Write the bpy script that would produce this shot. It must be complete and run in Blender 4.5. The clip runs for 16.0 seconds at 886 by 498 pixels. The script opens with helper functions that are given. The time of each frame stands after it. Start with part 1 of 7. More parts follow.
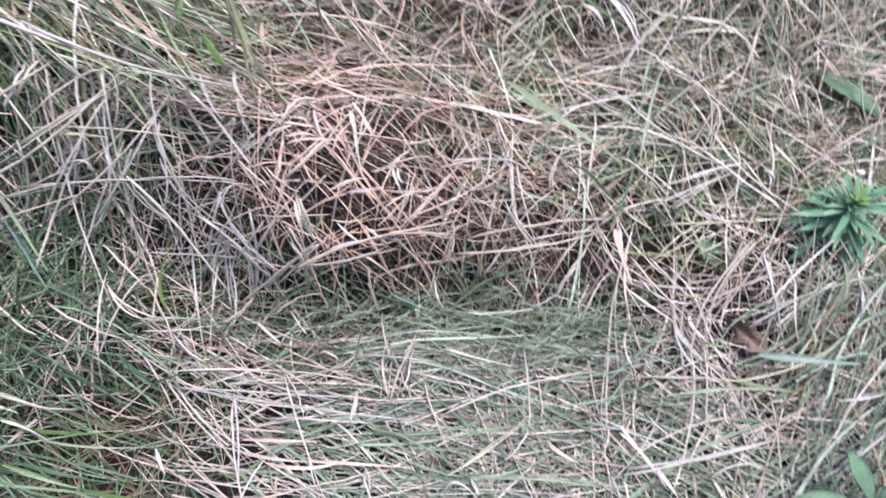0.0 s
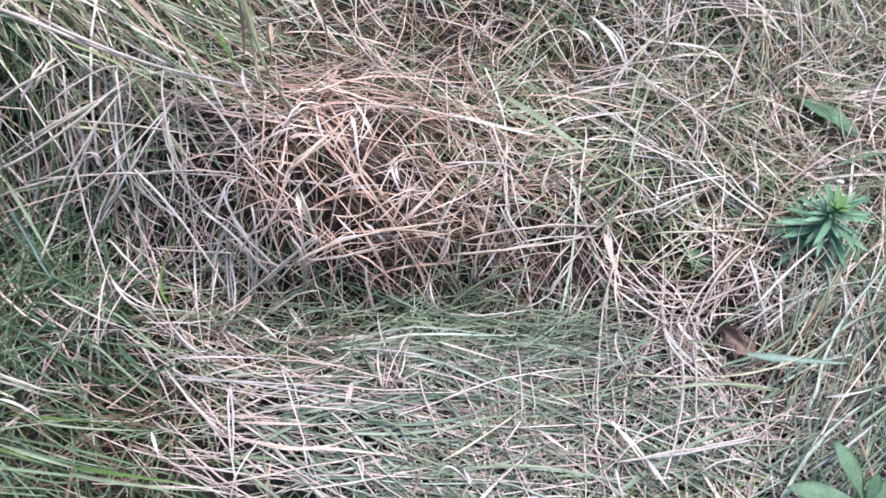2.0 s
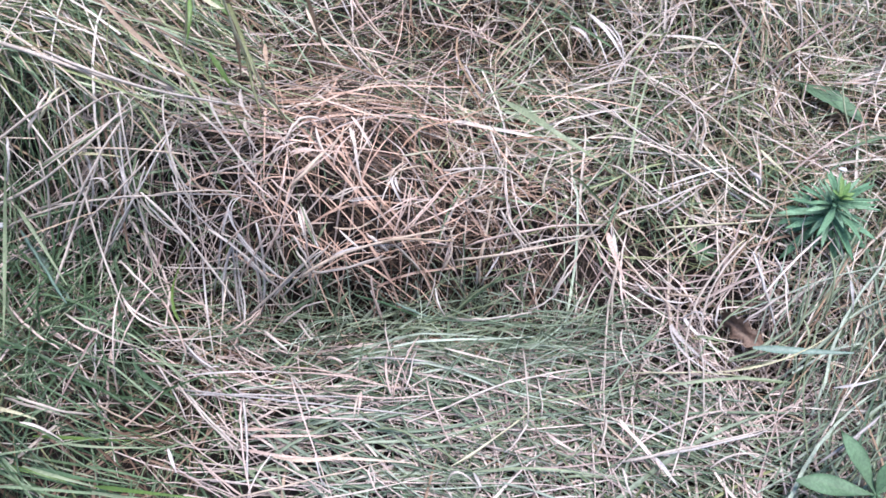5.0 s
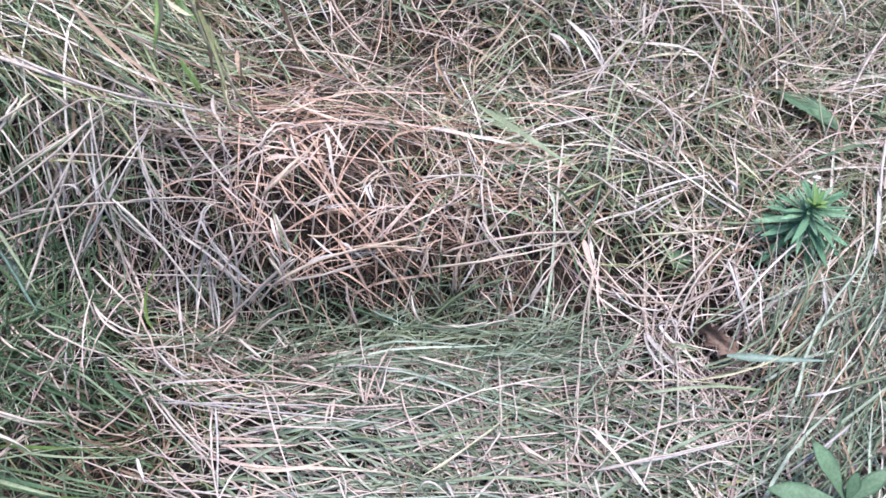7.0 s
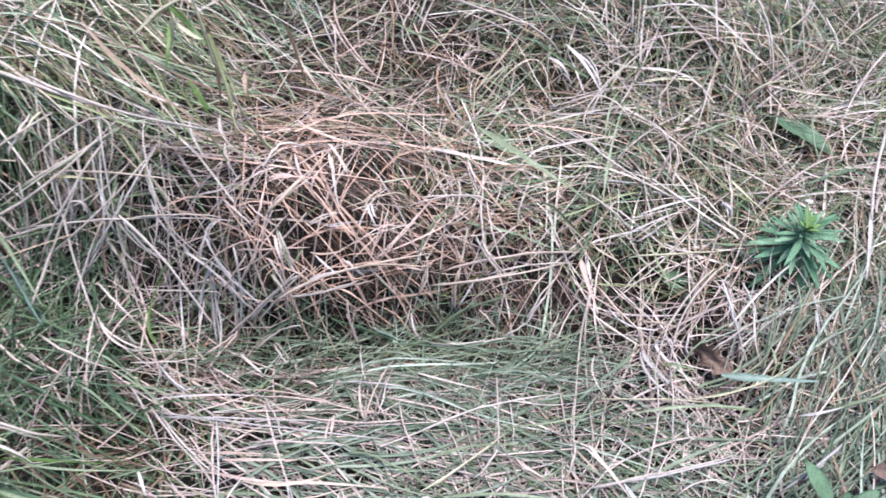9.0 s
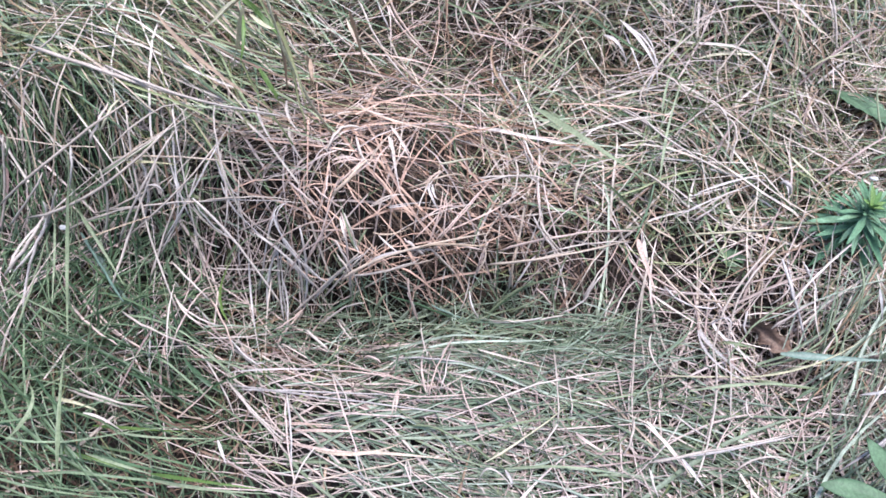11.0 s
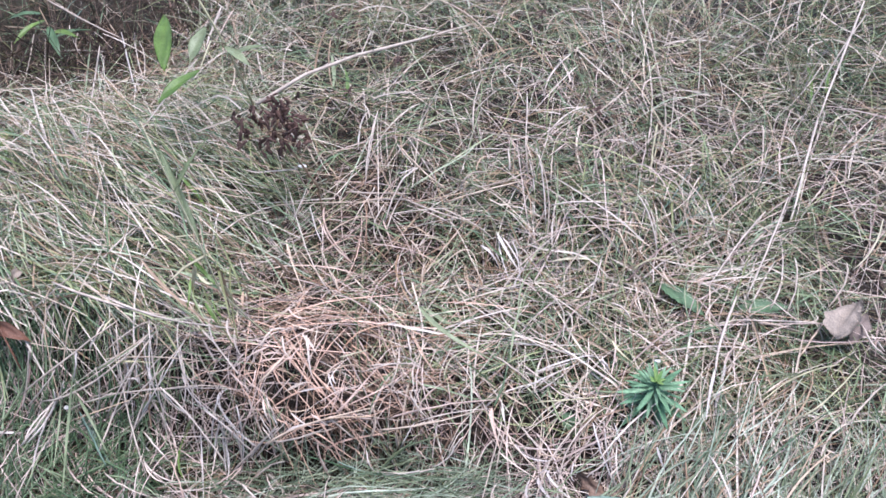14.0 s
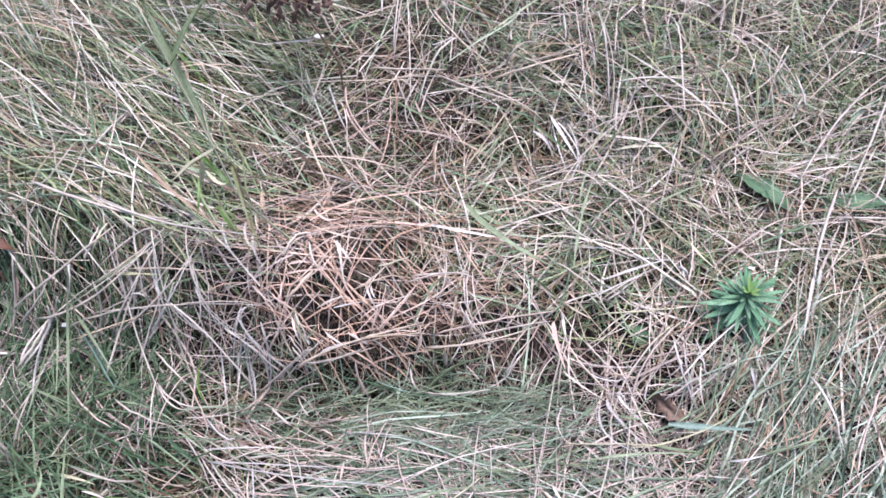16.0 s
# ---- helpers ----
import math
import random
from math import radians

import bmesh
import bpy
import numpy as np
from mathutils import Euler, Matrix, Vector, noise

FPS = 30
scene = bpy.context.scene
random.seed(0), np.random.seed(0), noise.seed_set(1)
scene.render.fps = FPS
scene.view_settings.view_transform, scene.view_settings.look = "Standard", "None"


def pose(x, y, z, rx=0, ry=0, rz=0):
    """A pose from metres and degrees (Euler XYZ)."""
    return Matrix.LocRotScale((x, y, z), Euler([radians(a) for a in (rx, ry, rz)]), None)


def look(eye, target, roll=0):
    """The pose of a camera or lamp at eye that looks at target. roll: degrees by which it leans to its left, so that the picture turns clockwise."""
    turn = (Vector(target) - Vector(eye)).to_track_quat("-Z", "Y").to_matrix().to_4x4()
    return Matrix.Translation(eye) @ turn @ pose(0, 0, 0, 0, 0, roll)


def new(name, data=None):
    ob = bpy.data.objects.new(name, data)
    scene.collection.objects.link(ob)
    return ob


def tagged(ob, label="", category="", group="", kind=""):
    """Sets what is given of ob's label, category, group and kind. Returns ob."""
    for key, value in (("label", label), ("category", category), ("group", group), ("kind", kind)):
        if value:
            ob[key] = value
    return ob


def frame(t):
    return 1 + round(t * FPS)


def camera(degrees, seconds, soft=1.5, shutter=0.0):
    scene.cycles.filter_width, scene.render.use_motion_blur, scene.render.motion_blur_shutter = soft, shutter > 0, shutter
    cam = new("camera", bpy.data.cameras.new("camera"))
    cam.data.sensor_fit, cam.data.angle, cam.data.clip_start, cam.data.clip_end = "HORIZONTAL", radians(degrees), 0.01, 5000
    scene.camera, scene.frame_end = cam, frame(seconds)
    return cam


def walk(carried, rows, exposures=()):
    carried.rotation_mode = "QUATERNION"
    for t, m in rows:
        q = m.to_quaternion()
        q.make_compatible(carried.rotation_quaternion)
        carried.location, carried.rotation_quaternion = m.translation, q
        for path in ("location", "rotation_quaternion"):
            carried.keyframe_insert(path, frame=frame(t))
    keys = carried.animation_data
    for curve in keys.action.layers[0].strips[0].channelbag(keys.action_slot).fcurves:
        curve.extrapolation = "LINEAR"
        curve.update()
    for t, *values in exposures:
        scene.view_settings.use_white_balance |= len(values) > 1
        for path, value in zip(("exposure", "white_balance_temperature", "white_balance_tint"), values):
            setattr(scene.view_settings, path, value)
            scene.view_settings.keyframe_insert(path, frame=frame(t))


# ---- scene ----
cam = camera(67.0, 16.0, soft=1.6, shutter=0.7)

PATH = [
    (0, (0.004, -0.415, 0.631), (-0.082, 0.637, -1.068), 4.6),
    (0.5, (-0.005, -0.455, 0.612), (-0.117, 0.728, -0.996), 5.7),
    (1, (0.002, -0.471, 0.606), (-0.087, 0.705, -1.009), 6.6),
    (1.5, (0.011, -0.472, 0.61), (-0.07, 0.722, -0.993), 6.5),
    (2, (0.012, -0.472, 0.616), (-0.081, 0.713, -0.992), 5.5),
    (2.5, (0.009, -0.475, 0.625), (-0.13, 0.682, -1.001), 2.5),
    (3, (0.004, -0.476, 0.628), (-0.148, 0.663, -1.009), 1.6),
    (3.5, (0.004, -0.473, 0.626), (-0.135, 0.673, -1.007), 1.9),
    (3.7, (0.005, -0.474, 0.629), (-0.139, 0.675, -1.001), 1.5),
    (5.8, (0.035, -0.458, 0.634), (-0.111, 0.722, -0.974), 0.8),
    (6, (0.035, -0.459, 0.635), (-0.111, 0.727, -0.969), 0.9),
    (6.5, (0.034, -0.457, 0.634), (-0.11, 0.709, -0.984), 0.7),
    (7, (0.043, -0.456, 0.633), (-0.078, 0.715, -0.984), 1.9),
    (7.5, (0.045, -0.459, 0.632), (-0.075, 0.704, -0.99), 2.5),
    (8, (0.05, -0.459, 0.632), (-0.046, 0.712, -0.987), 3.7),
    (8.5, (0.047, -0.458, 0.635), (-0.053, 0.724, -0.976), 3.2),
    (9, (0.042, -0.463, 0.644), (-0.08, 0.75, -0.941), 2.6),
    (9.5, (0.025, -0.485, 0.655), (-0.169, 0.708, -0.938), 0.5),
    (9.7, (0.014, -0.494, 0.655), (-0.202, 0.689, -0.943), 0.2),
    (11.8, (0.027, -0.461, 0.67), (-0.199, 0.662, -0.969), -2.7),
    (12, (0.025, -0.463, 0.674), (-0.192, 0.685, -0.95), -1.9),
    (12.5, (0.049, -0.475, 0.728), (-0.188, 0.726, -0.853), -1.8),
    (13, (0.134, -0.528, 0.872), (-0.243, 0.687, -0.672), -6.8),
    (13.5, (0.183, -0.556, 0.907), (-0.155, 0.809, -0.515), -3.5),
    (14, (0.215, -0.553, 0.93), (-0.087, 0.85, -0.463), -3.9),
    (14.5, (0.177, -0.509, 0.909), (-0.15, 0.774, -0.59), -6.1),
    (15, (0.123, -0.452, 0.874), (-0.238, 0.796, -0.647), -7.4),
    (15.5, (0.117, -0.444, 0.841), (-0.186, 0.715, -0.76), -6.2),
    (16, (0.12, -0.444, 0.824), (-0.153, 0.697, -0.796), -5.3),
]
walk(cam, [(t, look(eye, target, roll)) for t, eye, target, roll in PATH], exposures=[(0.0, 2.28, 5790, 16), (12.0, 2.28, 5790, 16), (13.5, 2.28, 5790, 18), (16.0, 2.28, 5790, 18)])

# ---- light: soft overcast daylight ----
world = bpy.data.worlds.new("sky")
world.use_nodes = True
scene.world = world
wn = world.node_tree
sky = wn.nodes.new("ShaderNodeTexSky")
sky.sky_type = "NISHITA"
sky.sun_disc = False
sky.sun_elevation = radians(79)
sky.sun_rotation = radians(71)
wn.links.new(sky.outputs[0], wn.nodes["Background"].inputs[0])
wn.nodes["Background"].inputs[1].default_value = 0.055
sun = new("sun", bpy.data.lights.new("sun", "SUN"))
sun.data.energy = 1.5
sun.data.angle = radians(30)
sun.data.color = (1.0, 0.95, 0.9)
sun.matrix_world = look((0.45, 0.15, 2.4), (0, 0, 0))

rng = np.random.default_rng(7)


# ---- materials ----
def node_material(name):
    m = bpy.data.materials.new(name)
    m.use_nodes = True
    return m, m.node_tree.nodes, m.node_tree.links


def ramp(nodes, stops):
    r = nodes.new("ShaderNodeValToRGB")
    while len(r.color_ramp.elements) < len(stops):
        r.color_ramp.elements.new(0.5)
    for e, (at, c) in zip(r.color_ramp.elements, stops):
        e.position, e.color = at, (*c, 1)
    return r


def blade_material(name, stops, rough=0.55, thin=0.12, streak=0.35, per_object=False):
    """Plant fibre: a colour of its own for each blade, fine streaks and blotches, some light through it."""
    m, nodes, links = node_material(name)
    bsdf, out = nodes["Principled BSDF"], nodes["Material Output"]
    if per_object:
        info = nodes.new("ShaderNodeObjectInfo").outputs["Random"]
    else:
        info = nodes.new("ShaderNodeNewGeometry").outputs["Random Per Island"]
    col = ramp(nodes, stops)
    links.new(info, col.inputs[0])
    place = nodes.new("ShaderNodeTexCoord").outputs["Object"]
    fine = nodes.new("ShaderNodeTexNoise")
    fine.inputs["Scale"].default_value = 420
    fine.inputs["Detail"].default_value = 3
    broad = nodes.new("ShaderNodeTexNoise")
    broad.inputs["Scale"].default_value = 34
    links.new(place, fine.inputs["Vector"])
    links.new(place, broad.inputs["Vector"])
    both = nodes.new("ShaderNodeMath")
    both.operation = "MULTIPLY"
    links.new(fine.outputs[0], both.inputs[0])
    links.new(broad.outputs[0], both.inputs[1])
    span = nodes.new("ShaderNodeMapRange")
    span.inputs["From Min"].default_value, span.inputs["From Max"].default_value = 0.12, 0.4
    span.inputs["To Min"].default_value, span.inputs["To Max"].default_value = 1 - streak, 1 + streak * 0.6
    links.new(both.outputs[0], span.inputs["Value"])
    mul = nodes.new("ShaderNodeVectorMath")
    mul.operation = "SCALE"
    links.new(col.outputs[0], mul.inputs[0])
    links.new(span.outputs[0], mul.inputs["Scale"])
    links.new(mul.outputs[0], bsdf.inputs["Base Color"])
    bsdf.inputs["Roughness"].default_value = rough
    bsdf.inputs["Specular IOR Level"].default_value = 0.35
    bump = nodes.new("ShaderNodeBump")
    bump.inputs["Strength"].default_value = 0.25
    bump.inputs["Distance"].default_value = 0.0006
    links.new(fine.outputs[0], bump.inputs["Height"])
    links.new(bump.outputs[0], bsdf.inputs["Normal"])
    trans = nodes.new("ShaderNodeBsdfTranslucent")
    links.new(mul.outputs[0], trans.inputs["Color"])
    mix = nodes.new("ShaderNodeMixShader")
    mix.inputs[0].default_value = thin
    links.new(bsdf.outputs[0], mix.inputs[1])
    links.new(trans.outputs[0], mix.inputs[2])
    links.new(mix.outputs[0], out.inputs["Surface"])
    return m


STRAW = blade_material("dry_straw", [(0, (0.16, 0.10, 0.065)), (0.15, (0.30, 0.20, 0.12)), (0.4, (0.42, 0.32, 0.225)), (0.65, (0.55, 0.465, 0.375)), (1, (0.60, 0.52, 0.44))], thin=0.05)
MOUND_STRAW = blade_material("tan_straw", [(0, (0.19, 0.10, 0.055)), (0.35, (0.42, 0.268, 0.178)), (0.7, (0.58, 0.385, 0.285)), (1, (0.66, 0.49, 0.405))], thin=0.06)
PINK_STRAW = blade_material("rosy_straw", [(0, (0.21, 0.14, 0.12)), (0.45, (0.48, 0.377, 0.315)), (1, (0.58, 0.475, 0.415))], thin=0.05)
# both browns kept dark: shade between blades is partly in their colour
MOUND_FILL = blade_material("shade_brown_straw", [(0, (0.07, 0.04, 0.024)), (0.5, (0.15, 0.092, 0.06)), (1, (0.29, 0.195, 0.135))], rough=0.7, thin=0.1)
LITTER = blade_material("shade_dark_litter", [(0, (0.03, 0.021, 0.015)), (0.5, (0.065, 0.045, 0.032)), (1, (0.15, 0.108, 0.078))], rough=0.8, thin=0.1)
GREEN = blade_material("grass_green", [(0, (0.06, 0.085, 0.04)), (0.2, (0.15, 0.16, 0.06)), (0.42, (0.11, 0.17, 0.085)), (0.66, (0.205, 0.27, 0.16)), (0.82, (0.28, 0.295, 0.13)), (1, (0.41, 0.46, 0.33))], rough=0.45, thin=0.12)
COOL_GREEN = blade_material("cool_green", [(0, (0.07, 0.11, 0.06)), (0.3, (0.15, 0.195, 0.12)), (0.55, (0.17, 0.195, 0.11)), (0.8, (0.25, 0.295, 0.21)), (1, (0.43, 0.475, 0.37))], rough=0.42, thin=0.12)

DEEP_GREEN = blade_material("deep_green", [(0, (0.03, 0.06, 0.025)), (0.5, (0.08, 0.13, 0.058)), (1, (0.24, 0.295, 0.17))], rough=0.45, thin=0.12)


def one(name, a, b, **kw):
    """A material for single blades, each with a shade between a and b."""
    return blade_material(name, [(0, a), (1, b)], per_object=True, **kw)


SHADES = {
    "pale": one("pale_straw", (0.44, 0.36, 0.285), (0.60, 0.51, 0.435)),
    "tan": one("tan_blade", (0.40, 0.295, 0.20), (0.55, 0.43, 0.325)),
    "rosy": one("rosy_blade", (0.45, 0.32, 0.25), (0.59, 0.455, 0.385)),
    "bleached": one("bleached_blade", (0.42, 0.37, 0.33), (0.58, 0.52, 0.47)),
    "brown": one("brown_blade", (0.20, 0.13, 0.08), (0.34, 0.24, 0.16), thin=0.1),
    "yellowish": one("yellowing_blade", (0.40, 0.37, 0.22), (0.55, 0.50, 0.35)),
    "greygreen": one("grey_green_blade", (0.17, 0.21, 0.105), (0.31, 0.35, 0.21), rough=0.45, thin=0.3),
    "bluegreen": one("blue_green_blade", (0.17, 0.25, 0.19), (0.25, 0.33, 0.26), rough=0.4, thin=0.3),
    "green": one("deep_green_blade", (0.06, 0.12, 0.055), (0.12, 0.19, 0.095), rough=0.4, thin=0.3),
    "olive": one("olive_blade", (0.15, 0.16, 0.065), (0.24, 0.23, 0.11), rough=0.5, thin=0.2),
    "bright": one("fresh_green_blade", (0.10, 0.175, 0.038), (0.165, 0.25, 0.065), rough=0.4, thin=0.35),
}
SPURGE = blade_material("spurge_leaf", [(0, (0.13, 0.26, 0.135)), (0.6, (0.20, 0.35, 0.20)), (1, (0.28, 0.43, 0.265))], rough=0.75, thin=0.3, per_object=True)
SPURGE_TOP = blade_material("young_leaf", [(0, (0.15, 0.29, 0.09)), (1, (0.25, 0.37, 0.12))], rough=0.4, per_object=True)
OAK = blade_material("brown_leaf", [(0, (0.115, 0.07, 0.047)), (1, (0.165, 0.105, 0.072))], rough=0.6, thin=0.1, streak=0.5, per_object=True)
TAN_LEAF = blade_material("withered_leaf", [(0, (0.27, 0.215, 0.165)), (1, (0.32, 0.26, 0.205))], rough=0.6, thin=0.15, streak=0.4, per_object=True)
# darker copy of TAN_LEAF: the folded half's shade is in the colour
SHADED_LEAF = blade_material("shaded_leaf", [(0, (0.13, 0.10, 0.085)), (1, (0.17, 0.13, 0.11))], rough=0.7, thin=0.1, streak=0.5, per_object=True)
RED_LEAF = blade_material("russet_leaf", [(0, (0.10, 0.045, 0.028)), (1, (0.19, 0.09, 0.055))], rough=0.6, thin=0.15, streak=0.5, per_object=True)
DARK_LEAF = blade_material("dark_leaf", [(0, (0.08, 0.145, 0.07)), (1, (0.125, 0.20, 0.105))], rough=0.6, per_object=True)
SEED = blade_material("dark_seed", [(0, (0.035, 0.02, 0.018)), (1, (0.11, 0.062, 0.048))], rough=0.8, thin=0.0, streak=0.5)

soil, nodes, links = node_material("dark_soil")
big = nodes.new("ShaderNodeTexNoise")
big.inputs["Scale"].default_value = 14
big.inputs["Detail"].default_value = 8
scol = ramp(nodes, [(0.3, (0.010, 0.008, 0.006)), (0.55, (0.022, 0.016, 0.012)), (0.75, (0.045, 0.034, 0.025))])
place = nodes.new("ShaderNodeTexCoord").outputs["Object"]
links.new(place, big.inputs["Vector"])
links.new(big.outputs[0], scol.inputs[0])
far_noise = nodes.new("ShaderNodeTexNoise")
far_noise.inputs["Scale"].default_value = 9
far_noise.inputs["Detail"].default_value = 12
meadow = ramp(nodes, [(0.32, (0.03, 0.04, 0.02)), (0.5, (0.075, 0.08, 0.045)), (0.68, (0.16, 0.14, 0.095))])
span = nodes.new("ShaderNodeVectorMath")
span.operation = "LENGTH"
away = nodes.new("ShaderNodeMapRange")
away.inputs["From Min"].default_value, away.inputs["From Max"].default_value = 1.9, 2.9
mix = nodes.new("ShaderNodeMix")
mix.data_type = "RGBA"
links.new(place, far_noise.inputs["Vector"])
links.new(far_noise.outputs[0], meadow.inputs[0])
links.new(place, span.inputs[0])
links.new(span.outputs["Value"], away.inputs["Value"])
links.new(away.outputs[0], mix.inputs[0])
links.new(scol.outputs[0], mix.inputs[6])
links.new(meadow.outputs[0], mix.inputs[7])
links.new(mix.outputs[2], nodes["Principled BSDF"].inputs["Base Color"])
nodes["Principled BSDF"].inputs["Roughness"].default_value = 0.95
crumb = nodes.new("ShaderNodeTexNoise")
crumb.inputs["Scale"].default_value = 160
crumb.inputs["Detail"].default_value = 6
links.new(place, crumb.inputs["Vector"])
bump = nodes.new("ShaderNodeBump")
bump.inputs["Distance"].default_value = 0.006
links.new(crumb.outputs[0], bump.inputs["Height"])
links.new(bump.outputs[0], nodes["Principled BSDF"].inputs["Normal"])


# ---- the lie of the land ----
def sig(v):
    return 0.5 * (1 + np.tanh(0.5 * v))


def canopy(x, y, edge=-0.045, steep=0.022):
    """Height of the top of the matted grass."""
    far = 0.11 * sig((y - 0.36) / 0.07) * sig((0.42 - x) / 0.06)
    ridge = 0.09 * sig((-0.05 - x) / 0.03) + 0.045 * sig((0.13 - x) / 0.03)
    mound = ridge * sig((x + 0.7) / 0.05) * sig((y - edge) / steep) * sig((0.15 - y) / 0.07)
    shoulder = 0.15 * sig(-(x + 0.37) / 0.05) * sig((y + 0.03) / 0.04) * sig((0.45 - y) / 0.1) * (0.45 + 0.55 * sig((y - 0.15) / 0.07))
    hollow = -0.07 * np.exp(-(((x + 0.09) / 0.25) ** 4) - ((y + 0.094 - 0.028 * sig((x + 0.02) / 0.03) + 0.012 * np.sin(17 * x + 1)) / 0.05) ** 2)
    pits = -0.055 * np.exp(-(((x - 0.11) / 0.05) ** 2) - ((y - 0.31) / 0.04) ** 2) - 0.05 * np.exp(-(((x - 0.53) / 0.07) ** 2) - ((y - 0.41) / 0.04) ** 2)
    pits = pits - 0.05 * np.exp(-(((x + 0.30) / 0.04) ** 2) - ((y + 0.245) / 0.025) ** 2) - 0.40 * np.exp(-(((x + 1.42) / 0.55) ** 2) - ((y - 1.16) / 0.38) ** 2)
    waves = 0.014 * np.sin(9 * x + 4 * y) * np.sin(11 * y - 5 * x + 1) + 0.009 * np.sin(23 * x - 17 * y)
    dips = -0.032 * np.exp(-(((x - 0.16) / 0.06) ** 2) - ((y - 0.02) / 0.06) ** 2) - 0.034 * np.exp(-(((x - 0.31) / 0.08) ** 2) - ((y + 0.085) / 0.05) ** 2)
    dips = dips - 0.024 * np.exp(-(((x - 0.01) / 0.065) ** 2) - ((y + 0.04) / 0.05) ** 2) - 0.025 * np.exp(-(((x + 0.14) / 0.07) ** 2) - ((y + 0.18) / 0.04) ** 2)
    return 0.01 + dips + far + mound + shoulder + hollow + pits + waves


def crown(x, y):
    """The same with the straw mound's brow, which juts out over the hollow before it."""
    return np.maximum(canopy(x, y), canopy(x, y, -0.088 + 0.035 * sig((x + 0.03) / 0.025), 0.010) - 0.01 * sig((y + 0.15) / 0.02))


def bed(x, y):
    """Height of the soil under it."""
    near = np.exp(-((x / 3) ** 2) - ((y - 0.3) / 3) ** 2)
    low = np.minimum(canopy(x, y), 0.07 + 0.25 * canopy(x, y))
    low = low - 0.065 * np.exp(-(((x + 0.11) / 0.25) ** 4) - ((y + 0.09) / 0.055) ** 2)
    return (low - 0.085) * near - 0.05 * (1 - near) + 0.004 * np.sin(40 * x) * np.sin(37 * y) * near


near_steps = np.linspace(-1.6, 1.6, 161)
far_steps = 1.6 + np.geomspace(0.03, 900, 26)
axis = np.concatenate([-far_steps[::-1], near_steps, far_steps])
gx, gy = np.meshgrid(axis, axis + 0.3, indexing="ij")
k = len(axis)
verts = np.stack([gx, gy, bed(gx, gy)], -1).reshape(-1, 3)
i, j = np.meshgrid(np.arange(k - 1), np.arange(k - 1), indexing="ij")
quads = np.stack([i * k + j, (i + 1) * k + j, (i + 1) * k + j + 1, i * k + j + 1], -1).reshape(-1, 4)
me = bpy.data.meshes.new("ground")
me.from_pydata(verts.tolist(), [], quads.tolist())
me.shade_smooth()
me.materials.append(soil)
tagged(new("ground", me), kind="structure", label="dark crumbly soil under matted meadow grass", category="ground")


# ---- grass ----
def ribbons(name, pts, width, mat, taper=0.7, fold=0.3, twist=0.5, parent=None, ends=0.75, wild=0.35):
    """One mesh of folded blades. pts: blades x steps x 3; width: one for each blade."""
    n, s, _ = pts.shape
    tan = np.gradient(pts, axis=1)
    tan /= np.linalg.norm(tan, axis=2, keepdims=True) + 1e-9
    up = np.tile(np.array([0, 0, 1.0]), (n, s, 1)) + rng.normal(0, wild, (n, 1, 3))
    side = np.cross(tan, up)
    side /= np.linalg.norm(side, axis=2, keepdims=True) + 1e-9
    nor = np.cross(side, tan)
    u = np.linspace(0, 1, s)
    roll = rng.normal(0, twist, (n, 1, 1)) + rng.normal(0, twist, (n, 1, 1)) * u[None, :, None]
    side, nor = side * np.cos(roll) + nor * np.sin(roll), nor * np.cos(roll) - side * np.sin(roll)
    shape = (1 - taper * u ** 1.6) * (ends + (1 - ends) * np.minimum(1, u * 4))
    w = 0.5 * width[:, None, None] * shape[None, :, None]
    ring = np.stack([pts - side * w, pts - nor * w * fold * 2, pts + side * w], 2)
    idx = np.arange(n * s * 3).reshape(n, s, 3)
    a, b = idx[:, :-1], idx[:, 1:]
    faces = np.concatenate([np.stack([a[..., q], a[..., q + 1], b[..., q + 1], b[..., q]], -1).reshape(-1, 4) for q in (0, 1)])
    mesh = bpy.data.meshes.new(name)
    mesh.vertices.add(n * s * 3)
    mesh.vertices.foreach_set("co", ring.reshape(-1).astype(np.float32))
    mesh.loops.add(faces.size)
    mesh.loops.foreach_set("vertex_index", faces.reshape(-1).astype(np.int32))
    mesh.polygons.add(len(faces))
    mesh.polygons.foreach_set("loop_start", np.arange(0, faces.size, 4, dtype=np.int32))
    mesh.update(calc_edges=True)
    mesh.shade_smooth()
    mesh.materials.append(mat)
    ob = new(name, mesh)
    ob.parent = parent
    return ob


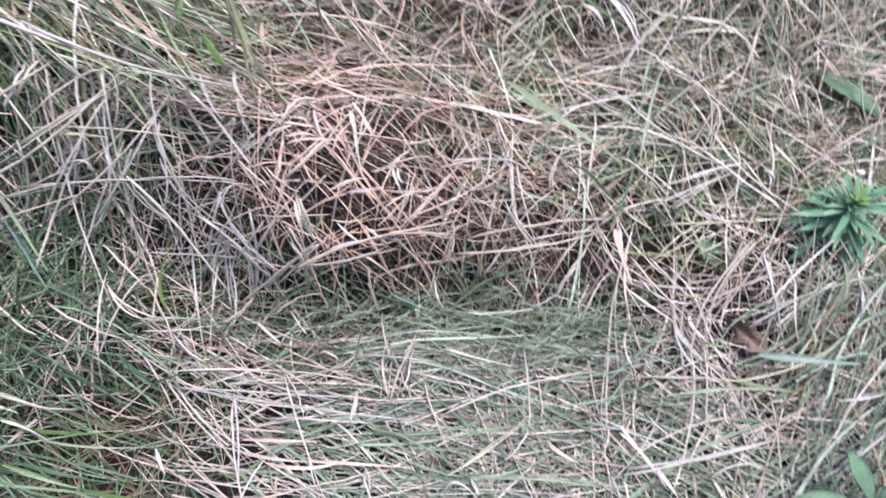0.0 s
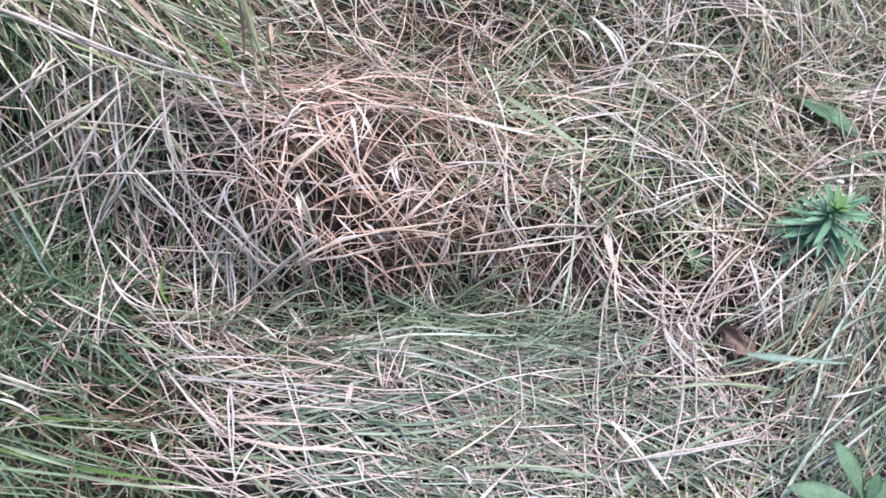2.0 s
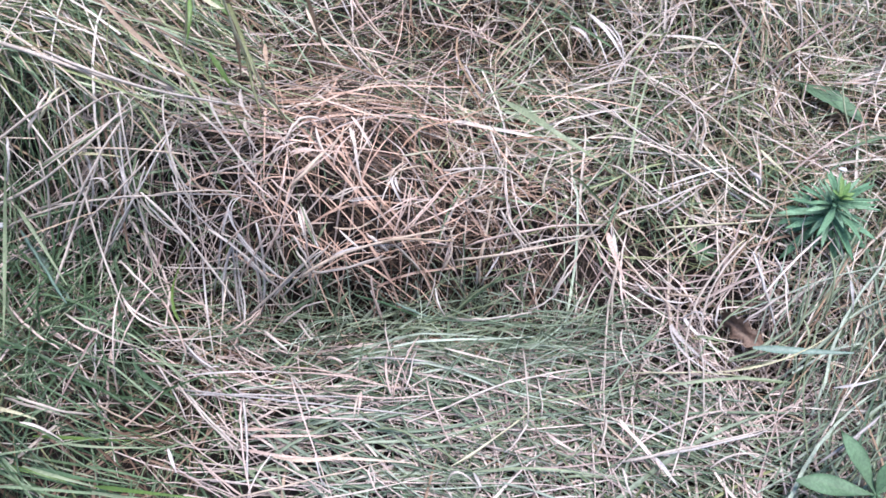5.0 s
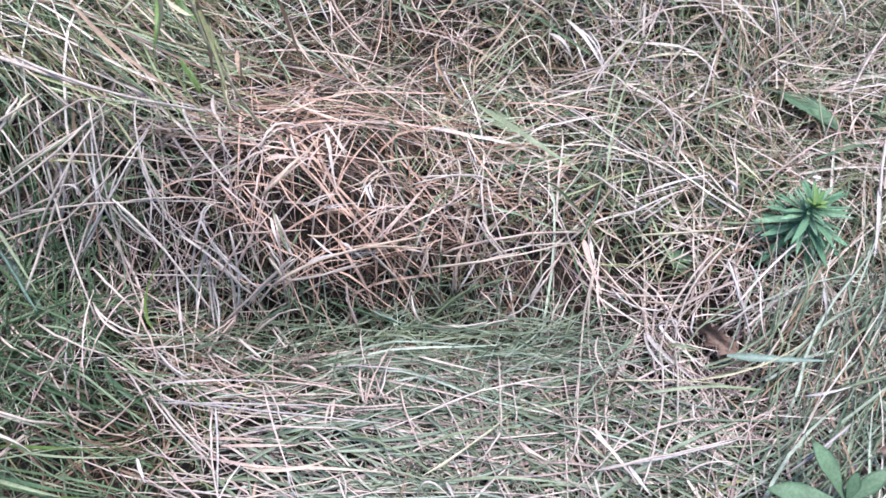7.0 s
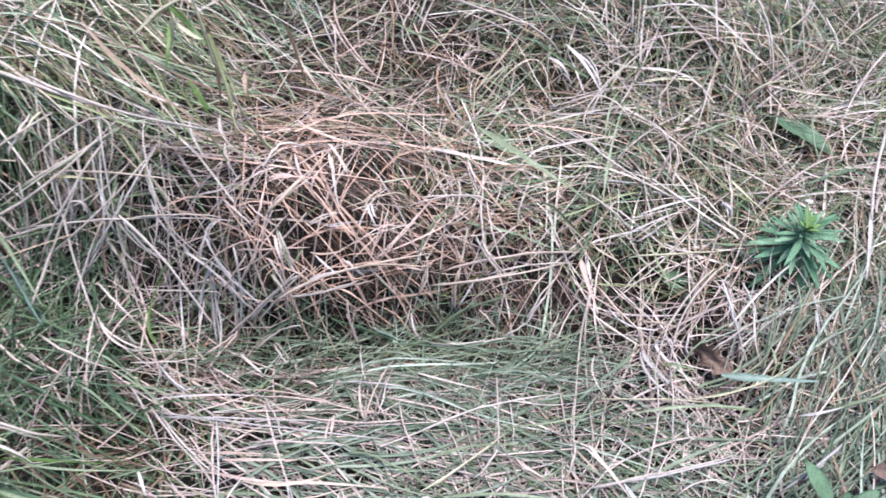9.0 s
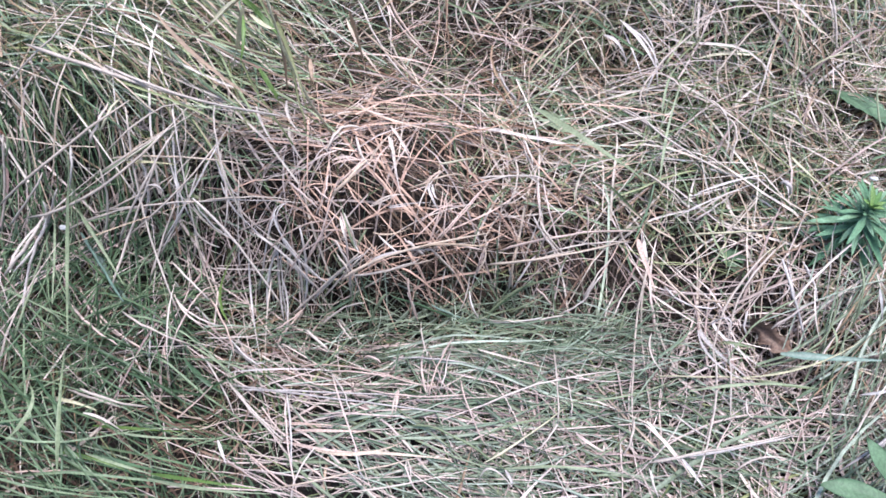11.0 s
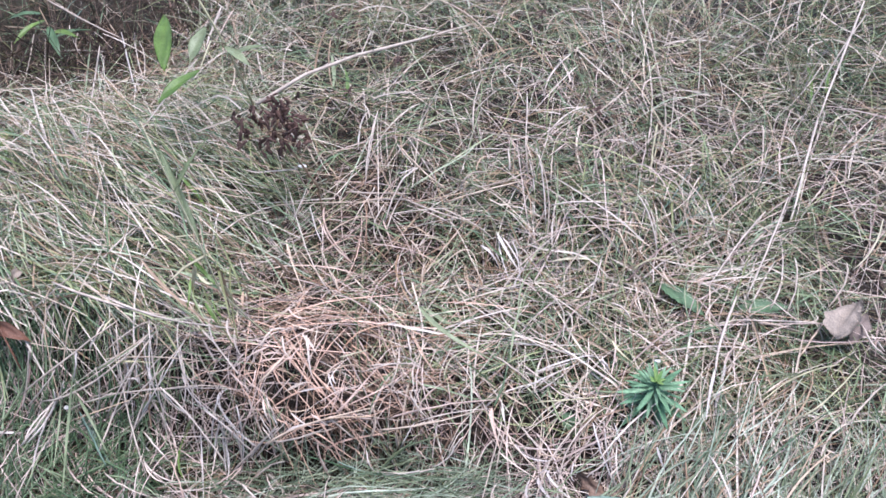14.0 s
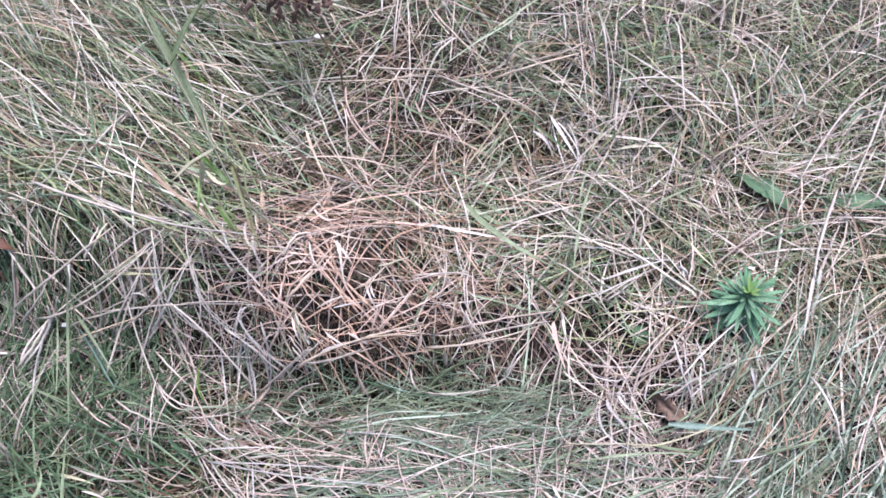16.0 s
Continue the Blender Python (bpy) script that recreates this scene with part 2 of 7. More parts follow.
def laid(x, y, heading, length, lift, bow, curve, stiff, steps=8, slope=0.0, top=canopy, cap=0.045):
    """Blades that lie in the mat: they follow its top as far as they are not stiff."""
    n = len(x)
    u = np.linspace(-0.5, 0.5, steps)
    turn = heading[:, None] + curve[:, None] * u[None, :] + rng.normal(0, 0.08, (n, 1)) * np.sin(6.3 * u[None, :] + rng.uniform(0, 6.3, (n, 1)))
    kink = (rng.random((n, 1)) < 0.08) * rng.normal(0, 0.8, (n, 1))
    turn = turn + kink * sig((u[None, :] - rng.uniform(-0.3, 0.3, (n, 1))) / 0.06)
    step = length[:, None] / (steps - 1)
    dx, dy = np.cos(turn) * step, np.sin(turn) * step
    px = x[:, None] + np.cumsum(dx, 1) - dx.sum(1, keepdims=True) / 2
    py = y[:, None] + np.cumsum(dy, 1) - dy.sum(1, keepdims=True) / 2
    soft = top(px, py)
    level = top(x, y)[:, None] + np.zeros((1, steps))
    z = soft * (1 - stiff[:, None]) + level * stiff[:, None]
    z = z + lift[:, None] + bow[:, None] * (1 - (2 * u[None, :]) ** 2) + (np.asarray(slope) * length)[:, None] * u[None, :]
    z = np.minimum(z, soft + cap - rng.uniform(0, 0.012, (n, 1)) + 0.25 * sig((py - 0.25) / 0.06))
    z = np.maximum(z, bed(px, py) + 0.002)
    return np.stack([px, py, z], -1)


def mat_of_grass(name, label, n, box, mat, length, width, lift, heading=(0, 9), bow=0.012, curve=0.45, slope=0.15, cap=0.004, keep=None, top=canopy, stiff=(0, 1), whole=None, **kw):
    x, y = rng.uniform(box[0], box[1], n), rng.uniform(box[2], box[3], n)
    if keep is not None:
        ok = rng.random(n) < keep(x, y)
        x, y = x[ok], y[ok]
        n = len(x)
    pts = laid(x, y, rng.normal(heading[0], heading[1], n), rng.uniform(*length, n), rng.uniform(*lift, n),
               np.abs(rng.normal(0, bow, n)), rng.normal(0, curve, n), rng.uniform(*stiff, n), slope=rng.normal(0, slope, n), top=top, cap=cap)
    wid = 0.95 * (width[0] + (width[1] - width[0]) * rng.random(n) ** 2.4 * np.where(rng.random(n) < 0.06, 1.7, 1.0))
    if whole is not None:
        for k in range(n):
            first = pts[k, 0].copy()
            ob = ribbons(name, pts[k:k + 1] - first, wid[k:k + 1], mat, parent=whole, **kw)
            ob.location = Vector(first.tolist()) - whole.location
        return whole
    ob = ribbons(name, pts, wid, mat, **kw)
    return tagged(ob, label=label, category="grass", kind="stuff")


def patchy(scale, seed, low=0.15):
    def f(x, y):
        v = np.sin(scale * x + seed) * np.sin(scale * 0.9 * y - 2 * seed) + 0.6 * np.sin(2.3 * scale * (x + y) + 3 * seed)
        return low + (1 - low) * sig(3 * v)
    return f


def dry_keep(x, y):
    m = np.exp(-(((x + 0.13) / 0.3) ** 2) - ((y - 0.03) / 0.2) ** 2)
    damp = 1 - 0.88 * sig((-0.28 - x) / 0.04) * sig((-0.12 - y) / 0.04) - sig((-0.42 - x) / 0.04) * (0.66 * sig((y + 0.14) / 0.04) * sig((0.05 - y) / 0.04))
    return np.clip((0.6 * patchy(7, 1)(x, y) + 0.24 + 0.1 * m + 0.04 * sig((x - 0.3) / 0.06)) * damp, 0, 1)


def green_keep(x, y):
    m = np.exp(-(((x + 0.13) / 0.26) ** 2) - ((y - 0.04) / 0.16) ** 2)
    return np.clip(0.25 + 0.75 * patchy(6, 2.2)(x, y) - 0.6 * m, 0.08, 1)


WIDE = (-1.5, 1.3, -0.8, 1.3)
FAR = (-2.6, 2.2, 1.2, 2.9)
FRONT_LEFT = (-1.2, -0.3, -0.7, -0.14)


def in_hollow(x, y):
    return np.exp(-(((x + 0.085) / 0.27) ** 4) - ((y + 0.08 - 0.02 * sig((x + 0.02) / 0.03)) / (0.056 - 0.012 * sig((x + 0.02) / 0.03))) ** 2)


def fan(x, y):
    return np.exp(-(((x + 0.66) / 0.3) ** 4) - ((y - 0.3) / 0.24) ** 4)


def fan_edge(x, y):
    return (1 - 0.9 * sig((-0.72 - x) / 0.06) * sig((y - 0.42 - 0.04 * np.sin(15 * x)) / 0.05)) * sig((0.55 + 0.05 * np.sin(13 * x) - y) / 0.05)


def damp_edge(x, y):
    return sig((x + 0.88 + 0.12 * np.sin(9 * y)) / 0.06) * sig((y + 0.52 + 0.07 * np.sin(11 * x)) / 0.05)


def open_mat(f):
    return lambda x, y: f(x, y) * (1 - 0.6 * fan(x, y)) * (1 - 0.15 * sig((y - 0.4) / 0.06)) * (1 - 0.75 * np.exp(-(((x + 1.02) / 0.3) ** 2) - ((y - 0.6) / 0.15) ** 2)) * (1 - 0.35 * sig((-0.27 - x) / 0.04) * sig((-0.10 - y) / 0.04)) * (1 - 0.97 * in_hollow(x, y)) * (1 - 0.88 * sig((x + 0.33) / 0.03) * sig((0.02 - x) / 0.05) * sig((-0.17 - y) / 0.02) * sig((y + 0.42) / 0.03)) * (1 - 0.95 * np.exp(-((np.minimum(x + 1.4, 0) / 0.9) ** 2 + (np.maximum(x + 1.4, 0) / 0.46) ** 2 + ((y - 1.14) / 0.5) ** 2) ** 2))


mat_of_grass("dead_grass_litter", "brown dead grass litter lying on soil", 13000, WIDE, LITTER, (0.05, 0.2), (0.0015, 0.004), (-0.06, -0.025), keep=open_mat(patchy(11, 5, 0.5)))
# under layer coloured dark to deepen the shade seen through the mat
mat_of_grass("dead_grass_litter", "brown thatch beneath the matted grass, coloured dark as gap shade", 6500, WIDE, LITTER, (0.06, 0.22), (0.0013, 0.004), (-0.05, -0.02), keep=open_mat(patchy(9, 3.1, 0.4)))
mat_of_grass("dry_grass", "dry straw-coloured matted meadow grass", 9500, WIDE, STRAW, (0.06, 0.26), (0.0013, 0.004), (-0.032, 0.004), keep=open_mat(dry_keep))
mat_of_grass("green_grass", "grey-green matted meadow grass blades", 10500, WIDE, GREEN, (0.06, 0.24), (0.0013, 0.004), (-0.034, 0.004), keep=open_mat(green_keep))
mat_of_grass("dry_grass", "dry straw-coloured meadow grass further off", 9000, FAR, STRAW, (0.12, 0.36), (0.002, 0.0055), (-0.04, 0.05), slope=0.6, keep=open_mat(patchy(5, 3)))
mat_of_grass("green_grass", "grey-green meadow grass further off", 10000, FAR, GREEN, (0.12, 0.36), (0.002, 0.0055), (-0.04, 0.05), slope=0.6, keep=open_mat(patchy(4, 1, 0.4)))
mat_of_grass("dry_grass", "slender dry blades standing behind the mound", 3000, (-1.6, 1.3, 0.45, 1.35), STRAW, (0.10, 0.28), (0.0015, 0.0038), (-0.01, 0.04), slope=0.6, bow=0.02, keep=open_mat(patchy(8, 4, 0.3)))
mat_of_grass("green_grass", "slender green blades standing behind the mound", 3000, (-1.6, 1.3, 0.45, 1.35), GREEN, (0.10, 0.28), (0.0015, 0.0038), (-0.01, 0.04), slope=0.6, bow=0.02, keep=open_mat(patchy(8, 6, 0.3)))

def round_about(x, y):
    inside = (x > -1.5) & (x < 1.3) & (y > -0.8) & (y < 1.3) | (x > -2.6) & (x < 2.2) & (y >= 1.3) & (y < 2.9)
    return np.where(inside, 0.0, np.exp(-(((x / 3.4) ** 2 + ((y - 0.5) / 3.4) ** 2) ** 2)))


mat_of_grass("dry_grass", "dry meadow grass round about", 27000, (-4.5, 4.5, -4, 5), STRAW, (0.12, 0.35), (0.004, 0.009), (-0.05, 0.04), slope=0.4, keep=round_about)
mat_of_grass("green_grass", "green meadow grass round about", 27000, (-4.5, 4.5, -4, 5), GREEN, (0.12, 0.35), (0.004, 0.009), (-0.05, 0.04), slope=0.4, keep=round_about)

mat_of_grass("green_grass", "short green blades low in the damp edge", 1300, (-0.95, -0.2, -0.6, -0.1), DEEP_GREEN, (0.05, 0.17), (0.0012, 0.0034), (-0.05, -0.004),
             heading=(-0.3, 1.0), bow=0.008, keep=damp_edge)
mat_of_grass("dry_grass", "grey dry blades low in the damp edge", 420, (-0.95, -0.2, -0.6, -0.1), STRAW, (0.05, 0.17), (0.001, 0.0026), (-0.04, 0.0),
             heading=(-0.3, 1.0), bow=0.008, keep=damp_edge)
# low blades take darker colours that paint in the shade of depth
mat_of_grass("green_grass", "green blades low behind the straw mound, coloured dark as shade", 1300, (-0.55, 0.75, 0.1, 0.62), DEEP_GREEN, (0.06, 0.22), (0.0012, 0.0034), (-0.07, -0.012))
mat_of_grass("dry_grass", "dry blades low behind the straw mound, coloured dark as shade", 1200, (-0.55, 0.75, 0.1, 0.62), MOUND_FILL, (0.06, 0.22), (0.0012, 0.0034), (-0.07, -0.012))

# flattened and combed patches
lean = new("leaning_straw")
lean.location = (-0.35, 0.0, 0.08)
tagged(lean, label="pale straw leaning out from a mound's flank", category="straw")
mat_of_grass("straw", "", 75, (-0.43, -0.2, -0.06, 0.12), PINK_STRAW, (0.1, 0.28), (0.0016, 0.004), (-0.02, 0.03),
             heading=(-2.4, 0.6), bow=0.02, whole=lean)
flat = new("flattened_straw")
flat.location = (-0.1, -0.22, 0.0)
tagged(flat, label="rosy straw pressed flat in one direction", category="straw")
mat_of_grass("straw", "", 112, (-0.24, 0.06, -0.33, -0.185), PINK_STRAW, (0.1, 0.3), (0.0012, 0.003), (-0.02, 0.010),
             heading=(-0.12, 0.3), bow=0.006, slope=0.05, whole=flat)
mat_of_grass("green_grass", "green blades arching at the hollow's lip", 80, (-0.26, 0.12, -0.215, -0.135), COOL_GREEN, (0.1, 0.22), (0.0012, 0.003), (-0.02, 0.008),
             heading=(0.0, 0.45), bow=0.01, slope=0.08)
mat_of_grass("dry_grass", "rosy dry blades across the hollow's lip", 95, (-0.28, 0.12, -0.225, -0.12), PINK_STRAW, (0.07, 0.2), (0.0012, 0.003), (-0.01, 0.02),
             heading=(0.2, 1.4), bow=0.014, slope=0.15)
mat_of_grass("green_grass", "green blades lying over the hollow's end", 120, (-0.1, 0.19, -0.145, -0.055), COOL_GREEN, (0.08, 0.2), (0.0012, 0.0032), (-0.01, 0.03),
             cap=0.038, heading=(0.25, 0.5), bow=0.012, slope=0.15)
mat_of_grass("green_grass", "grey-green blades combed flat before the mound", 520, (-0.12, 0.36, -0.35, -0.135), COOL_GREEN, (0.1, 0.24), (0.0014, 0.004), (-0.02, 0.014),
             heading=(0.0, 0.5), bow=0.008, slope=0.06)
mat_of_grass("dry_grass", "pale dry blades over the combed green ones", 560, (-0.05, 0.45, -0.36, 0.0), PINK_STRAW, (0.08, 0.22), (0.0014, 0.0036), (-0.01, 0.016),
             heading=(0.4, 1.3), bow=0.012, slope=0.1, keep=open_mat(lambda x, y: 1.0))
mat_of_grass("green_grass", "green blades flopped over at the meadow's edge", 1000, FRONT_LEFT, DEEP_GREEN, (0.12, 0.3), (0.0016, 0.004), (-0.01, 0.03),
             cap=0.03, heading=(-0.25, 0.35), bow=0.02, keep=lambda x, y: sig((-0.2 - y) / 0.03) * damp_edge(x, y))
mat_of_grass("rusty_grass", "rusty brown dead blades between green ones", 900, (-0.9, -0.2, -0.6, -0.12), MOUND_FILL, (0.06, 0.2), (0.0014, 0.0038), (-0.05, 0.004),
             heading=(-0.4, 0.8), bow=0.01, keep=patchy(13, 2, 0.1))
mat_of_grass("green_grass", "green and grey blades leaning steeply", 580, (-0.85, -0.34, -0.22, 0.10), DEEP_GREEN, (0.1, 0.28), (0.0014, 0.004), (-0.01, 0.05),
             cap=0.03, heading=(-1.7, 0.7), bow=0.025, slope=0.5)
mat_of_grass("dry_grass", "dry blades leaning steeply among green", 90, (-0.8, -0.33, -0.2, 0.04), PINK_STRAW, (0.1, 0.26), (0.0014, 0.0036), (-0.01, 0.04),
             cap=0.03, heading=(-1.3, 0.9), bow=0.025, slope=0.4)
mat_of_grass("green_grass", "dense pale green blades swept aside", 880, (0.36, 0.85, -0.4, 0.02), COOL_GREEN, (0.14, 0.3), (0.0016, 0.004), (-0.01, 0.03),
             cap=0.03, heading=(1.05, 0.4), bow=0.02, slope=0.2)
mat_of_grass("dry_grass", "dry blades swept aside with green ones", 340, (0.36, 0.85, -0.4, 0.05), STRAW, (0.14, 0.3), (0.0014, 0.0034), (-0.01, 0.03),
             cap=0.03, heading=(1.05, 0.5), bow=0.02, slope=0.2)
mat_of_grass("dry_grass", "pale dry blades strewn over the mat", 560, (-0.02, 0.62, 0.03, 0.5), STRAW, (0.08, 0.24), (0.0014, 0.004), (-0.005, 0.016),
             heading=(0.3, 1.2), bow=0.012, slope=0.12)
mat_of_grass("dry_grass", "pale dry blades strewn at the side", 340, (0.28, 0.8, -0.4, 0.05), PINK_STRAW, (0.08, 0.22), (0.0014, 0.004), (0.0, 0.02),
             heading=(0.9, 0.9), bow=0.014, slope=0.15)
mat_of_grass("green_grass", "pale green blades strewn over dry mat", 850, (0.0, 0.75, 0.04, 0.55), GREEN, (0.08, 0.24), (0.0012, 0.0036), (-0.01, 0.014),
             heading=(0.6, 1.2), bow=0.012, slope=0.12)
# brown stems whose extra darkness stands in for shade in the gap
mat_of_grass("dead_brush", "brown dead stems in a gap, coloured extra dark as shade", 3600, (-2.3, -0.8, 0.75, 1.8), LITTER, (0.1, 0.4), (0.002, 0.005), (-0.02, 0.10),
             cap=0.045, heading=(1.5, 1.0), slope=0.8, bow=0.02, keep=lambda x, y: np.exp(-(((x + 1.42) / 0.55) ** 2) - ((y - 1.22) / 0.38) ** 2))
mat_of_grass("dry_grass", "thin pale straws crossing over green blades", 150, (-0.65, -0.2, -0.22, 0.02), PINK_STRAW, (0.08, 0.24), (0.001, 0.0025), (0.0, 0.03),
             heading=(0.5, 1.2), bow=0.02, slope=0.25)
# floor of the hollow darkened by blade colour in place of shade
mat_of_grass("dead_grass_litter", "dead grass at the bottom of a hollow, coloured dark as shade", 800, (-0.34, 0.2, -0.18, 0.0), LITTER, (0.04, 0.14), (0.001, 0.003), (-0.10, -0.06))
mat_of_grass("green_grass", "dark green blades standing in the hollow", 270, (-0.28, 0.2, -0.17, -0.05), COOL_GREEN, (0.06, 0.18), (0.001, 0.0034), (-0.05, 0.03),
             cap=0.035, heading=(0.3, 1.0), bow=0.012, slope=0.4)
mat_of_grass("green_grass", "green weeds and blades in a shady gap", 800, (-2.3, -0.8, 0.75, 1.8), GREEN, (0.1, 0.36), (0.002, 0.005), (-0.06, 0.04),
             heading=(0.4, 1.0), slope=0.5, bow=0.02, keep=lambda x, y: np.exp(-(((x + 1.42) / 0.55) ** 2) - ((y - 1.22) / 0.38) ** 2))
# dry straws given the dark brown so that they look shaded
mat_of_grass("dry_grass", "dry straws lying across a gap, coloured dull as if shaded", 420, (-2.2, -0.75, 0.7, 1.7), MOUND_FILL, (0.15, 0.4), (0.002, 0.005), (-0.02, 0.08),
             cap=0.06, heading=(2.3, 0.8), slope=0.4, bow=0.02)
mat_of_grass("dry_grass", "thin bleached straws strewn behind the weeds", 420, (0.15, 1.0, 0.15, 0.9), PINK_STRAW, (0.1, 0.28), (0.0013, 0.0036), (0.0, 0.025),
             cap=0.02, heading=(0.9, 1.0), bow=0.02, slope=0.25)
# fine dry grass fanning out at the rear
mat_of_grass("fine_dry_grass", "fine pale dry grass fanning outward", 1200, (-1.02, -0.34, -0.01, 0.66), STRAW, (0.16, 0.36), (0.0014, 0.0034), (0.0, 0.07),
             cap=0.045, heading=(2.75, 0.42), bow=0.03, slope=0.3, keep=fan_edge)
mat_of_grass("fine_green_grass", "fine grey-green grass fanning outward", 2000, (-1.1, -0.3, 0.01, 0.68), GREEN, (0.16, 0.34), (0.0014, 0.0034), (0.0, 0.06),
             cap=0.045, heading=(2.75, 0.42), bow=0.03, slope=0.3, keep=fan_edge)


# ---- the straw mound: each straw of its top a part ----
mound = new("straw_mound")
mound.location = (-0.15, 0.0, 0.05)
tagged(mound, label="mound of tan dry straw jutting over a dark hollow", category="straw mound")
mat_of_grass("straw", "", 84, (-0.26, 0.09, -0.07, 0.12), MOUND_STRAW, (0.08, 0.24), (0.0017, 0.0042), (-0.028, 0.004),
             keep=lambda x, y: 1 - 0.95 * sig((x + 0.03) / 0.015) * sig((-0.025 - y) / 0.008), heading=(-0.15, 0.55), bow=0.014, top=crown, stiff=(0.3, 1), whole=mound)
mat_of_grass("straw", "", 26, (-0.24, -0.03, -0.08, -0.02), MOUND_STRAW, (0.05, 0.11), (0.0013, 0.0032), (-0.02, 0.012),
             heading=(-1.3, 0.8), bow=0.012, slope=0.35, top=crown, stiff=(0.5, 1), whole=mound)
mat_of_grass("tan_grass", "tan dry grass matted behind the mound", 1500, (-0.8, 0.4, 0.0, 0.8), MOUND_STRAW, (0.08, 0.26), (0.0012, 0.0036), (-0.03, 0.012),
             heading=(-0.2, 1.2), keep=lambda x, y: np.exp(-(((x + 0.12) / 0.27) ** 2) - ((y - 0.10) / 0.22) ** 2) * (0.45 + 0.55 * sig((y - 0.09) / 0.02)))
mat_of_grass("rosy_grass", "faded rosy dry grass behind the straw mound", 2600, (-0.8, 0.8, 0.0, 1.1), PINK_STRAW, (0.08, 0.24), (0.0012, 0.0034), (-0.03, 0.008),
             heading=(-0.2, 1.2), keep=lambda x, y: np.exp(-(((x + 0.05) / 0.36) ** 2) - ((y - 0.36) / 0.30) ** 2))
# brown inner straw; its dark tone also paints shade between the top straws
rest = mat_of_grass("straw_fill", "brown straw packed inside the mound, coloured darker as shade between straws", 120, (-0.24, 0.08, -0.05, 0.12), MOUND_FILL, (0.08, 0.24), (0.0014, 0.0036), (-0.07, -0.022),
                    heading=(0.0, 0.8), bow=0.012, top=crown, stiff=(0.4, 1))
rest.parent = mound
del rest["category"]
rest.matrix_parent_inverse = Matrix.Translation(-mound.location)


# ---- single stalks and blades ----
def bend(a, b, c, steps):
    a, b, c = Vector(a), Vector(b), Vector(c)
    knee = 2 * b - 0.5 * (a + c)
    return [a * (1 - u) ** 2 + knee * 2 * u * (1 - u) + c * u * u for u in (k / (steps - 1) for k in range(steps))]


LABELS = {"pale": "pale straw-coloured", "tan": "tan", "rosy": "rosy beige", "bleached": "bleached whitish", "brown": "brown withered",
          "yellowish": "yellowing", "greygreen": "grey-green", "bluegreen": "blue-green", "green": "deep green", "bright": "fresh bright green", "olive": "dull olive"}


def stalk(a, b, c, mm, shade):
    """A round grass stalk with slightly swollen joints."""
    line = bend(a, b, c, 9)
    verts, faces = [], []
    for k, p in enumerate(line):
        way = (line[min(k + 1, 8)] - line[max(k - 1, 0)]).normalized()
        side = way.cross(Vector((0.1, 0.2, 1))).normalized()
        up = side.cross(way)
        wob = Vector(rng.normal(0, 0.0004, 3).tolist())
        r = mm * 0.00042 * (1 - 0.35 * k / 8) * (1.12 if k in (3, 6) else 1) * (0.5 if k in (0, 8) else 1)
        verts += [p - line[0] + wob + r * (math.cos(q * math.pi / 3) * side + math.sin(q * math.pi / 3) * up) for q in range(6)]
    for k in range(8):
        faces += [(k * 6 + q, k * 6 + (q + 1) % 6, k * 6 + 6 + (q + 1) % 6, k * 6 + 6 + q) for q in range(6)]
    faces += [tuple(range(5, -1, -1)), tuple(range(48, 54))]
    mesh = bpy.data.meshes.new("grass_stalk")
    mesh.from_pydata(verts, [], faces)
    mesh.shade_smooth()
    mesh.materials.append(SHADES[shade])
    green = shade in ("greygreen", "bluegreen", "green", "bright", "olive")
    bent = "bent" if (line[4] - (line[0] + line[8]) / 2).length > 0.02 else "straight"
    kind = "green stalk" if green else "bent straw" if bent == "bent" else "dry stalk"
    ob = new(kind.replace(" ", "_"), mesh)
    ob.location = line[0]
    return tagged(ob, label=f"{bent} {LABELS[shade]} grass stalk on matted meadow grass", category=kind, group=f"loose {kind}s")


def blade(a, b, c, mm, shade):
    """A folded, tapering grass blade."""
    pts = np.array([bend(a, b, c, 9)], dtype=float)
    first = pts[0, 0].copy()
    ob = ribbons("grass_strand", pts - first, np.array([mm * 0.00075]), SHADES[shade], taper=0.85, fold=0.22, twist=0.12, ends=0.3, wild=0.12)
    ob.location = Vector(first.tolist())
    kind = "broad" if mm > 5 else "narrow"
    return tagged(ob, label=f"{kind} {LABELS[shade]} grass blade curving over matted grass", category="grass blade", group="loose grass blades")


stalk((-0.412, 0.001, 0.227), (-0.319, -0.009, 0.203), (-0.220, 0.004, 0.179), 3.9, 'pale')
blade((-0.461, -0.089, 0.114), (-0.371, -0.064, 0.176), (-0.317, -0.010, 0.193), 3.6, 'pale')
blade((-0.403, -0.076, 0.135), (-0.378, -0.065, 0.174), (-0.354, -0.034, 0.178), 2.7, 'tan')
stalk((-0.416, -0.103, 0.068), (-0.336, -0.074, 0.136), (-0.292, -0.005, 0.171), 2.7, 'pale')
stalk((-0.432, -0.089, 0.101), (-0.314, -0.074, 0.121), (-0.207, -0.065, 0.128), 2.2, 'pale')
blade((-0.376, -0.076, 0.135), (-0.355, -0.075, 0.137), (-0.360, -0.078, 0.103), 4.1, 'bleached')
blade((-0.330, -0.071, 0.130), (-0.317, -0.081, 0.094), (-0.288, -0.084, 0.069), 2.7, 'pale')
stalk((-0.377, -0.102, 0.049), (-0.335, -0.074, 0.115), (-0.322, -0.054, 0.141), 2.7, 'pale')
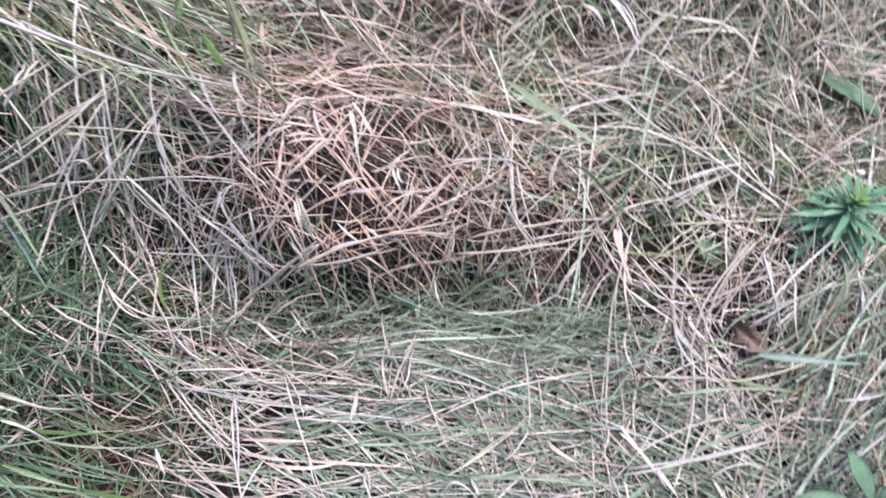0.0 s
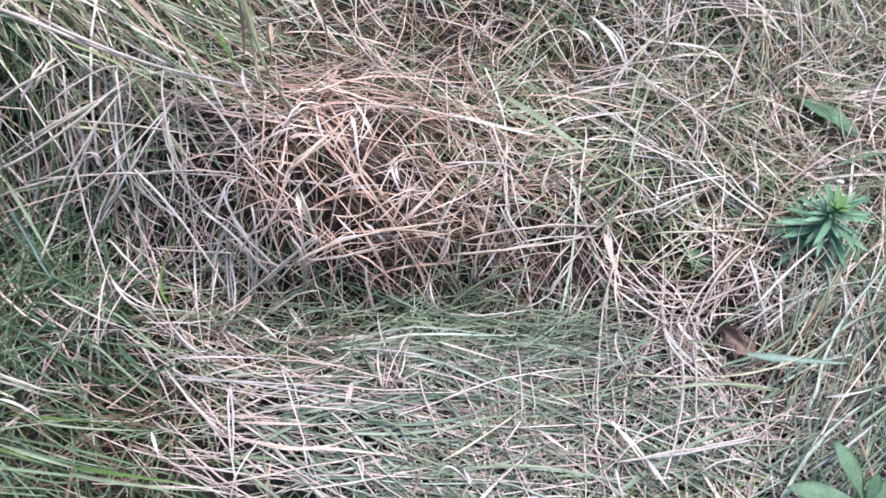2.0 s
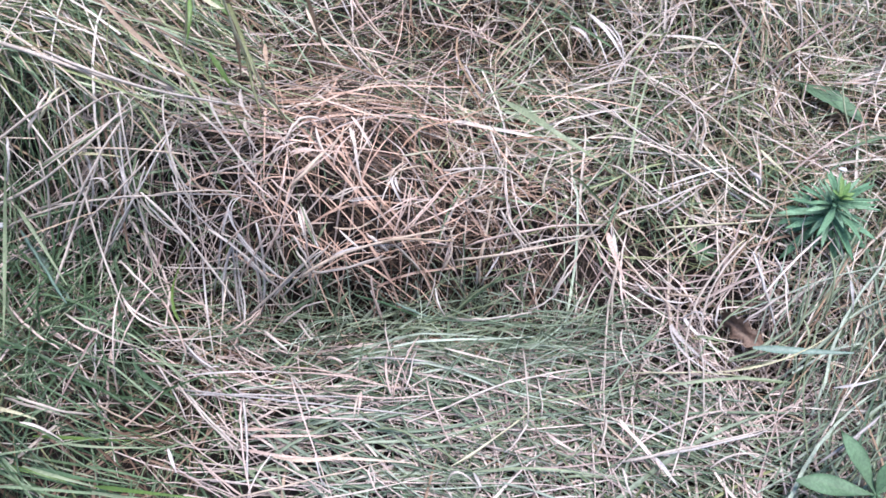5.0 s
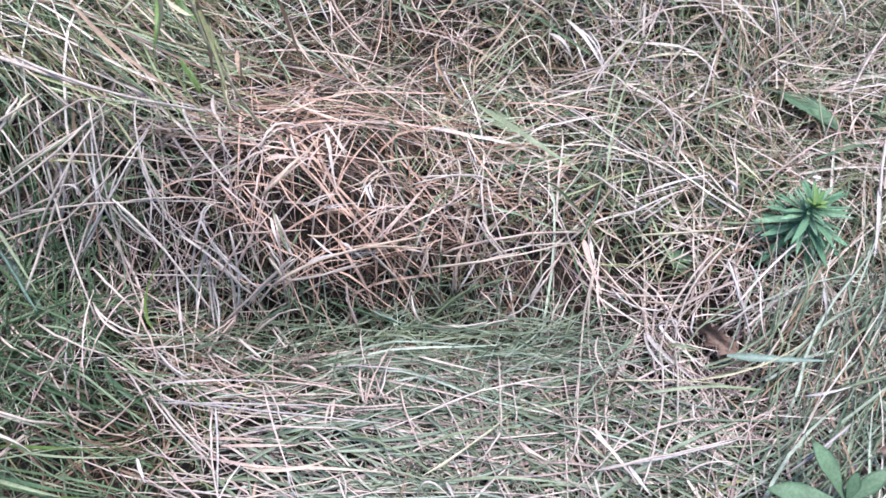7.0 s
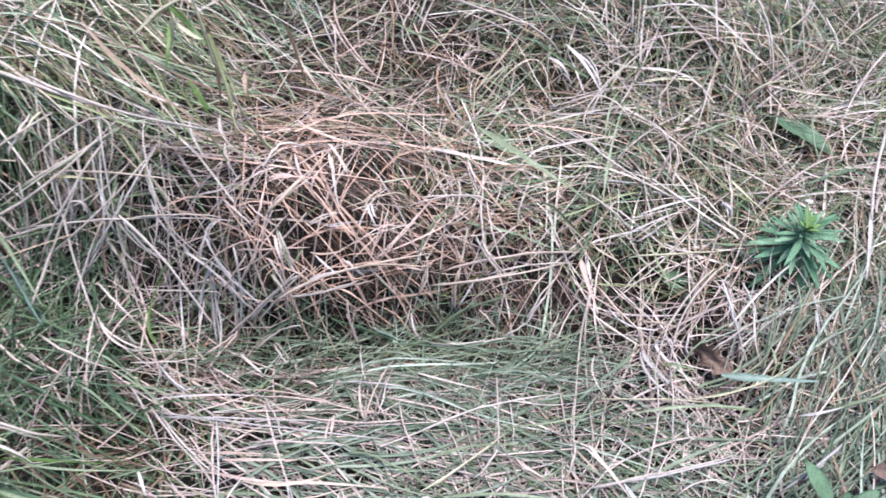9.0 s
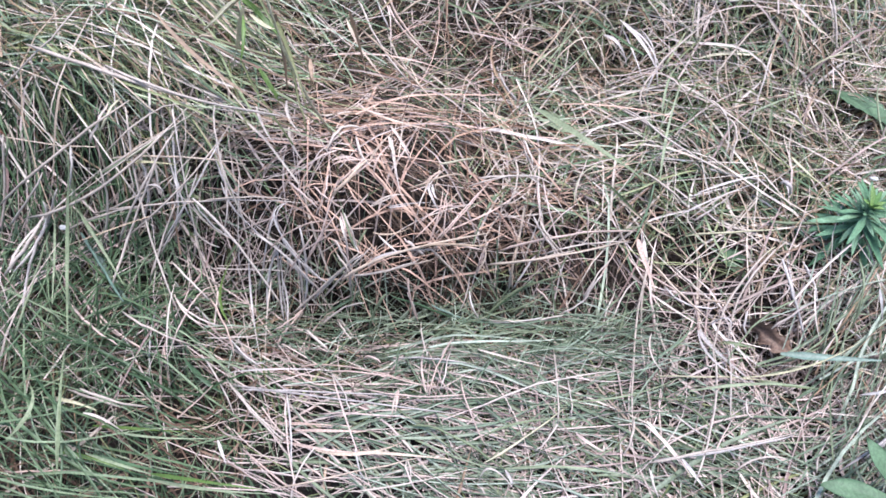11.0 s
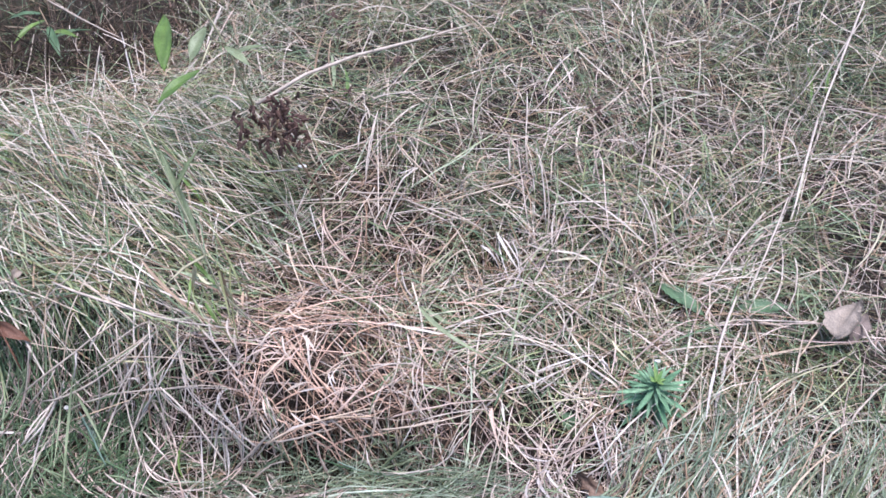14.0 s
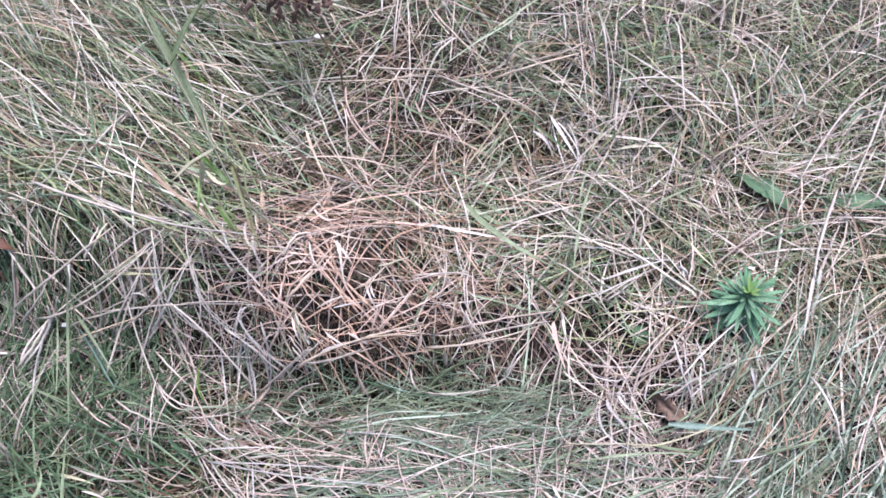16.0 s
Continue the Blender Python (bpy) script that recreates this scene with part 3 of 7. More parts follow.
blade((-0.223, -0.072, 0.132), (-0.232, -0.085, 0.106), (-0.196, -0.099, 0.045), 3.1, 'bleached')
blade((-0.226, 0.028, 0.191), (-0.217, 0.007, 0.188), (-0.204, 0.003, 0.176), 3.0, 'tan')
blade((-0.148, -0.018, 0.141), (-0.134, -0.003, 0.161), (-0.120, 0.011, 0.169), 4.1, 'tan')
blade((-0.126, 0.013, 0.172), (-0.115, 0.005, 0.164), (-0.103, -0.003, 0.150), 5.0, 'rosy')
blade((-0.180, -0.036, 0.154), (-0.154, -0.034, 0.168), (-0.112, -0.002, 0.133), 4.5, 'rosy')
blade((-0.135, -0.063, 0.132), (-0.115, -0.050, 0.138), (-0.100, -0.038, 0.125), 3.7, 'pale')
blade((-0.117, -0.057, 0.128), (-0.098, -0.045, 0.122), (-0.078, -0.035, 0.115), 3.7, 'bleached')
blade((-0.134, -0.100, 0.075), (-0.112, -0.092, 0.095), (-0.063, -0.065, 0.074), 4.3, 'bleached')
blade((-0.076, -0.064, 0.081), (-0.067, -0.043, 0.111), (-0.068, -0.011, 0.119), 2.9, 'rosy')
blade((-0.087, -0.060, 0.108), (-0.066, -0.040, 0.114), (-0.041, -0.015, 0.099), 2.5, 'rosy')
blade((-0.084, -0.017, 0.127), (-0.076, -0.034, 0.123), (-0.065, -0.043, 0.107), 4.5, 'bleached')
blade((-0.088, -0.070, 0.097), (-0.069, -0.041, 0.103), (-0.049, -0.005, 0.109), 2.5, 'rosy')
blade((-0.448, -0.099, 0.114), (-0.425, -0.121, 0.089), (-0.386, -0.158, 0.070), 6.1, 'greygreen')
blade((-0.438, -0.092, 0.154), (-0.446, -0.104, 0.114), (-0.451, -0.140, 0.058), 5.7, 'greygreen')
stalk((-0.403, -0.065, 0.174), (-0.342, -0.014, 0.198), (-0.331, -0.057, 0.160), 2.2, 'pale')
stalk((-0.350, -0.006, 0.191), (-0.331, -0.057, 0.160), (-0.336, -0.101, 0.016), 2.3, 'pale')
stalk((-0.313, 0.010, 0.182), (-0.287, -0.054, 0.167), (-0.267, -0.082, 0.081), 2.2, 'pale')
blade((-0.245, 0.009, 0.229), (-0.233, -0.005, 0.219), (-0.228, 0.003, 0.199), 4.1, 'bright')
stalk((-0.291, -0.097, 0.023), (-0.282, -0.083, 0.083), (-0.274, -0.053, 0.146), 2.2, 'pale')
blade((-0.146, -0.094, 0.095), (-0.153, -0.087, 0.125), (-0.163, -0.068, 0.141), 3.4, 'greygreen')
stalk((-0.206, -0.097, 0.062), (-0.182, -0.089, 0.114), (-0.169, -0.047, 0.150), 2.2, 'rosy')
stalk((-0.274, -0.096, 0.027), (-0.222, -0.089, 0.102), (-0.172, -0.081, 0.124), 2.2, 'rosy')
stalk((-0.101, -0.032, 0.129), (-0.058, -0.001, 0.125), (-0.045, 0.002, 0.108), 2.5, 'tan')
blade((-0.165, 0.032, 0.176), (-0.098, 0.023, 0.165), (-0.056, 0.063, 0.124), 3.0, 'tan')
blade((-0.134, 0.047, 0.171), (-0.107, 0.065, 0.172), (-0.086, 0.083, 0.142), 3.1, 'tan')
blade((0.015, 0.155, 0.089), (0.078, 0.082, 0.115), (0.158, 0.075, 0.064), 12.0, 'greygreen')
stalk((-0.008, 0.142, 0.086), (0.043, 0.204, 0.100), (0.102, 0.305, 0.107), 2.7, 'greygreen')
stalk((0.149, 0.191, 0.074), (0.161, 0.243, 0.088), (0.234, 0.329, 0.120), 3.4, 'pale')
blade((0.174, 0.086, 0.057), (0.178, 0.148, 0.089), (0.193, 0.216, 0.104), 5.2, 'greygreen')
blade((0.279, 0.207, 0.059), (0.317, 0.227, 0.071), (0.364, 0.265, 0.059), 4.7, 'greygreen')
blade((0.334, 0.154, 0.050), (0.346, 0.130, 0.053), (0.374, 0.114, 0.041), 6.7, 'yellowish')
blade((0.319, 0.126, 0.043), (0.320, 0.097, 0.056), (0.326, 0.091, 0.038), 4.3, 'bleached')
blade((0.194, 0.050, 0.032), (0.237, 0.073, 0.049), (0.305, 0.127, 0.033), 3.6, 'bleached')
blade((0.211, 0.049, 0.035), (0.247, 0.073, 0.058), (0.280, 0.103, 0.035), 3.1, 'pale')
stalk((-0.044, 0.005, 0.101), (0.012, 0.026, 0.105), (0.047, 0.025, 0.098), 2.2, 'pale')
stalk((-0.015, -0.050, 0.034), (0.064, -0.046, 0.064), (0.142, 0.001, 0.045), 3.0, 'tan')
stalk((0.517, 0.515, 0.062), (0.525, 0.467, 0.057), (0.532, 0.464, 0.034), 4.6, 'pale')
blade((0.371, 0.333, 0.098), (0.393, 0.322, 0.062), (0.411, 0.309, 0.031), 5.8, 'brown')
blade((0.403, 0.381, 0.128), (0.413, 0.351, 0.098), (0.433, 0.337, 0.045), 4.0, 'greygreen')
stalk((0.227, 0.219, 0.074), (0.252, 0.183, 0.074), (0.252, 0.137, 0.055), 2.7, 'pale')
stalk((0.150, 0.166, 0.079), (0.183, 0.121, 0.085), (0.252, 0.115, 0.052), 2.6, 'pale')
blade((0.070, 0.093, 0.092), (0.102, 0.126, 0.098), (0.129, 0.131, 0.076), 3.0, 'pale')
stalk((0.257, 0.195, 0.064), (0.268, 0.178, 0.058), (0.261, 0.133, 0.042), 3.3, 'pale')
stalk((0.334, 0.230, 0.057), (0.356, 0.231, 0.041), (0.368, 0.223, 0.028), 3.6, 'pale')
blade((0.033, 0.258, 0.075), (0.081, 0.292, 0.094), (0.105, 0.228, 0.065), 3.4, 'tan')
blade((0.203, 0.212, 0.075), (0.229, 0.218, 0.093), (0.288, 0.212, 0.037), 4.0, 'greygreen')
blade((-0.256, -0.222, 0.035), (-0.201, -0.217, 0.051), (-0.148, -0.208, 0.046), 3.6, 'bleached')
stalk((-0.155, -0.209, 0.043), (-0.104, -0.210, 0.058), (-0.043, -0.214, 0.053), 2.3, 'rosy')
stalk((-0.253, -0.233, 0.029), (-0.135, -0.248, 0.076), (-0.018, -0.237, 0.058), 2.6, 'bleached')
stalk((-0.253, -0.232, 0.041), (-0.212, -0.265, 0.057), (-0.175, -0.288, 0.052), 2.4, 'pale')
stalk((-0.185, -0.242, 0.051), (-0.168, -0.286, 0.063), (-0.144, -0.339, 0.050), 2.3, 'rosy')
blade((-0.146, -0.215, 0.051), (-0.112, -0.271, 0.069), (-0.076, -0.326, 0.054), 2.6, 'rosy')
stalk((-0.373, -0.276, 0.073), (-0.342, -0.279, 0.062), (-0.323, -0.267, 0.028), 3.4, 'pale')
blade((-0.283, -0.336, 0.054), (-0.231, -0.341, 0.080), (-0.170, -0.337, 0.071), 5.3, 'bright')
blade((-0.289, -0.338, 0.043), (-0.228, -0.345, 0.071), (-0.167, -0.337, 0.061), 4.6, 'greygreen')
blade((-0.352, -0.328, 0.053), (-0.306, -0.335, 0.060), (-0.271, -0.334, 0.037), 4.5, 'greygreen')
blade((-0.338, -0.143, 0.062), (-0.316, -0.209, 0.070), (-0.323, -0.245, -0.008), 2.7, 'pale')
stalk((-0.047, -0.223, 0.054), (-0.044, -0.195, 0.061), (-0.034, -0.157, 0.053), 2.3, 'rosy')
blade((-0.337, -0.153, 0.056), (-0.303, -0.182, 0.064), (-0.285, -0.175, 0.038), 3.1, 'pale')
blade((-0.162, -0.279, 0.064), (-0.124, -0.275, 0.068), (-0.096, -0.271, 0.068), 4.4, 'rosy')
blade((-0.137, -0.295, 0.067), (-0.095, -0.294, 0.075), (-0.063, -0.274, 0.062), 4.6, 'tan')
blade((-0.102, -0.324, 0.059), (-0.054, -0.311, 0.064), (0.008, -0.282, 0.051), 2.5, 'pale')
blade((-0.239, -0.293, 0.042), (-0.229, -0.305, 0.046), (-0.225, -0.312, 0.038), 4.6, 'bleached')
stalk((-0.302, -0.269, 0.009), (-0.297, -0.243, -0.006), (-0.276, -0.232, 0.017), 2.6, 'rosy')
stalk((-0.229, -0.165, 0.027), (-0.212, -0.153, 0.035), (-0.212, -0.118, 0.004), 2.6, 'rosy')
blade((-0.237, -0.103, 0.038), (-0.231, -0.120, 0.009), (-0.221, -0.157, 0.011), 3.2, 'bleached')
blade((-0.253, -0.098, 0.025), (-0.248, -0.138, 0.015), (-0.227, -0.199, 0.027), 2.7, 'pale')
stalk((-0.209, -0.300, 0.053), (-0.151, -0.330, 0.062), (-0.117, -0.336, 0.048), 2.2, 'rosy')
stalk((-0.168, -0.334, 0.062), (-0.100, -0.311, 0.071), (-0.045, -0.283, 0.057), 2.2, 'tan')
blade((-0.077, -0.228, 0.067), (-0.075, -0.250, 0.078), (-0.076, -0.254, 0.059), 3.3, 'pale')
stalk((-0.056, -0.289, 0.058), (-0.049, -0.305, 0.055), (-0.031, -0.316, 0.040), 2.2, 'rosy')
stalk((-0.150, -0.339, 0.051), (-0.148, -0.318, 0.065), (-0.138, -0.292, 0.068), 2.2, 'pale')
stalk((-0.331, -0.222, 0.023), (-0.315, -0.160, 0.054), (-0.307, -0.123, 0.031), 2.3, 'rosy')
blade((-0.342, -0.300, 0.038), (-0.290, -0.303, 0.053), (-0.242, -0.292, 0.042), 3.3, 'greygreen')
blade((-0.304, -0.203, 0.051), (-0.267, -0.217, 0.045), (-0.242, -0.231, 0.037), 3.0, 'greygreen')
stalk((-0.176, -0.120, -0.012), (-0.157, -0.145, 0.007), (-0.148, -0.150, 0.001), 2.7, 'pale')
stalk((-0.195, -0.130, -0.017), (-0.166, -0.116, 0.010), (-0.142, -0.112, 0.019), 2.8, 'pale')
blade((-0.359, -0.298, 0.074), (-0.341, -0.299, 0.069), (-0.331, -0.301, 0.045), 3.7, 'pale')
stalk((0.170, -0.002, 0.021), (0.158, -0.087, 0.003), (0.146, -0.219, 0.051), 3.0, 'pale')
stalk((0.147, -0.211, 0.049), (0.144, -0.234, 0.053), (0.138, -0.247, 0.044), 2.7, 'pale')
stalk((0.290, 0.004, 0.049), (0.246, -0.064, 0.035), (0.229, -0.133, 0.034), 3.2, 'pale')
stalk((0.232, -0.123, 0.031), (0.223, -0.191, 0.046), (0.200, -0.267, 0.050), 2.9, 'pale')
blade((0.153, 0.010, 0.038), (0.157, -0.017, 0.043), (0.172, -0.056, 0.036), 10.0, 'rosy')
blade((0.170, -0.054, 0.025), (0.195, -0.072, 0.026), (0.223, -0.085, 0.022), 4.1, 'pale')
blade((0.219, -0.090, 0.022), (0.221, -0.142, 0.057), (0.264, -0.152, 0.037), 4.8, 'bleached')
blade((0.230, -0.083, 0.022), (0.242, -0.090, 0.052), (0.248, -0.103, 0.024), 3.5, 'bleached')
blade((0.254, -0.078, 0.021), (0.252, -0.092, 0.053), (0.264, -0.097, 0.011), 3.1, 'pale')
blade((0.299, -0.109, 0.029), (0.344, -0.108, 0.032), (0.393, -0.107, 0.039), 12.4, 'bluegreen')
blade((0.239, -0.108, 0.036), (0.249, -0.115, 0.047), (0.273, -0.110, 0.034), 5.2, 'greygreen')
stalk((0.071, -0.116, -0.011), (0.074, -0.192, 0.050), (0.077, -0.229, 0.047), 2.4, 'pale')
stalk((0.078, -0.223, 0.045), (0.069, -0.244, 0.048), (0.058, -0.255, 0.040), 2.3, 'pale')
blade((0.013, -0.277, 0.051), (0.043, -0.251, 0.049), (0.082, -0.210, 0.043), 2.6, 'yellowish')
stalk((0.159, -0.254, 0.056), (0.211, -0.237, 0.059), (0.300, -0.197, 0.036), 3.2, 'pale')
stalk((-0.001, -0.229, 0.055), (0.056, -0.193, 0.052), (0.136, -0.153, 0.025), 2.6, 'pale')
blade((0.094, -0.234, 0.049), (0.104, -0.247, 0.063), (0.122, -0.247, 0.045), 4.9, 'rosy')
blade((0.390, -0.040, 0.067), (0.397, -0.050, 0.053), (0.406, -0.056, 0.032), 5.0, 'bleached')
stalk((0.304, -0.004, 0.051), (0.317, -0.041, 0.037), (0.341, -0.069, -0.004), 3.4, 'bleached')
stalk((0.299, -0.071, 0.014), (0.322, -0.056, 0.032), (0.339, -0.045, 0.045), 3.3, 'pale')
stalk((0.387, -0.184, 0.064), (0.356, -0.210, 0.061), (0.331, -0.230, 0.042), 3.1, 'bleached')
blade((0.252, -0.152, 0.048), (0.316, -0.128, 0.042), (0.379, -0.085, 0.034), 3.1, 'yellowish')
blade((0.201, -0.173, 0.044), (0.268, -0.156, 0.047), (0.333, -0.141, 0.025), 4.8, 'greygreen')
stalk((0.098, -0.068, 0.017), (0.106, -0.054, 0.041), (0.122, -0.028, 0.047), 2.7, 'pale')
blade((0.174, -0.093, 0.007), (0.168, -0.130, 0.030), (0.183, -0.149, 0.024), 3.1, 'pale')
blade((0.157, -0.217, 0.051), (0.180, -0.237, 0.053), (0.201, -0.256, 0.039), 4.7, 'rosy')
blade((-0.008, -0.161, 0.044), (0.026, -0.162, 0.037), (0.069, -0.155, 0.012), 3.3, 'pale')
stalk((0.174, -0.011, 0.021), (0.197, -0.049, 0.031), (0.231, -0.076, 0.022), 3.2, 'tan')
stalk((0.076, -0.080, 0.003), (0.097, -0.069, 0.015), (0.104, -0.053, 0.030), 2.7, 'pale')
blade((0.364, -0.149, 0.040), (0.378, -0.150, 0.054), (0.399, -0.143, 0.058), 4.2, 'bleached')
stalk((0.256, -0.171, 0.041), (0.255, -0.187, 0.042), (0.265, -0.183, 0.031), 2.6, 'pale')
stalk((0.318, -0.044, 0.034), (0.274, -0.082, 0.028), (0.243, -0.130, 0.032), 2.7, 'greygreen')
blade((0.011, -0.293, 0.042), (0.020, -0.284, 0.061), (0.043, -0.293, 0.043), 4.4, 'pale')
stalk((0.160, -0.259, 0.056), (0.163, -0.271, 0.055), (0.170, -0.281, 0.045), 3.1, 'pale')
blade((0.340, -0.027, 0.039), (0.341, -0.067, 0.027), (0.359, -0.080, -0.003), 3.4, 'pale')
blade((0.359, -0.058, 0.019), (0.359, -0.086, 0.026), (0.361, -0.093, -0.003), 3.4, 'greygreen')
stalk((0.376, -0.005, 0.067), (0.375, -0.047, 0.060), (0.377, -0.065, 0.021), 3.0, 'greygreen')
blade((0.088, -0.196, 0.030), (0.142, -0.186, 0.041), (0.196, -0.153, 0.029), 2.9, 'greygreen')
blade((0.106, -0.089, -0.020), (0.148, -0.071, 0.005), (0.203, -0.049, 0.013), 2.8, 'greygreen')
blade((0.010, -0.249, 0.042), (0.054, -0.228, 0.047), (0.113, -0.216, 0.036), 3.5, 'greygreen')
blade((0.040, -0.274, 0.041), (0.090, -0.269, 0.054), (0.143, -0.266, 0.047), 3.4, 'greygreen')
stalk((-0.804, 0.453, 0.280), (-0.722, 0.354, 0.278), (-0.712, 0.325, 0.220), 4.6, 'pale')
stalk((-0.791, 0.477, 0.252), (-0.658, 0.346, 0.260), (-0.563, 0.256, 0.213), 4.3, 'pale')
stalk((-0.740, 0.609, 0.292), (-0.754, 0.526, 0.202), (-0.663, 0.336, 0.208), 4.7, 'pale')
stalk((-1.001, 1.085, 0.076), (-0.983, 1.035, 0.039), (-0.739, 0.701, 0.169), 6.2, 'pale')
stalk((-1.500, 1.012, -0.120), (-0.808, 0.413, 0.234), (-0.612, 0.241, 0.221), 5.4, 'pale')
blade((-0.906, 0.450, 0.218), (-0.748, 0.345, 0.247), (-0.679, 0.292, 0.211), 5.6, 'pale')
stalk((-0.767, 0.254, 0.220), (-0.679, 0.222, 0.223), (-0.616, 0.197, 0.220), 4.2, 'pale')
stalk((-0.514, 0.235, 0.198), (-0.494, 0.282, 0.219), (-0.469, 0.347, 0.208), 3.8, 'pale')
stalk((-0.473, 0.193, 0.185), (-0.455, 0.253, 0.189), (-0.450, 0.296, 0.190), 3.7, 'pale')
stalk((-0.708, 1.089, 0.162), (-0.702, 0.997, 0.143), (-0.658, 0.868, 0.157), 7.1, 'pale')
stalk((-0.516, 0.848, 0.161), (-0.450, 0.719, 0.196), (-0.439, 0.693, 0.172), 5.1, 'pale')
stalk((-1.451, 1.331, 0.054), (-1.285, 1.248, 0.032), (-1.096, 1.163, 0.008), 7.4, 'pale')
stalk((-1.490, 1.058, -0.126), (-1.370, 1.125, -0.159), (-0.767, 0.579, 0.168), 5.3, 'rosy')
stalk((-0.645, 0.291, 0.215), (-0.600, 0.333, 0.229), (-0.574, 0.453, 0.206), 4.3, 'tan')
blade((-1.351, 1.260, 0.004), (-1.337, 1.232, -0.014), (-1.316, 1.206, -0.049), 7.5, 'pale')
blade((-1.326, 1.306, 0.069), (-1.357, 1.293, 0.047), (-1.371, 1.282, 0.014), 12.2, 'bluegreen')
stalk((-0.074, 0.542, 0.155), (-0.025, 0.522, 0.149), (0.005, 0.526, 0.133), 3.8, 'rosy')
stalk((-0.153, 0.604, 0.171), (-0.146, 0.502, 0.162), (-0.143, 0.436, 0.127), 3.9, 'pale')
stalk((0.182, 0.514, 0.162), (0.199, 0.453, 0.142), (0.212, 0.382, 0.084), 4.3, 'pale')
stalk((-0.040, 0.464, 0.138), (-0.072, 0.426, 0.125), (-0.092, 0.365, 0.079), 4.4, 'pale')
stalk((-0.175, 0.402, 0.116), (-0.112, 0.406, 0.115), (-0.052, 0.428, 0.101), 3.7, 'pale')
stalk((-0.086, 0.506, 0.157), (-0.040, 0.464, 0.138), (0.017, 0.444, 0.103), 4.5, 'tan')
stalk((0.203, 0.594, 0.148), (0.238, 0.636, 0.165), (0.277, 0.695, 0.148), 4.9, 'pale')
stalk((0.149, 0.718, 0.163), (0.157, 0.607, 0.148), (0.159, 0.543, 0.140), 4.0, 'pale')
stalk((0.049, 0.589, 0.147), (0.043, 0.662, 0.169), (0.047, 0.765, 0.165), 4.1, 'pale')
blade((0.081, 0.716, 0.153), (0.070, 0.740, 0.176), (0.080, 0.821, 0.167), 4.4, 'pale')
stalk((0.237, 0.895, 0.161), (0.198, 0.818, 0.153), (0.184, 0.777, 0.125), 5.3, 'pale')
stalk((0.017, 0.407, 0.101), (0.095, 0.420, 0.129), (0.163, 0.449, 0.134), 4.3, 'tan')
stalk((0.044, 0.431, 0.115), (0.063, 0.437, 0.150), (0.095, 0.469, 0.132), 4.3, 'pale')
stalk((0.127, 0.520, 0.154), (0.133, 0.493, 0.143), (0.134, 0.479, 0.132), 4.5, 'pale')
stalk((-0.181, 0.655, 0.160), (-0.143, 0.680, 0.166), (-0.084, 0.726, 0.142), 5.2, 'pale')
stalk((-0.068, 0.409, 0.104), (0.029, 0.370, 0.103), (0.076, 0.379, 0.089), 4.2, 'pale')
stalk((-0.116, 1.130, 0.176), (-0.003, 0.985, 0.196), (0.083, 0.892, 0.157), 5.1, 'tan')
stalk((0.396, 1.142, 0.183), (0.438, 0.987, 0.111), (0.452, 0.794, 0.092), 5.7, 'pale')
stalk((0.453, 0.804, 0.094), (0.448, 0.705, 0.077), (0.432, 0.619, 0.064), 5.0, 'pale')
stalk((0.886, 1.067, 0.224), (0.817, 0.897, 0.152), (0.751, 0.735, 0.116), 5.7, 'pale')
stalk((0.754, 0.746, 0.116), (0.722, 0.646, 0.081), (0.653, 0.447, 0.087), 5.8, 'pale')
stalk((0.612, 0.468, 0.083), (0.566, 0.416, 0.040), (0.499, 0.294, 0.051), 4.4, 'pale')
stalk((0.655, 0.498, 0.096), (0.593, 0.351, 0.086), (0.551, 0.255, 0.067), 4.3, 'pale')
stalk((0.537, 0.260, 0.068), (0.501, 0.165, 0.065), (0.488, 0.108, 0.057), 5.1, 'pale')
blade((0.491, 0.121, 0.055), (0.475, 0.066, 0.057), (0.468, 0.027, 0.045), 6.6, 'bleached')
stalk((0.372, 0.430, 0.134), (0.399, 0.402, 0.100), (0.417, 0.363, 0.053), 4.2, 'pale')
stalk((0.367, 0.306, 0.056), (0.405, 0.329, 0.073), (0.471, 0.372, 0.038), 3.5, 'yellowish')
stalk((0.648, 0.363, 0.069), (0.643, 0.309, 0.059), (0.625, 0.259, 0.030), 3.5, 'pale')
stalk((0.735, 0.364, 0.066), (0.719, 0.314, 0.064), (0.692, 0.277, 0.039), 4.3, 'pale')
stalk((0.679, 0.244, 0.036), (0.650, 0.203, 0.033), (0.630, 0.173, 0.025), 4.1, 'tan')
stalk((0.829, 0.493, 0.063), (0.786, 0.404, 0.071), (0.746, 0.359, 0.054), 3.8, 'yellowish')
stalk((0.736, 0.245, 0.043), (0.737, 0.193, 0.053), (0.763, 0.195, 0.031), 4.1, 'pale')
stalk((0.598, 0.043, 0.053), (0.641, 0.076, 0.062), (0.709, 0.154, 0.052), 3.8, 'yellowish')
stalk((0.666, 0.044, 0.051), (0.692, 0.077, 0.056), (0.739, 0.127, 0.047), 3.8, 'pale')
stalk((0.543, 0.234, 0.036), (0.612, 0.240, 0.038), (0.686, 0.252, 0.027), 4.1, 'pale')
stalk((0.239, 0.210, 0.053), (0.290, 0.239, 0.055), (0.355, 0.283, 0.040), 3.9, 'tan')
blade((0.491, 0.230, 0.033), (0.502, 0.258, 0.043), (0.532, 0.295, 0.038), 4.1, 'pale')
stalk((0.683, 0.158, 0.041), (0.603, 0.113, 0.051), (0.543, 0.059, 0.045), 3.2, 'yellowish')
stalk((-0.500, 0.013, 0.234), (-0.404, -0.007, 0.225), (-0.332, 0.012, 0.180), 5.0, 'pale')
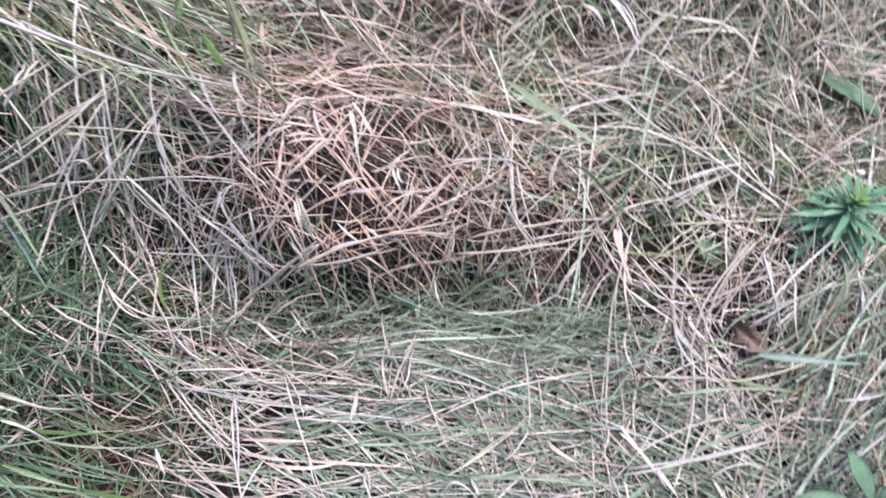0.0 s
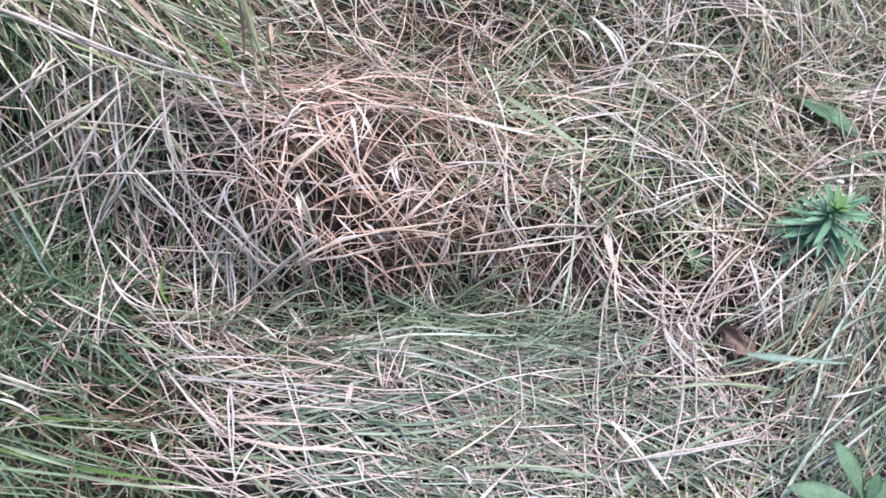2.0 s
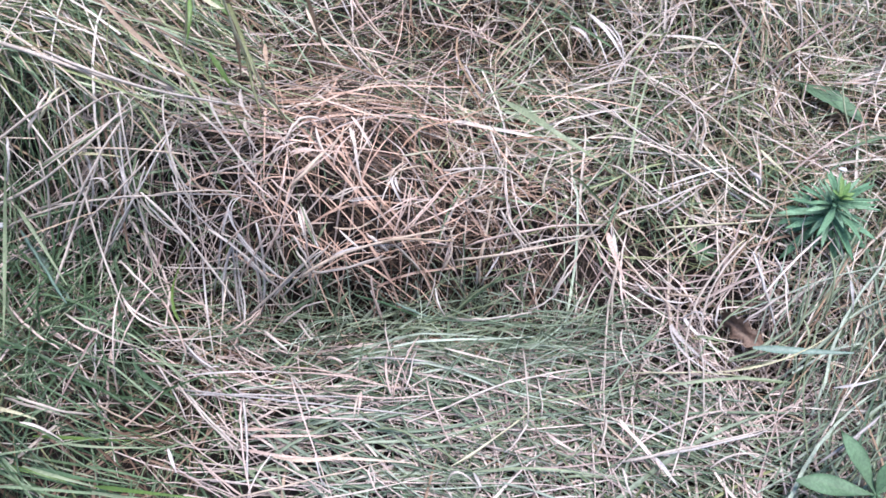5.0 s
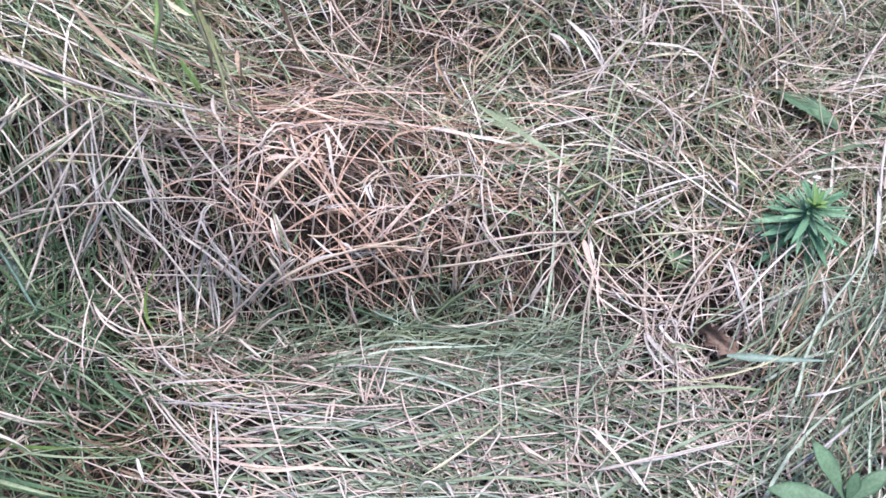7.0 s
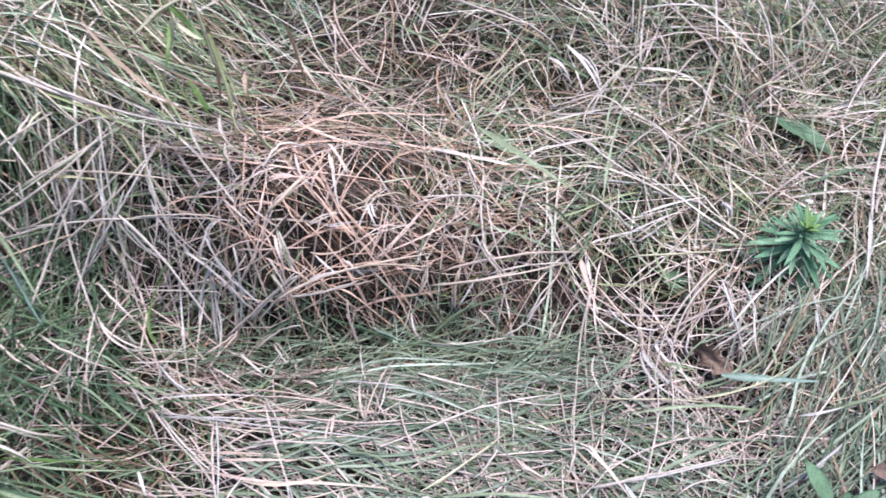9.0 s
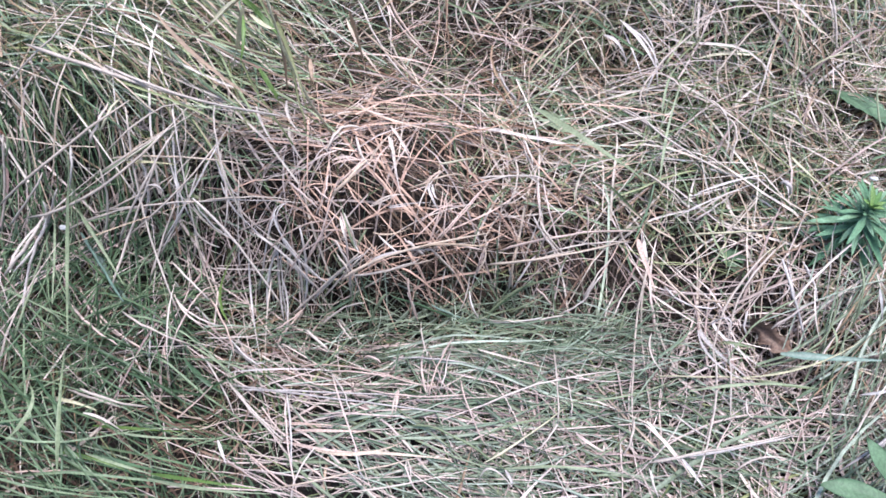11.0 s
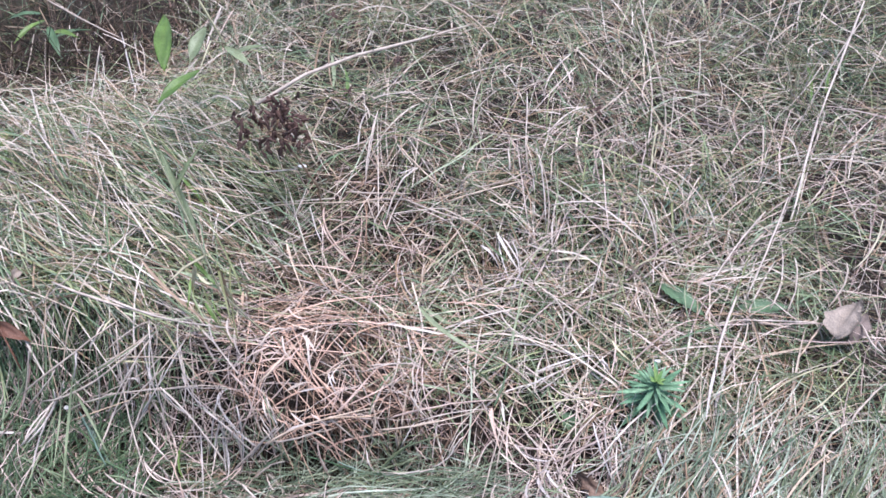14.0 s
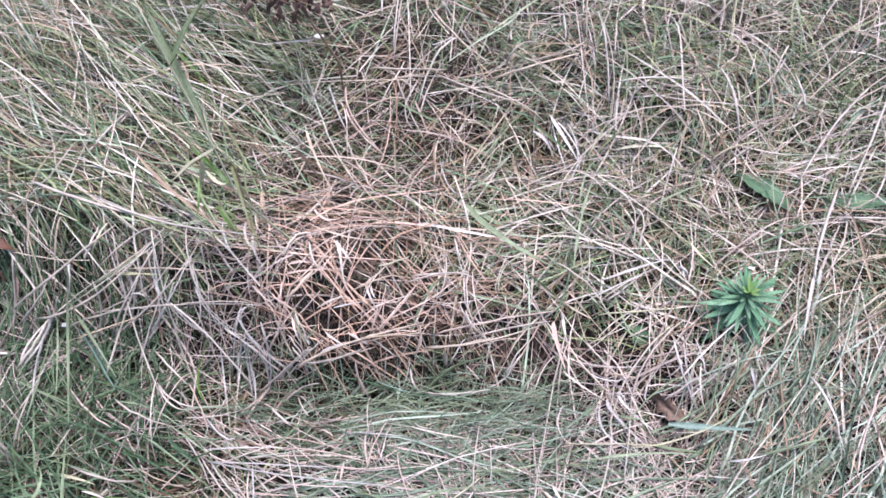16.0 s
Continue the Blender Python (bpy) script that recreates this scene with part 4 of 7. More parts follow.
blade((-0.469, -0.079, 0.146), (-0.446, -0.042, 0.216), (-0.446, -0.024, 0.213), 3.8, 'tan')
stalk((-0.572, -0.141, 0.072), (-0.539, -0.100, 0.115), (-0.522, -0.088, 0.150), 4.0, 'greygreen')
stalk((-0.544, -0.106, 0.105), (-0.452, -0.081, 0.175), (-0.391, -0.014, 0.198), 3.8, 'pale')
stalk((-0.517, -0.103, 0.090), (-0.416, -0.083, 0.137), (-0.341, 0.000, 0.181), 3.8, 'pale')
blade((-0.274, 0.021, 0.173), (-0.252, -0.015, 0.181), (-0.238, -0.027, 0.168), 4.1, 'pale')
stalk((-0.452, 0.068, 0.232), (-0.444, 0.119, 0.230), (-0.447, 0.192, 0.211), 3.5, 'pale')
stalk((-0.335, 0.190, 0.176), (-0.305, 0.254, 0.171), (-0.285, 0.318, 0.140), 3.5, 'pale')
stalk((-0.430, -0.100, 0.050), (-0.369, -0.065, 0.145), (-0.349, 0.001, 0.164), 3.2, 'pale')
blade((-0.468, 0.114, 0.230), (-0.450, -0.030, 0.223), (-0.460, -0.057, 0.181), 2.6, 'pale')
stalk((-0.556, -0.091, 0.116), (-0.515, -0.082, 0.159), (-0.502, -0.072, 0.186), 3.3, 'greygreen')
stalk((-0.492, -0.100, 0.063), (-0.413, -0.087, 0.103), (-0.343, -0.076, 0.115), 3.2, 'pale')
stalk((-0.444, -0.097, 0.061), (-0.420, -0.085, 0.114), (-0.416, -0.073, 0.155), 3.2, 'pale')
blade((-0.086, -0.031, 0.122), (-0.078, -0.014, 0.134), (-0.068, 0.006, 0.124), 2.6, 'tan')
stalk((-0.064, -0.058, 0.083), (-0.037, -0.019, 0.101), (-0.019, 0.014, 0.106), 2.6, 'rosy')
stalk((-0.088, -0.078, 0.086), (-0.062, -0.068, 0.089), (-0.011, -0.038, 0.053), 3.4, 'tan')
stalk((-0.073, -0.066, 0.074), (-0.057, -0.068, 0.054), (-0.046, -0.067, 0.033), 3.1, 'pale')
stalk((-0.010, -0.047, 0.033), (0.038, -0.048, 0.054), (0.080, -0.038, 0.066), 3.5, 'pale')
stalk((-0.025, -0.059, 0.024), (-0.016, -0.046, 0.049), (-0.022, -0.030, 0.069), 3.1, 'tan')
stalk((-0.152, -0.104, 0.063), (-0.116, -0.096, 0.068), (-0.083, -0.077, 0.069), 3.2, 'pale')
stalk((-0.205, -0.107, 0.003), (-0.170, -0.105, 0.060), (-0.141, -0.097, 0.093), 3.8, 'pale')
stalk((-0.264, -0.080, 0.084), (-0.228, -0.094, 0.066), (-0.198, -0.105, 0.029), 3.3, 'pale')
stalk((-0.238, -0.086, 0.073), (-0.256, -0.099, 0.027), (-0.259, -0.122, -0.009), 3.4, 'bleached')
stalk((-0.240, -0.090, 0.066), (-0.245, -0.100, 0.020), (-0.237, -0.132, -0.014), 3.4, 'bleached')
stalk((-0.167, -0.098, 0.089), (-0.155, -0.106, 0.070), (-0.155, -0.107, 0.036), 3.3, 'pale')
stalk((-0.034, 0.018, 0.102), (-0.005, 0.023, 0.104), (0.033, 0.035, 0.096), 3.2, 'pale')
stalk((0.039, -0.011, 0.077), (0.054, -0.032, 0.070), (0.083, -0.039, 0.044), 3.1, 'pale')
stalk((-0.097, -0.083, 0.037), (-0.093, -0.096, 0.012), (-0.084, -0.104, -0.024), 3.3, 'rosy')
blade((-0.123, -0.083, 0.112), (-0.108, -0.086, 0.095), (-0.095, -0.082, 0.075), 4.4, 'pale')
stalk((-0.142, -0.031, 0.166), (-0.162, -0.058, 0.155), (-0.174, -0.059, 0.137), 4.7, 'tan')
stalk((0.018, -0.056, -0.000), (0.015, -0.045, 0.032), (0.017, -0.032, 0.047), 3.6, 'tan')
blade((-0.163, -0.077, 0.128), (-0.156, -0.092, 0.121), (-0.153, -0.095, 0.094), 4.0, 'pale')
stalk((-0.000, 0.065, 0.091), (0.009, 0.019, 0.104), (-0.001, -0.003, 0.079), 2.7, 'pale')
stalk((0.010, 0.089, 0.097), (0.019, 0.063, 0.102), (0.024, 0.054, 0.093), 2.8, 'pale')
stalk((-0.193, -0.088, 0.104), (-0.220, -0.097, 0.059), (-0.232, -0.099, 0.031), 2.8, 'rosy')
stalk((-0.011, -0.083, -0.026), (0.017, -0.067, -0.001), (0.041, -0.053, 0.020), 2.7, 'green')
stalk((-0.021, -0.086, -0.025), (0.030, -0.085, -0.021), (0.078, -0.079, -0.004), 3.3, 'pale')
stalk((0.182, 0.488, 0.176), (0.211, 0.421, 0.134), (0.215, 0.349, 0.072), 3.2, 'pale')
stalk((0.613, 0.476, 0.061), (0.572, 0.427, 0.037), (0.548, 0.390, 0.011), 4.2, 'pale')
stalk((0.002, 0.399, 0.098), (0.083, 0.366, 0.087), (0.122, 0.370, 0.038), 3.8, 'pale')
stalk((-0.056, 0.409, 0.091), (0.051, 0.425, 0.115), (0.141, 0.461, 0.127), 2.6, 'tan')
stalk((0.269, 0.434, 0.100), (0.309, 0.414, 0.108), (0.395, 0.433, 0.085), 3.2, 'rosy')
stalk((0.214, 0.410, 0.109), (0.272, 0.412, 0.123), (0.330, 0.417, 0.118), 3.8, 'pale')
blade((0.339, 0.367, 0.108), (0.356, 0.337, 0.089), (0.380, 0.326, 0.052), 3.7, 'tan')
stalk((0.169, 0.483, 0.135), (0.164, 0.509, 0.160), (0.164, 0.543, 0.180), 3.3, 'pale')
blade((0.562, 0.599, 0.071), (0.580, 0.546, 0.050), (0.564, 0.525, 0.034), 3.7, 'pale')
stalk((0.652, 0.748, 0.088), (0.654, 0.702, 0.056), (0.648, 0.662, 0.028), 4.8, 'pale')
stalk((0.423, 0.675, 0.125), (0.413, 0.613, 0.122), (0.403, 0.519, 0.099), 5.0, 'yellowish')
stalk((0.437, 0.623, 0.081), (0.480, 0.650, 0.077), (0.525, 0.697, 0.057), 4.6, 'pale')
blade((-0.079, 0.444, 0.136), (-0.061, 0.453, 0.137), (-0.046, 0.475, 0.134), 5.2, 'bleached')
blade((0.277, 0.525, 0.139), (0.308, 0.524, 0.161), (0.370, 0.582, 0.112), 3.4, 'pale')
stalk((0.049, 0.442, 0.109), (0.128, 0.436, 0.139), (0.168, 0.464, 0.149), 3.2, 'pale')
blade((-0.001, 0.209, 0.063), (0.048, 0.298, 0.084), (0.064, 0.321, 0.089), 2.9, 'greygreen')
blade((0.177, 0.189, 0.058), (0.184, 0.245, 0.083), (0.211, 0.285, 0.069), 4.6, 'greygreen')
stalk((0.314, 0.305, 0.084), (0.302, 0.255, 0.068), (0.292, 0.200, 0.024), 2.9, 'pale')
stalk((0.471, 0.212, 0.021), (0.461, 0.293, 0.045), (0.493, 0.349, 0.048), 3.1, 'greygreen')
stalk((0.646, 0.612, 0.032), (0.588, 0.525, 0.050), (0.555, 0.509, 0.037), 3.7, 'greygreen')
stalk((-0.714, 0.351, 0.286), (-0.688, 0.304, 0.245), (-0.671, 0.266, 0.209), 4.6, 'pale')
stalk((-0.668, 0.359, 0.283), (-0.609, 0.303, 0.250), (-0.550, 0.249, 0.210), 3.7, 'pale')
stalk((-0.616, 0.356, 0.288), (-0.624, 0.324, 0.248), (-0.624, 0.270, 0.209), 3.7, 'pale')
stalk((-0.536, 0.199, 0.229), (-0.496, 0.152, 0.221), (-0.484, 0.135, 0.193), 3.2, 'pale')
stalk((-0.462, 0.121, 0.209), (-0.439, 0.147, 0.223), (-0.443, 0.196, 0.210), 3.1, 'pale')
stalk((-0.386, 0.321, 0.166), (-0.300, 0.242, 0.152), (-0.272, 0.212, 0.124), 3.1, 'pale')
stalk((-0.276, 0.375, 0.127), (-0.209, 0.251, 0.108), (-0.132, 0.145, 0.111), 3.6, 'pale')
stalk((-0.335, 0.320, 0.115), (-0.260, 0.344, 0.127), (-0.076, 0.406, 0.094), 2.6, 'tan')
blade((-0.357, 0.264, 0.173), (-0.345, 0.217, 0.183), (-0.330, 0.167, 0.178), 3.6, 'bleached')
stalk((-0.426, 0.120, 0.210), (-0.361, 0.148, 0.216), (-0.299, 0.233, 0.143), 3.5, 'yellowish')
blade((-0.071, 0.395, 0.118), (-0.139, 0.346, 0.135), (-0.177, 0.323, 0.099), 3.8, 'tan')
stalk((-0.131, 0.511, 0.207), (-0.133, 0.456, 0.173), (-0.138, 0.410, 0.124), 3.3, 'pale')
stalk((-0.249, 0.402, 0.130), (-0.246, 0.340, 0.127), (-0.258, 0.297, 0.107), 3.3, 'pale')
stalk((-0.190, 0.292, 0.095), (-0.138, 0.335, 0.111), (-0.094, 0.349, 0.094), 3.1, 'tan')
stalk((-0.217, 0.238, 0.112), (-0.152, 0.170, 0.119), (-0.083, 0.103, 0.110), 2.8, 'tan')
stalk((-0.677, 0.158, 0.234), (-0.577, 0.170, 0.254), (-0.518, 0.178, 0.202), 2.7, 'pale')
stalk((-0.542, -0.011, 0.191), (-0.476, 0.021, 0.239), (-0.472, 0.077, 0.239), 2.4, 'pale')
stalk((-0.413, -0.152, 0.048), (-0.395, -0.095, 0.093), (-0.351, -0.063, 0.169), 3.8, 'pale')
blade((-0.476, -0.120, 0.068), (-0.402, -0.101, 0.097), (-0.318, -0.077, 0.125), 4.5, 'tan')
stalk((-0.519, -0.167, 0.071), (-0.495, -0.136, 0.094), (-0.487, -0.107, 0.105), 4.8, 'pale')
stalk((-0.388, -0.027, 0.200), (-0.379, -0.089, 0.108), (-0.325, -0.175, 0.039), 3.1, 'pale')
stalk((-0.323, -0.076, 0.128), (-0.282, -0.092, 0.071), (-0.238, -0.117, -0.020), 3.7, 'pale')
blade((-0.273, -0.092, 0.063), (-0.270, -0.130, 0.009), (-0.236, -0.195, 0.017), 3.7, 'bleached')
stalk((-0.235, -0.123, -0.019), (-0.183, -0.108, 0.045), (-0.140, -0.099, 0.101), 3.7, 'pale')
stalk((-0.165, -0.109, 0.050), (-0.115, -0.095, 0.093), (-0.015, -0.029, 0.067), 4.1, 'tan')
stalk((-0.384, -0.180, 0.054), (-0.342, -0.199, 0.061), (-0.304, -0.201, 0.042), 3.1, 'pale')
stalk((-0.206, -0.143, -0.004), (-0.187, -0.156, 0.003), (-0.174, -0.163, -0.006), 4.3, 'pale')
stalk((-0.503, -0.073, 0.191), (-0.521, -0.095, 0.137), (-0.541, -0.122, 0.084), 3.3, 'pale')
stalk((0.392, -0.140, 0.033), (0.432, -0.127, 0.054), (0.470, -0.112, 0.054), 4.6, 'greygreen')
stalk((0.524, -0.059, 0.083), (0.502, -0.106, 0.081), (0.491, -0.157, 0.058), 3.5, 'rosy')
stalk((0.314, 0.108, 0.053), (0.323, 0.101, 0.055), (0.329, 0.101, 0.037), 5.7, 'bleached')
blade((0.218, 0.076, 0.053), (0.262, 0.099, 0.057), (0.306, 0.128, 0.042), 5.0, 'bleached')
stalk((0.149, 0.082, 0.072), (0.183, 0.067, 0.063), (0.214, 0.059, 0.039), 3.6, 'pale')
stalk((0.464, -0.034, 0.051), (0.477, -0.081, 0.064), (0.484, -0.106, 0.048), 4.1, 'pale')
stalk((0.275, -0.122, 0.015), (0.342, -0.087, 0.024), (0.359, -0.027, 0.050), 2.9, 'greygreen')
stalk((-0.325, -0.072, 0.111), (-0.310, -0.080, 0.085), (-0.288, -0.082, 0.068), 2.3, 'bleached')
stalk((-0.297, -0.033, 0.160), (-0.284, -0.066, 0.123), (-0.240, -0.083, 0.076), 2.2, 'pale')
blade((-0.221, -0.066, 0.128), (-0.234, -0.080, 0.107), (-0.217, -0.089, 0.059), 2.7, 'bleached')
stalk((-0.204, -0.091, 0.065), (-0.181, -0.083, 0.109), (-0.156, -0.047, 0.129), 2.2, 'rosy')
stalk((-0.206, -0.082, 0.102), (-0.168, -0.084, 0.114), (-0.132, -0.071, 0.108), 2.2, 'rosy')
stalk((-0.256, -0.054, 0.138), (-0.232, -0.050, 0.149), (-0.210, -0.029, 0.144), 2.2, 'pale')
stalk((-0.321, -0.073, 0.117), (-0.269, -0.069, 0.131), (-0.221, -0.064, 0.129), 2.2, 'pale')
stalk((-0.182, -0.040, 0.147), (-0.182, -0.059, 0.140), (-0.193, -0.072, 0.115), 2.2, 'rosy')
stalk((-0.185, -0.013, 0.154), (-0.159, -0.029, 0.144), (-0.133, -0.027, 0.124), 2.1, 'tan')
blade((-0.138, -0.052, 0.118), (-0.121, -0.044, 0.124), (-0.111, -0.036, 0.124), 3.4, 'pale')
blade((-0.118, -0.053, 0.121), (-0.107, -0.046, 0.117), (-0.098, -0.041, 0.115), 3.0, 'bleached')
blade((-0.131, -0.076, 0.106), (-0.112, -0.075, 0.106), (-0.095, -0.061, 0.102), 3.4, 'tan')
stalk((-0.159, -0.074, 0.130), (-0.151, -0.084, 0.111), (-0.146, -0.087, 0.086), 3.1, 'pale')
blade((-0.147, -0.086, 0.094), (-0.141, -0.080, 0.105), (-0.137, -0.074, 0.110), 3.9, 'greygreen')
stalk((-0.194, -0.054, 0.143), (-0.177, -0.064, 0.137), (-0.163, -0.064, 0.126), 2.6, 'rosy')
blade((-0.163, -0.038, 0.141), (-0.150, -0.031, 0.150), (-0.137, -0.003, 0.144), 4.2, 'rosy')
blade((-0.138, -0.025, 0.139), (-0.135, -0.011, 0.151), (-0.121, 0.016, 0.153), 3.4, 'rosy')
blade((-0.119, 0.016, 0.152), (-0.111, 0.007, 0.147), (-0.106, 0.004, 0.134), 3.9, 'pale')
stalk((-0.290, -0.079, 0.078), (-0.245, -0.078, 0.108), (-0.227, -0.076, 0.118), 1.8, 'rosy')
stalk((-0.194, -0.093, 0.072), (-0.167, -0.088, 0.098), (-0.154, -0.078, 0.103), 1.8, 'pale')
stalk((-0.173, -0.087, 0.101), (-0.164, -0.089, 0.087), (-0.156, -0.094, 0.077), 1.8, 'rosy')
stalk((-0.069, -0.059, 0.082), (-0.045, -0.025, 0.094), (-0.021, 0.018, 0.099), 2.2, 'rosy')
stalk((-0.089, -0.018, 0.120), (-0.081, -0.012, 0.129), (-0.072, 0.008, 0.119), 2.2, 'rosy')
stalk((-0.074, -0.052, 0.090), (-0.065, -0.037, 0.104), (-0.064, -0.003, 0.111), 2.1, 'rosy')
stalk((-0.063, -0.056, 0.080), (-0.061, -0.039, 0.101), (-0.063, -0.019, 0.104), 2.1, 'rosy')
stalk((-0.065, -0.028, 0.102), (-0.038, -0.030, 0.086), (-0.023, -0.030, 0.063), 2.1, 'rosy')
blade((-0.078, -0.018, 0.124), (-0.076, -0.025, 0.120), (-0.071, -0.029, 0.114), 4.2, 'bleached')
stalk((-0.076, -0.032, 0.106), (-0.051, -0.025, 0.102), (-0.044, -0.013, 0.093), 2.6, 'rosy')
stalk((0.009, 0.099, 0.078), (0.022, 0.052, 0.096), (0.033, 0.031, 0.089), 1.9, 'pale')
stalk((0.032, 0.028, 0.099), (0.037, -0.001, 0.089), (0.044, -0.012, 0.070), 2.2, 'pale')
stalk((0.030, -0.003, 0.076), (0.048, -0.023, 0.061), (0.070, -0.028, 0.038), 2.7, 'pale')
stalk((0.038, 0.014, 0.087), (0.059, -0.002, 0.081), (0.064, -0.010, 0.075), 1.8, 'pale')
stalk((0.045, -0.024, 0.037), (0.052, -0.017, 0.077), (0.078, 0.014, 0.084), 2.2, 'rosy')
stalk((0.087, 0.012, 0.089), (0.093, -0.007, 0.066), (0.098, -0.018, 0.034), 1.8, 'rosy')
stalk((-0.012, -0.000, 0.078), (0.008, 0.002, 0.088), (0.025, 0.024, 0.087), 2.2, 'pale')
stalk((-0.101, -0.071, 0.096), (-0.089, -0.073, 0.085), (-0.081, -0.071, 0.071), 3.0, 'rosy')
stalk((0.009, 0.109, 0.086), (0.034, 0.067, 0.095), (0.047, 0.051, 0.089), 2.4, 'tan')
stalk((-0.075, 0.013, 0.123), (-0.058, 0.026, 0.117), (-0.044, 0.050, 0.099), 3.2, 'yellowish')
stalk((0.077, 0.014, 0.085), (0.075, 0.029, 0.098), (0.088, 0.083, 0.098), 1.9, 'pale')
stalk((-0.029, 0.020, 0.093), (-0.018, 0.043, 0.099), (-0.007, 0.078, 0.083), 1.9, 'pale')
blade((-0.288, -0.155, 0.015), (-0.307, -0.123, 0.022), (-0.289, -0.092, 0.058), 6.1, 'bright')
blade((-0.290, -0.094, 0.057), (-0.278, -0.089, 0.074), (-0.263, -0.086, 0.086), 5.1, 'greygreen')
stalk((-0.231, -0.086, 0.093), (-0.214, -0.096, 0.067), (-0.181, -0.105, 0.038), 3.2, 'bleached')
stalk((-0.194, -0.106, 0.007), (-0.163, -0.103, 0.058), (-0.131, -0.087, 0.097), 2.8, 'pale')
stalk((-0.168, -0.091, 0.106), (-0.155, -0.101, 0.080), (-0.147, -0.105, 0.035), 2.7, 'pale')
stalk((-0.236, -0.087, 0.077), (-0.253, -0.098, 0.034), (-0.256, -0.109, -0.021), 2.9, 'bleached')
stalk((-0.233, -0.088, 0.076), (-0.241, -0.100, 0.022), (-0.232, -0.134, -0.021), 2.4, 'bleached')
stalk((-0.215, -0.094, 0.064), (-0.217, -0.104, 0.017), (-0.220, -0.110, -0.016), 3.4, 'pale')
stalk((-0.221, -0.089, 0.077), (-0.235, -0.098, 0.033), (-0.252, -0.116, -0.023), 2.4, 'pale')
stalk((-0.220, -0.110, -0.016), (-0.227, -0.121, -0.021), (-0.226, -0.149, -0.000), 3.8, 'rosy')
stalk((-0.248, -0.086, 0.088), (-0.232, -0.089, 0.083), (-0.222, -0.093, 0.078), 2.3, 'pale')
stalk((-0.338, -0.153, 0.048), (-0.310, -0.171, 0.048), (-0.286, -0.170, 0.031), 2.7, 'pale')
stalk((-0.360, -0.110, 0.050), (-0.324, -0.134, 0.045), (-0.308, -0.142, 0.034), 3.3, 'pale')
stalk((-0.309, -0.140, 0.033), (-0.284, -0.165, 0.037), (-0.261, -0.199, 0.024), 2.7, 'rosy')
stalk((-0.332, -0.090, 0.077), (-0.324, -0.110, 0.036), (-0.301, -0.141, 0.022), 2.4, 'pale')
stalk((-0.322, -0.102, 0.033), (-0.280, -0.097, 0.033), (-0.233, -0.098, 0.043), 2.4, 'pale')
stalk((-0.202, -0.119, -0.036), (-0.189, -0.117, -0.016), (-0.171, -0.115, 0.001), 2.9, 'pale')
stalk((-0.175, -0.118, -0.016), (-0.168, -0.120, -0.031), (-0.157, -0.128, -0.040), 3.4, 'pale')
stalk((-0.141, -0.103, 0.065), (-0.128, -0.099, 0.066), (-0.117, -0.094, 0.066), 3.2, 'rosy')
stalk((-0.152, -0.090, 0.114), (-0.148, -0.089, 0.099), (-0.144, -0.094, 0.095), 2.6, 'bleached')
blade((-0.134, -0.099, 0.073), (-0.127, -0.095, 0.085), (-0.118, -0.090, 0.086), 5.3, 'rosy')
stalk((-0.203, -0.100, 0.070), (-0.190, -0.097, 0.096), (-0.180, -0.093, 0.112), 3.1, 'rosy')
stalk((-0.118, -0.092, 0.062), (-0.091, -0.081, 0.063), (-0.070, -0.069, 0.061), 2.7, 'tan')
stalk((-0.096, -0.071, 0.093), (-0.085, -0.074, 0.080), (-0.079, -0.070, 0.068), 3.5, 'pale')
stalk((-0.082, -0.066, 0.076), (-0.061, -0.061, 0.081), (-0.019, -0.041, 0.049), 3.5, 'rosy')
stalk((-0.025, -0.049, 0.015), (-0.020, -0.044, 0.038), (-0.019, -0.034, 0.045), 2.7, 'rosy')
stalk((0.014, -0.053, -0.005), (0.014, -0.050, 0.017), (0.011, -0.045, 0.024), 3.2, 'pale')
stalk((-0.011, -0.084, -0.025), (0.011, -0.070, -0.002), (0.042, -0.052, 0.023), 2.7, 'greygreen')
stalk((0.006, -0.064, -0.016), (0.033, -0.058, 0.013), (0.080, -0.048, 0.035), 3.2, 'greygreen')
stalk((-0.031, -0.066, 0.000), (-0.023, -0.084, -0.009), (-0.015, -0.086, -0.026), 2.8, 'bleached')
stalk((-0.062, -0.082, 0.004), (-0.060, -0.077, 0.027), (-0.058, -0.065, 0.040), 1.8, 'pale')
stalk((-0.040, -0.083, -0.019), (-0.033, -0.072, 0.001), (-0.032, -0.059, 0.020), 1.8, 'pale')
stalk((-0.097, -0.092, 0.022), (-0.090, -0.098, 0.002), (-0.085, -0.099, -0.019), 2.3, 'pale')
stalk((-0.004, -0.086, -0.030), (0.027, -0.086, -0.021), (0.055, -0.082, -0.011), 2.8, 'bleached')
stalk((0.100, -0.060, 0.007), (0.108, -0.051, 0.026), (0.116, -0.039, 0.028), 2.8, 'pale')
stalk((0.044, -0.055, 0.009), (0.056, -0.066, 0.009), (0.066, -0.070, -0.002), 2.3, 'rosy')
stalk((0.045, -0.088, -0.033), (0.063, -0.100, -0.026), (0.082, -0.103, -0.033), 2.4, 'pale')
stalk((-0.045, -0.171, 0.036), (-0.041, -0.161, 0.040), (-0.038, -0.123, -0.004), 2.1, 'pale')
stalk((-0.082, -0.103, -0.021), (-0.069, -0.147, 0.022), (-0.059, -0.173, 0.036), 2.2, 'pale')
blade((-0.011, -0.140, 0.006), (0.002, -0.154, 0.028), (0.018, -0.145, 0.006), 2.6, 'pale')
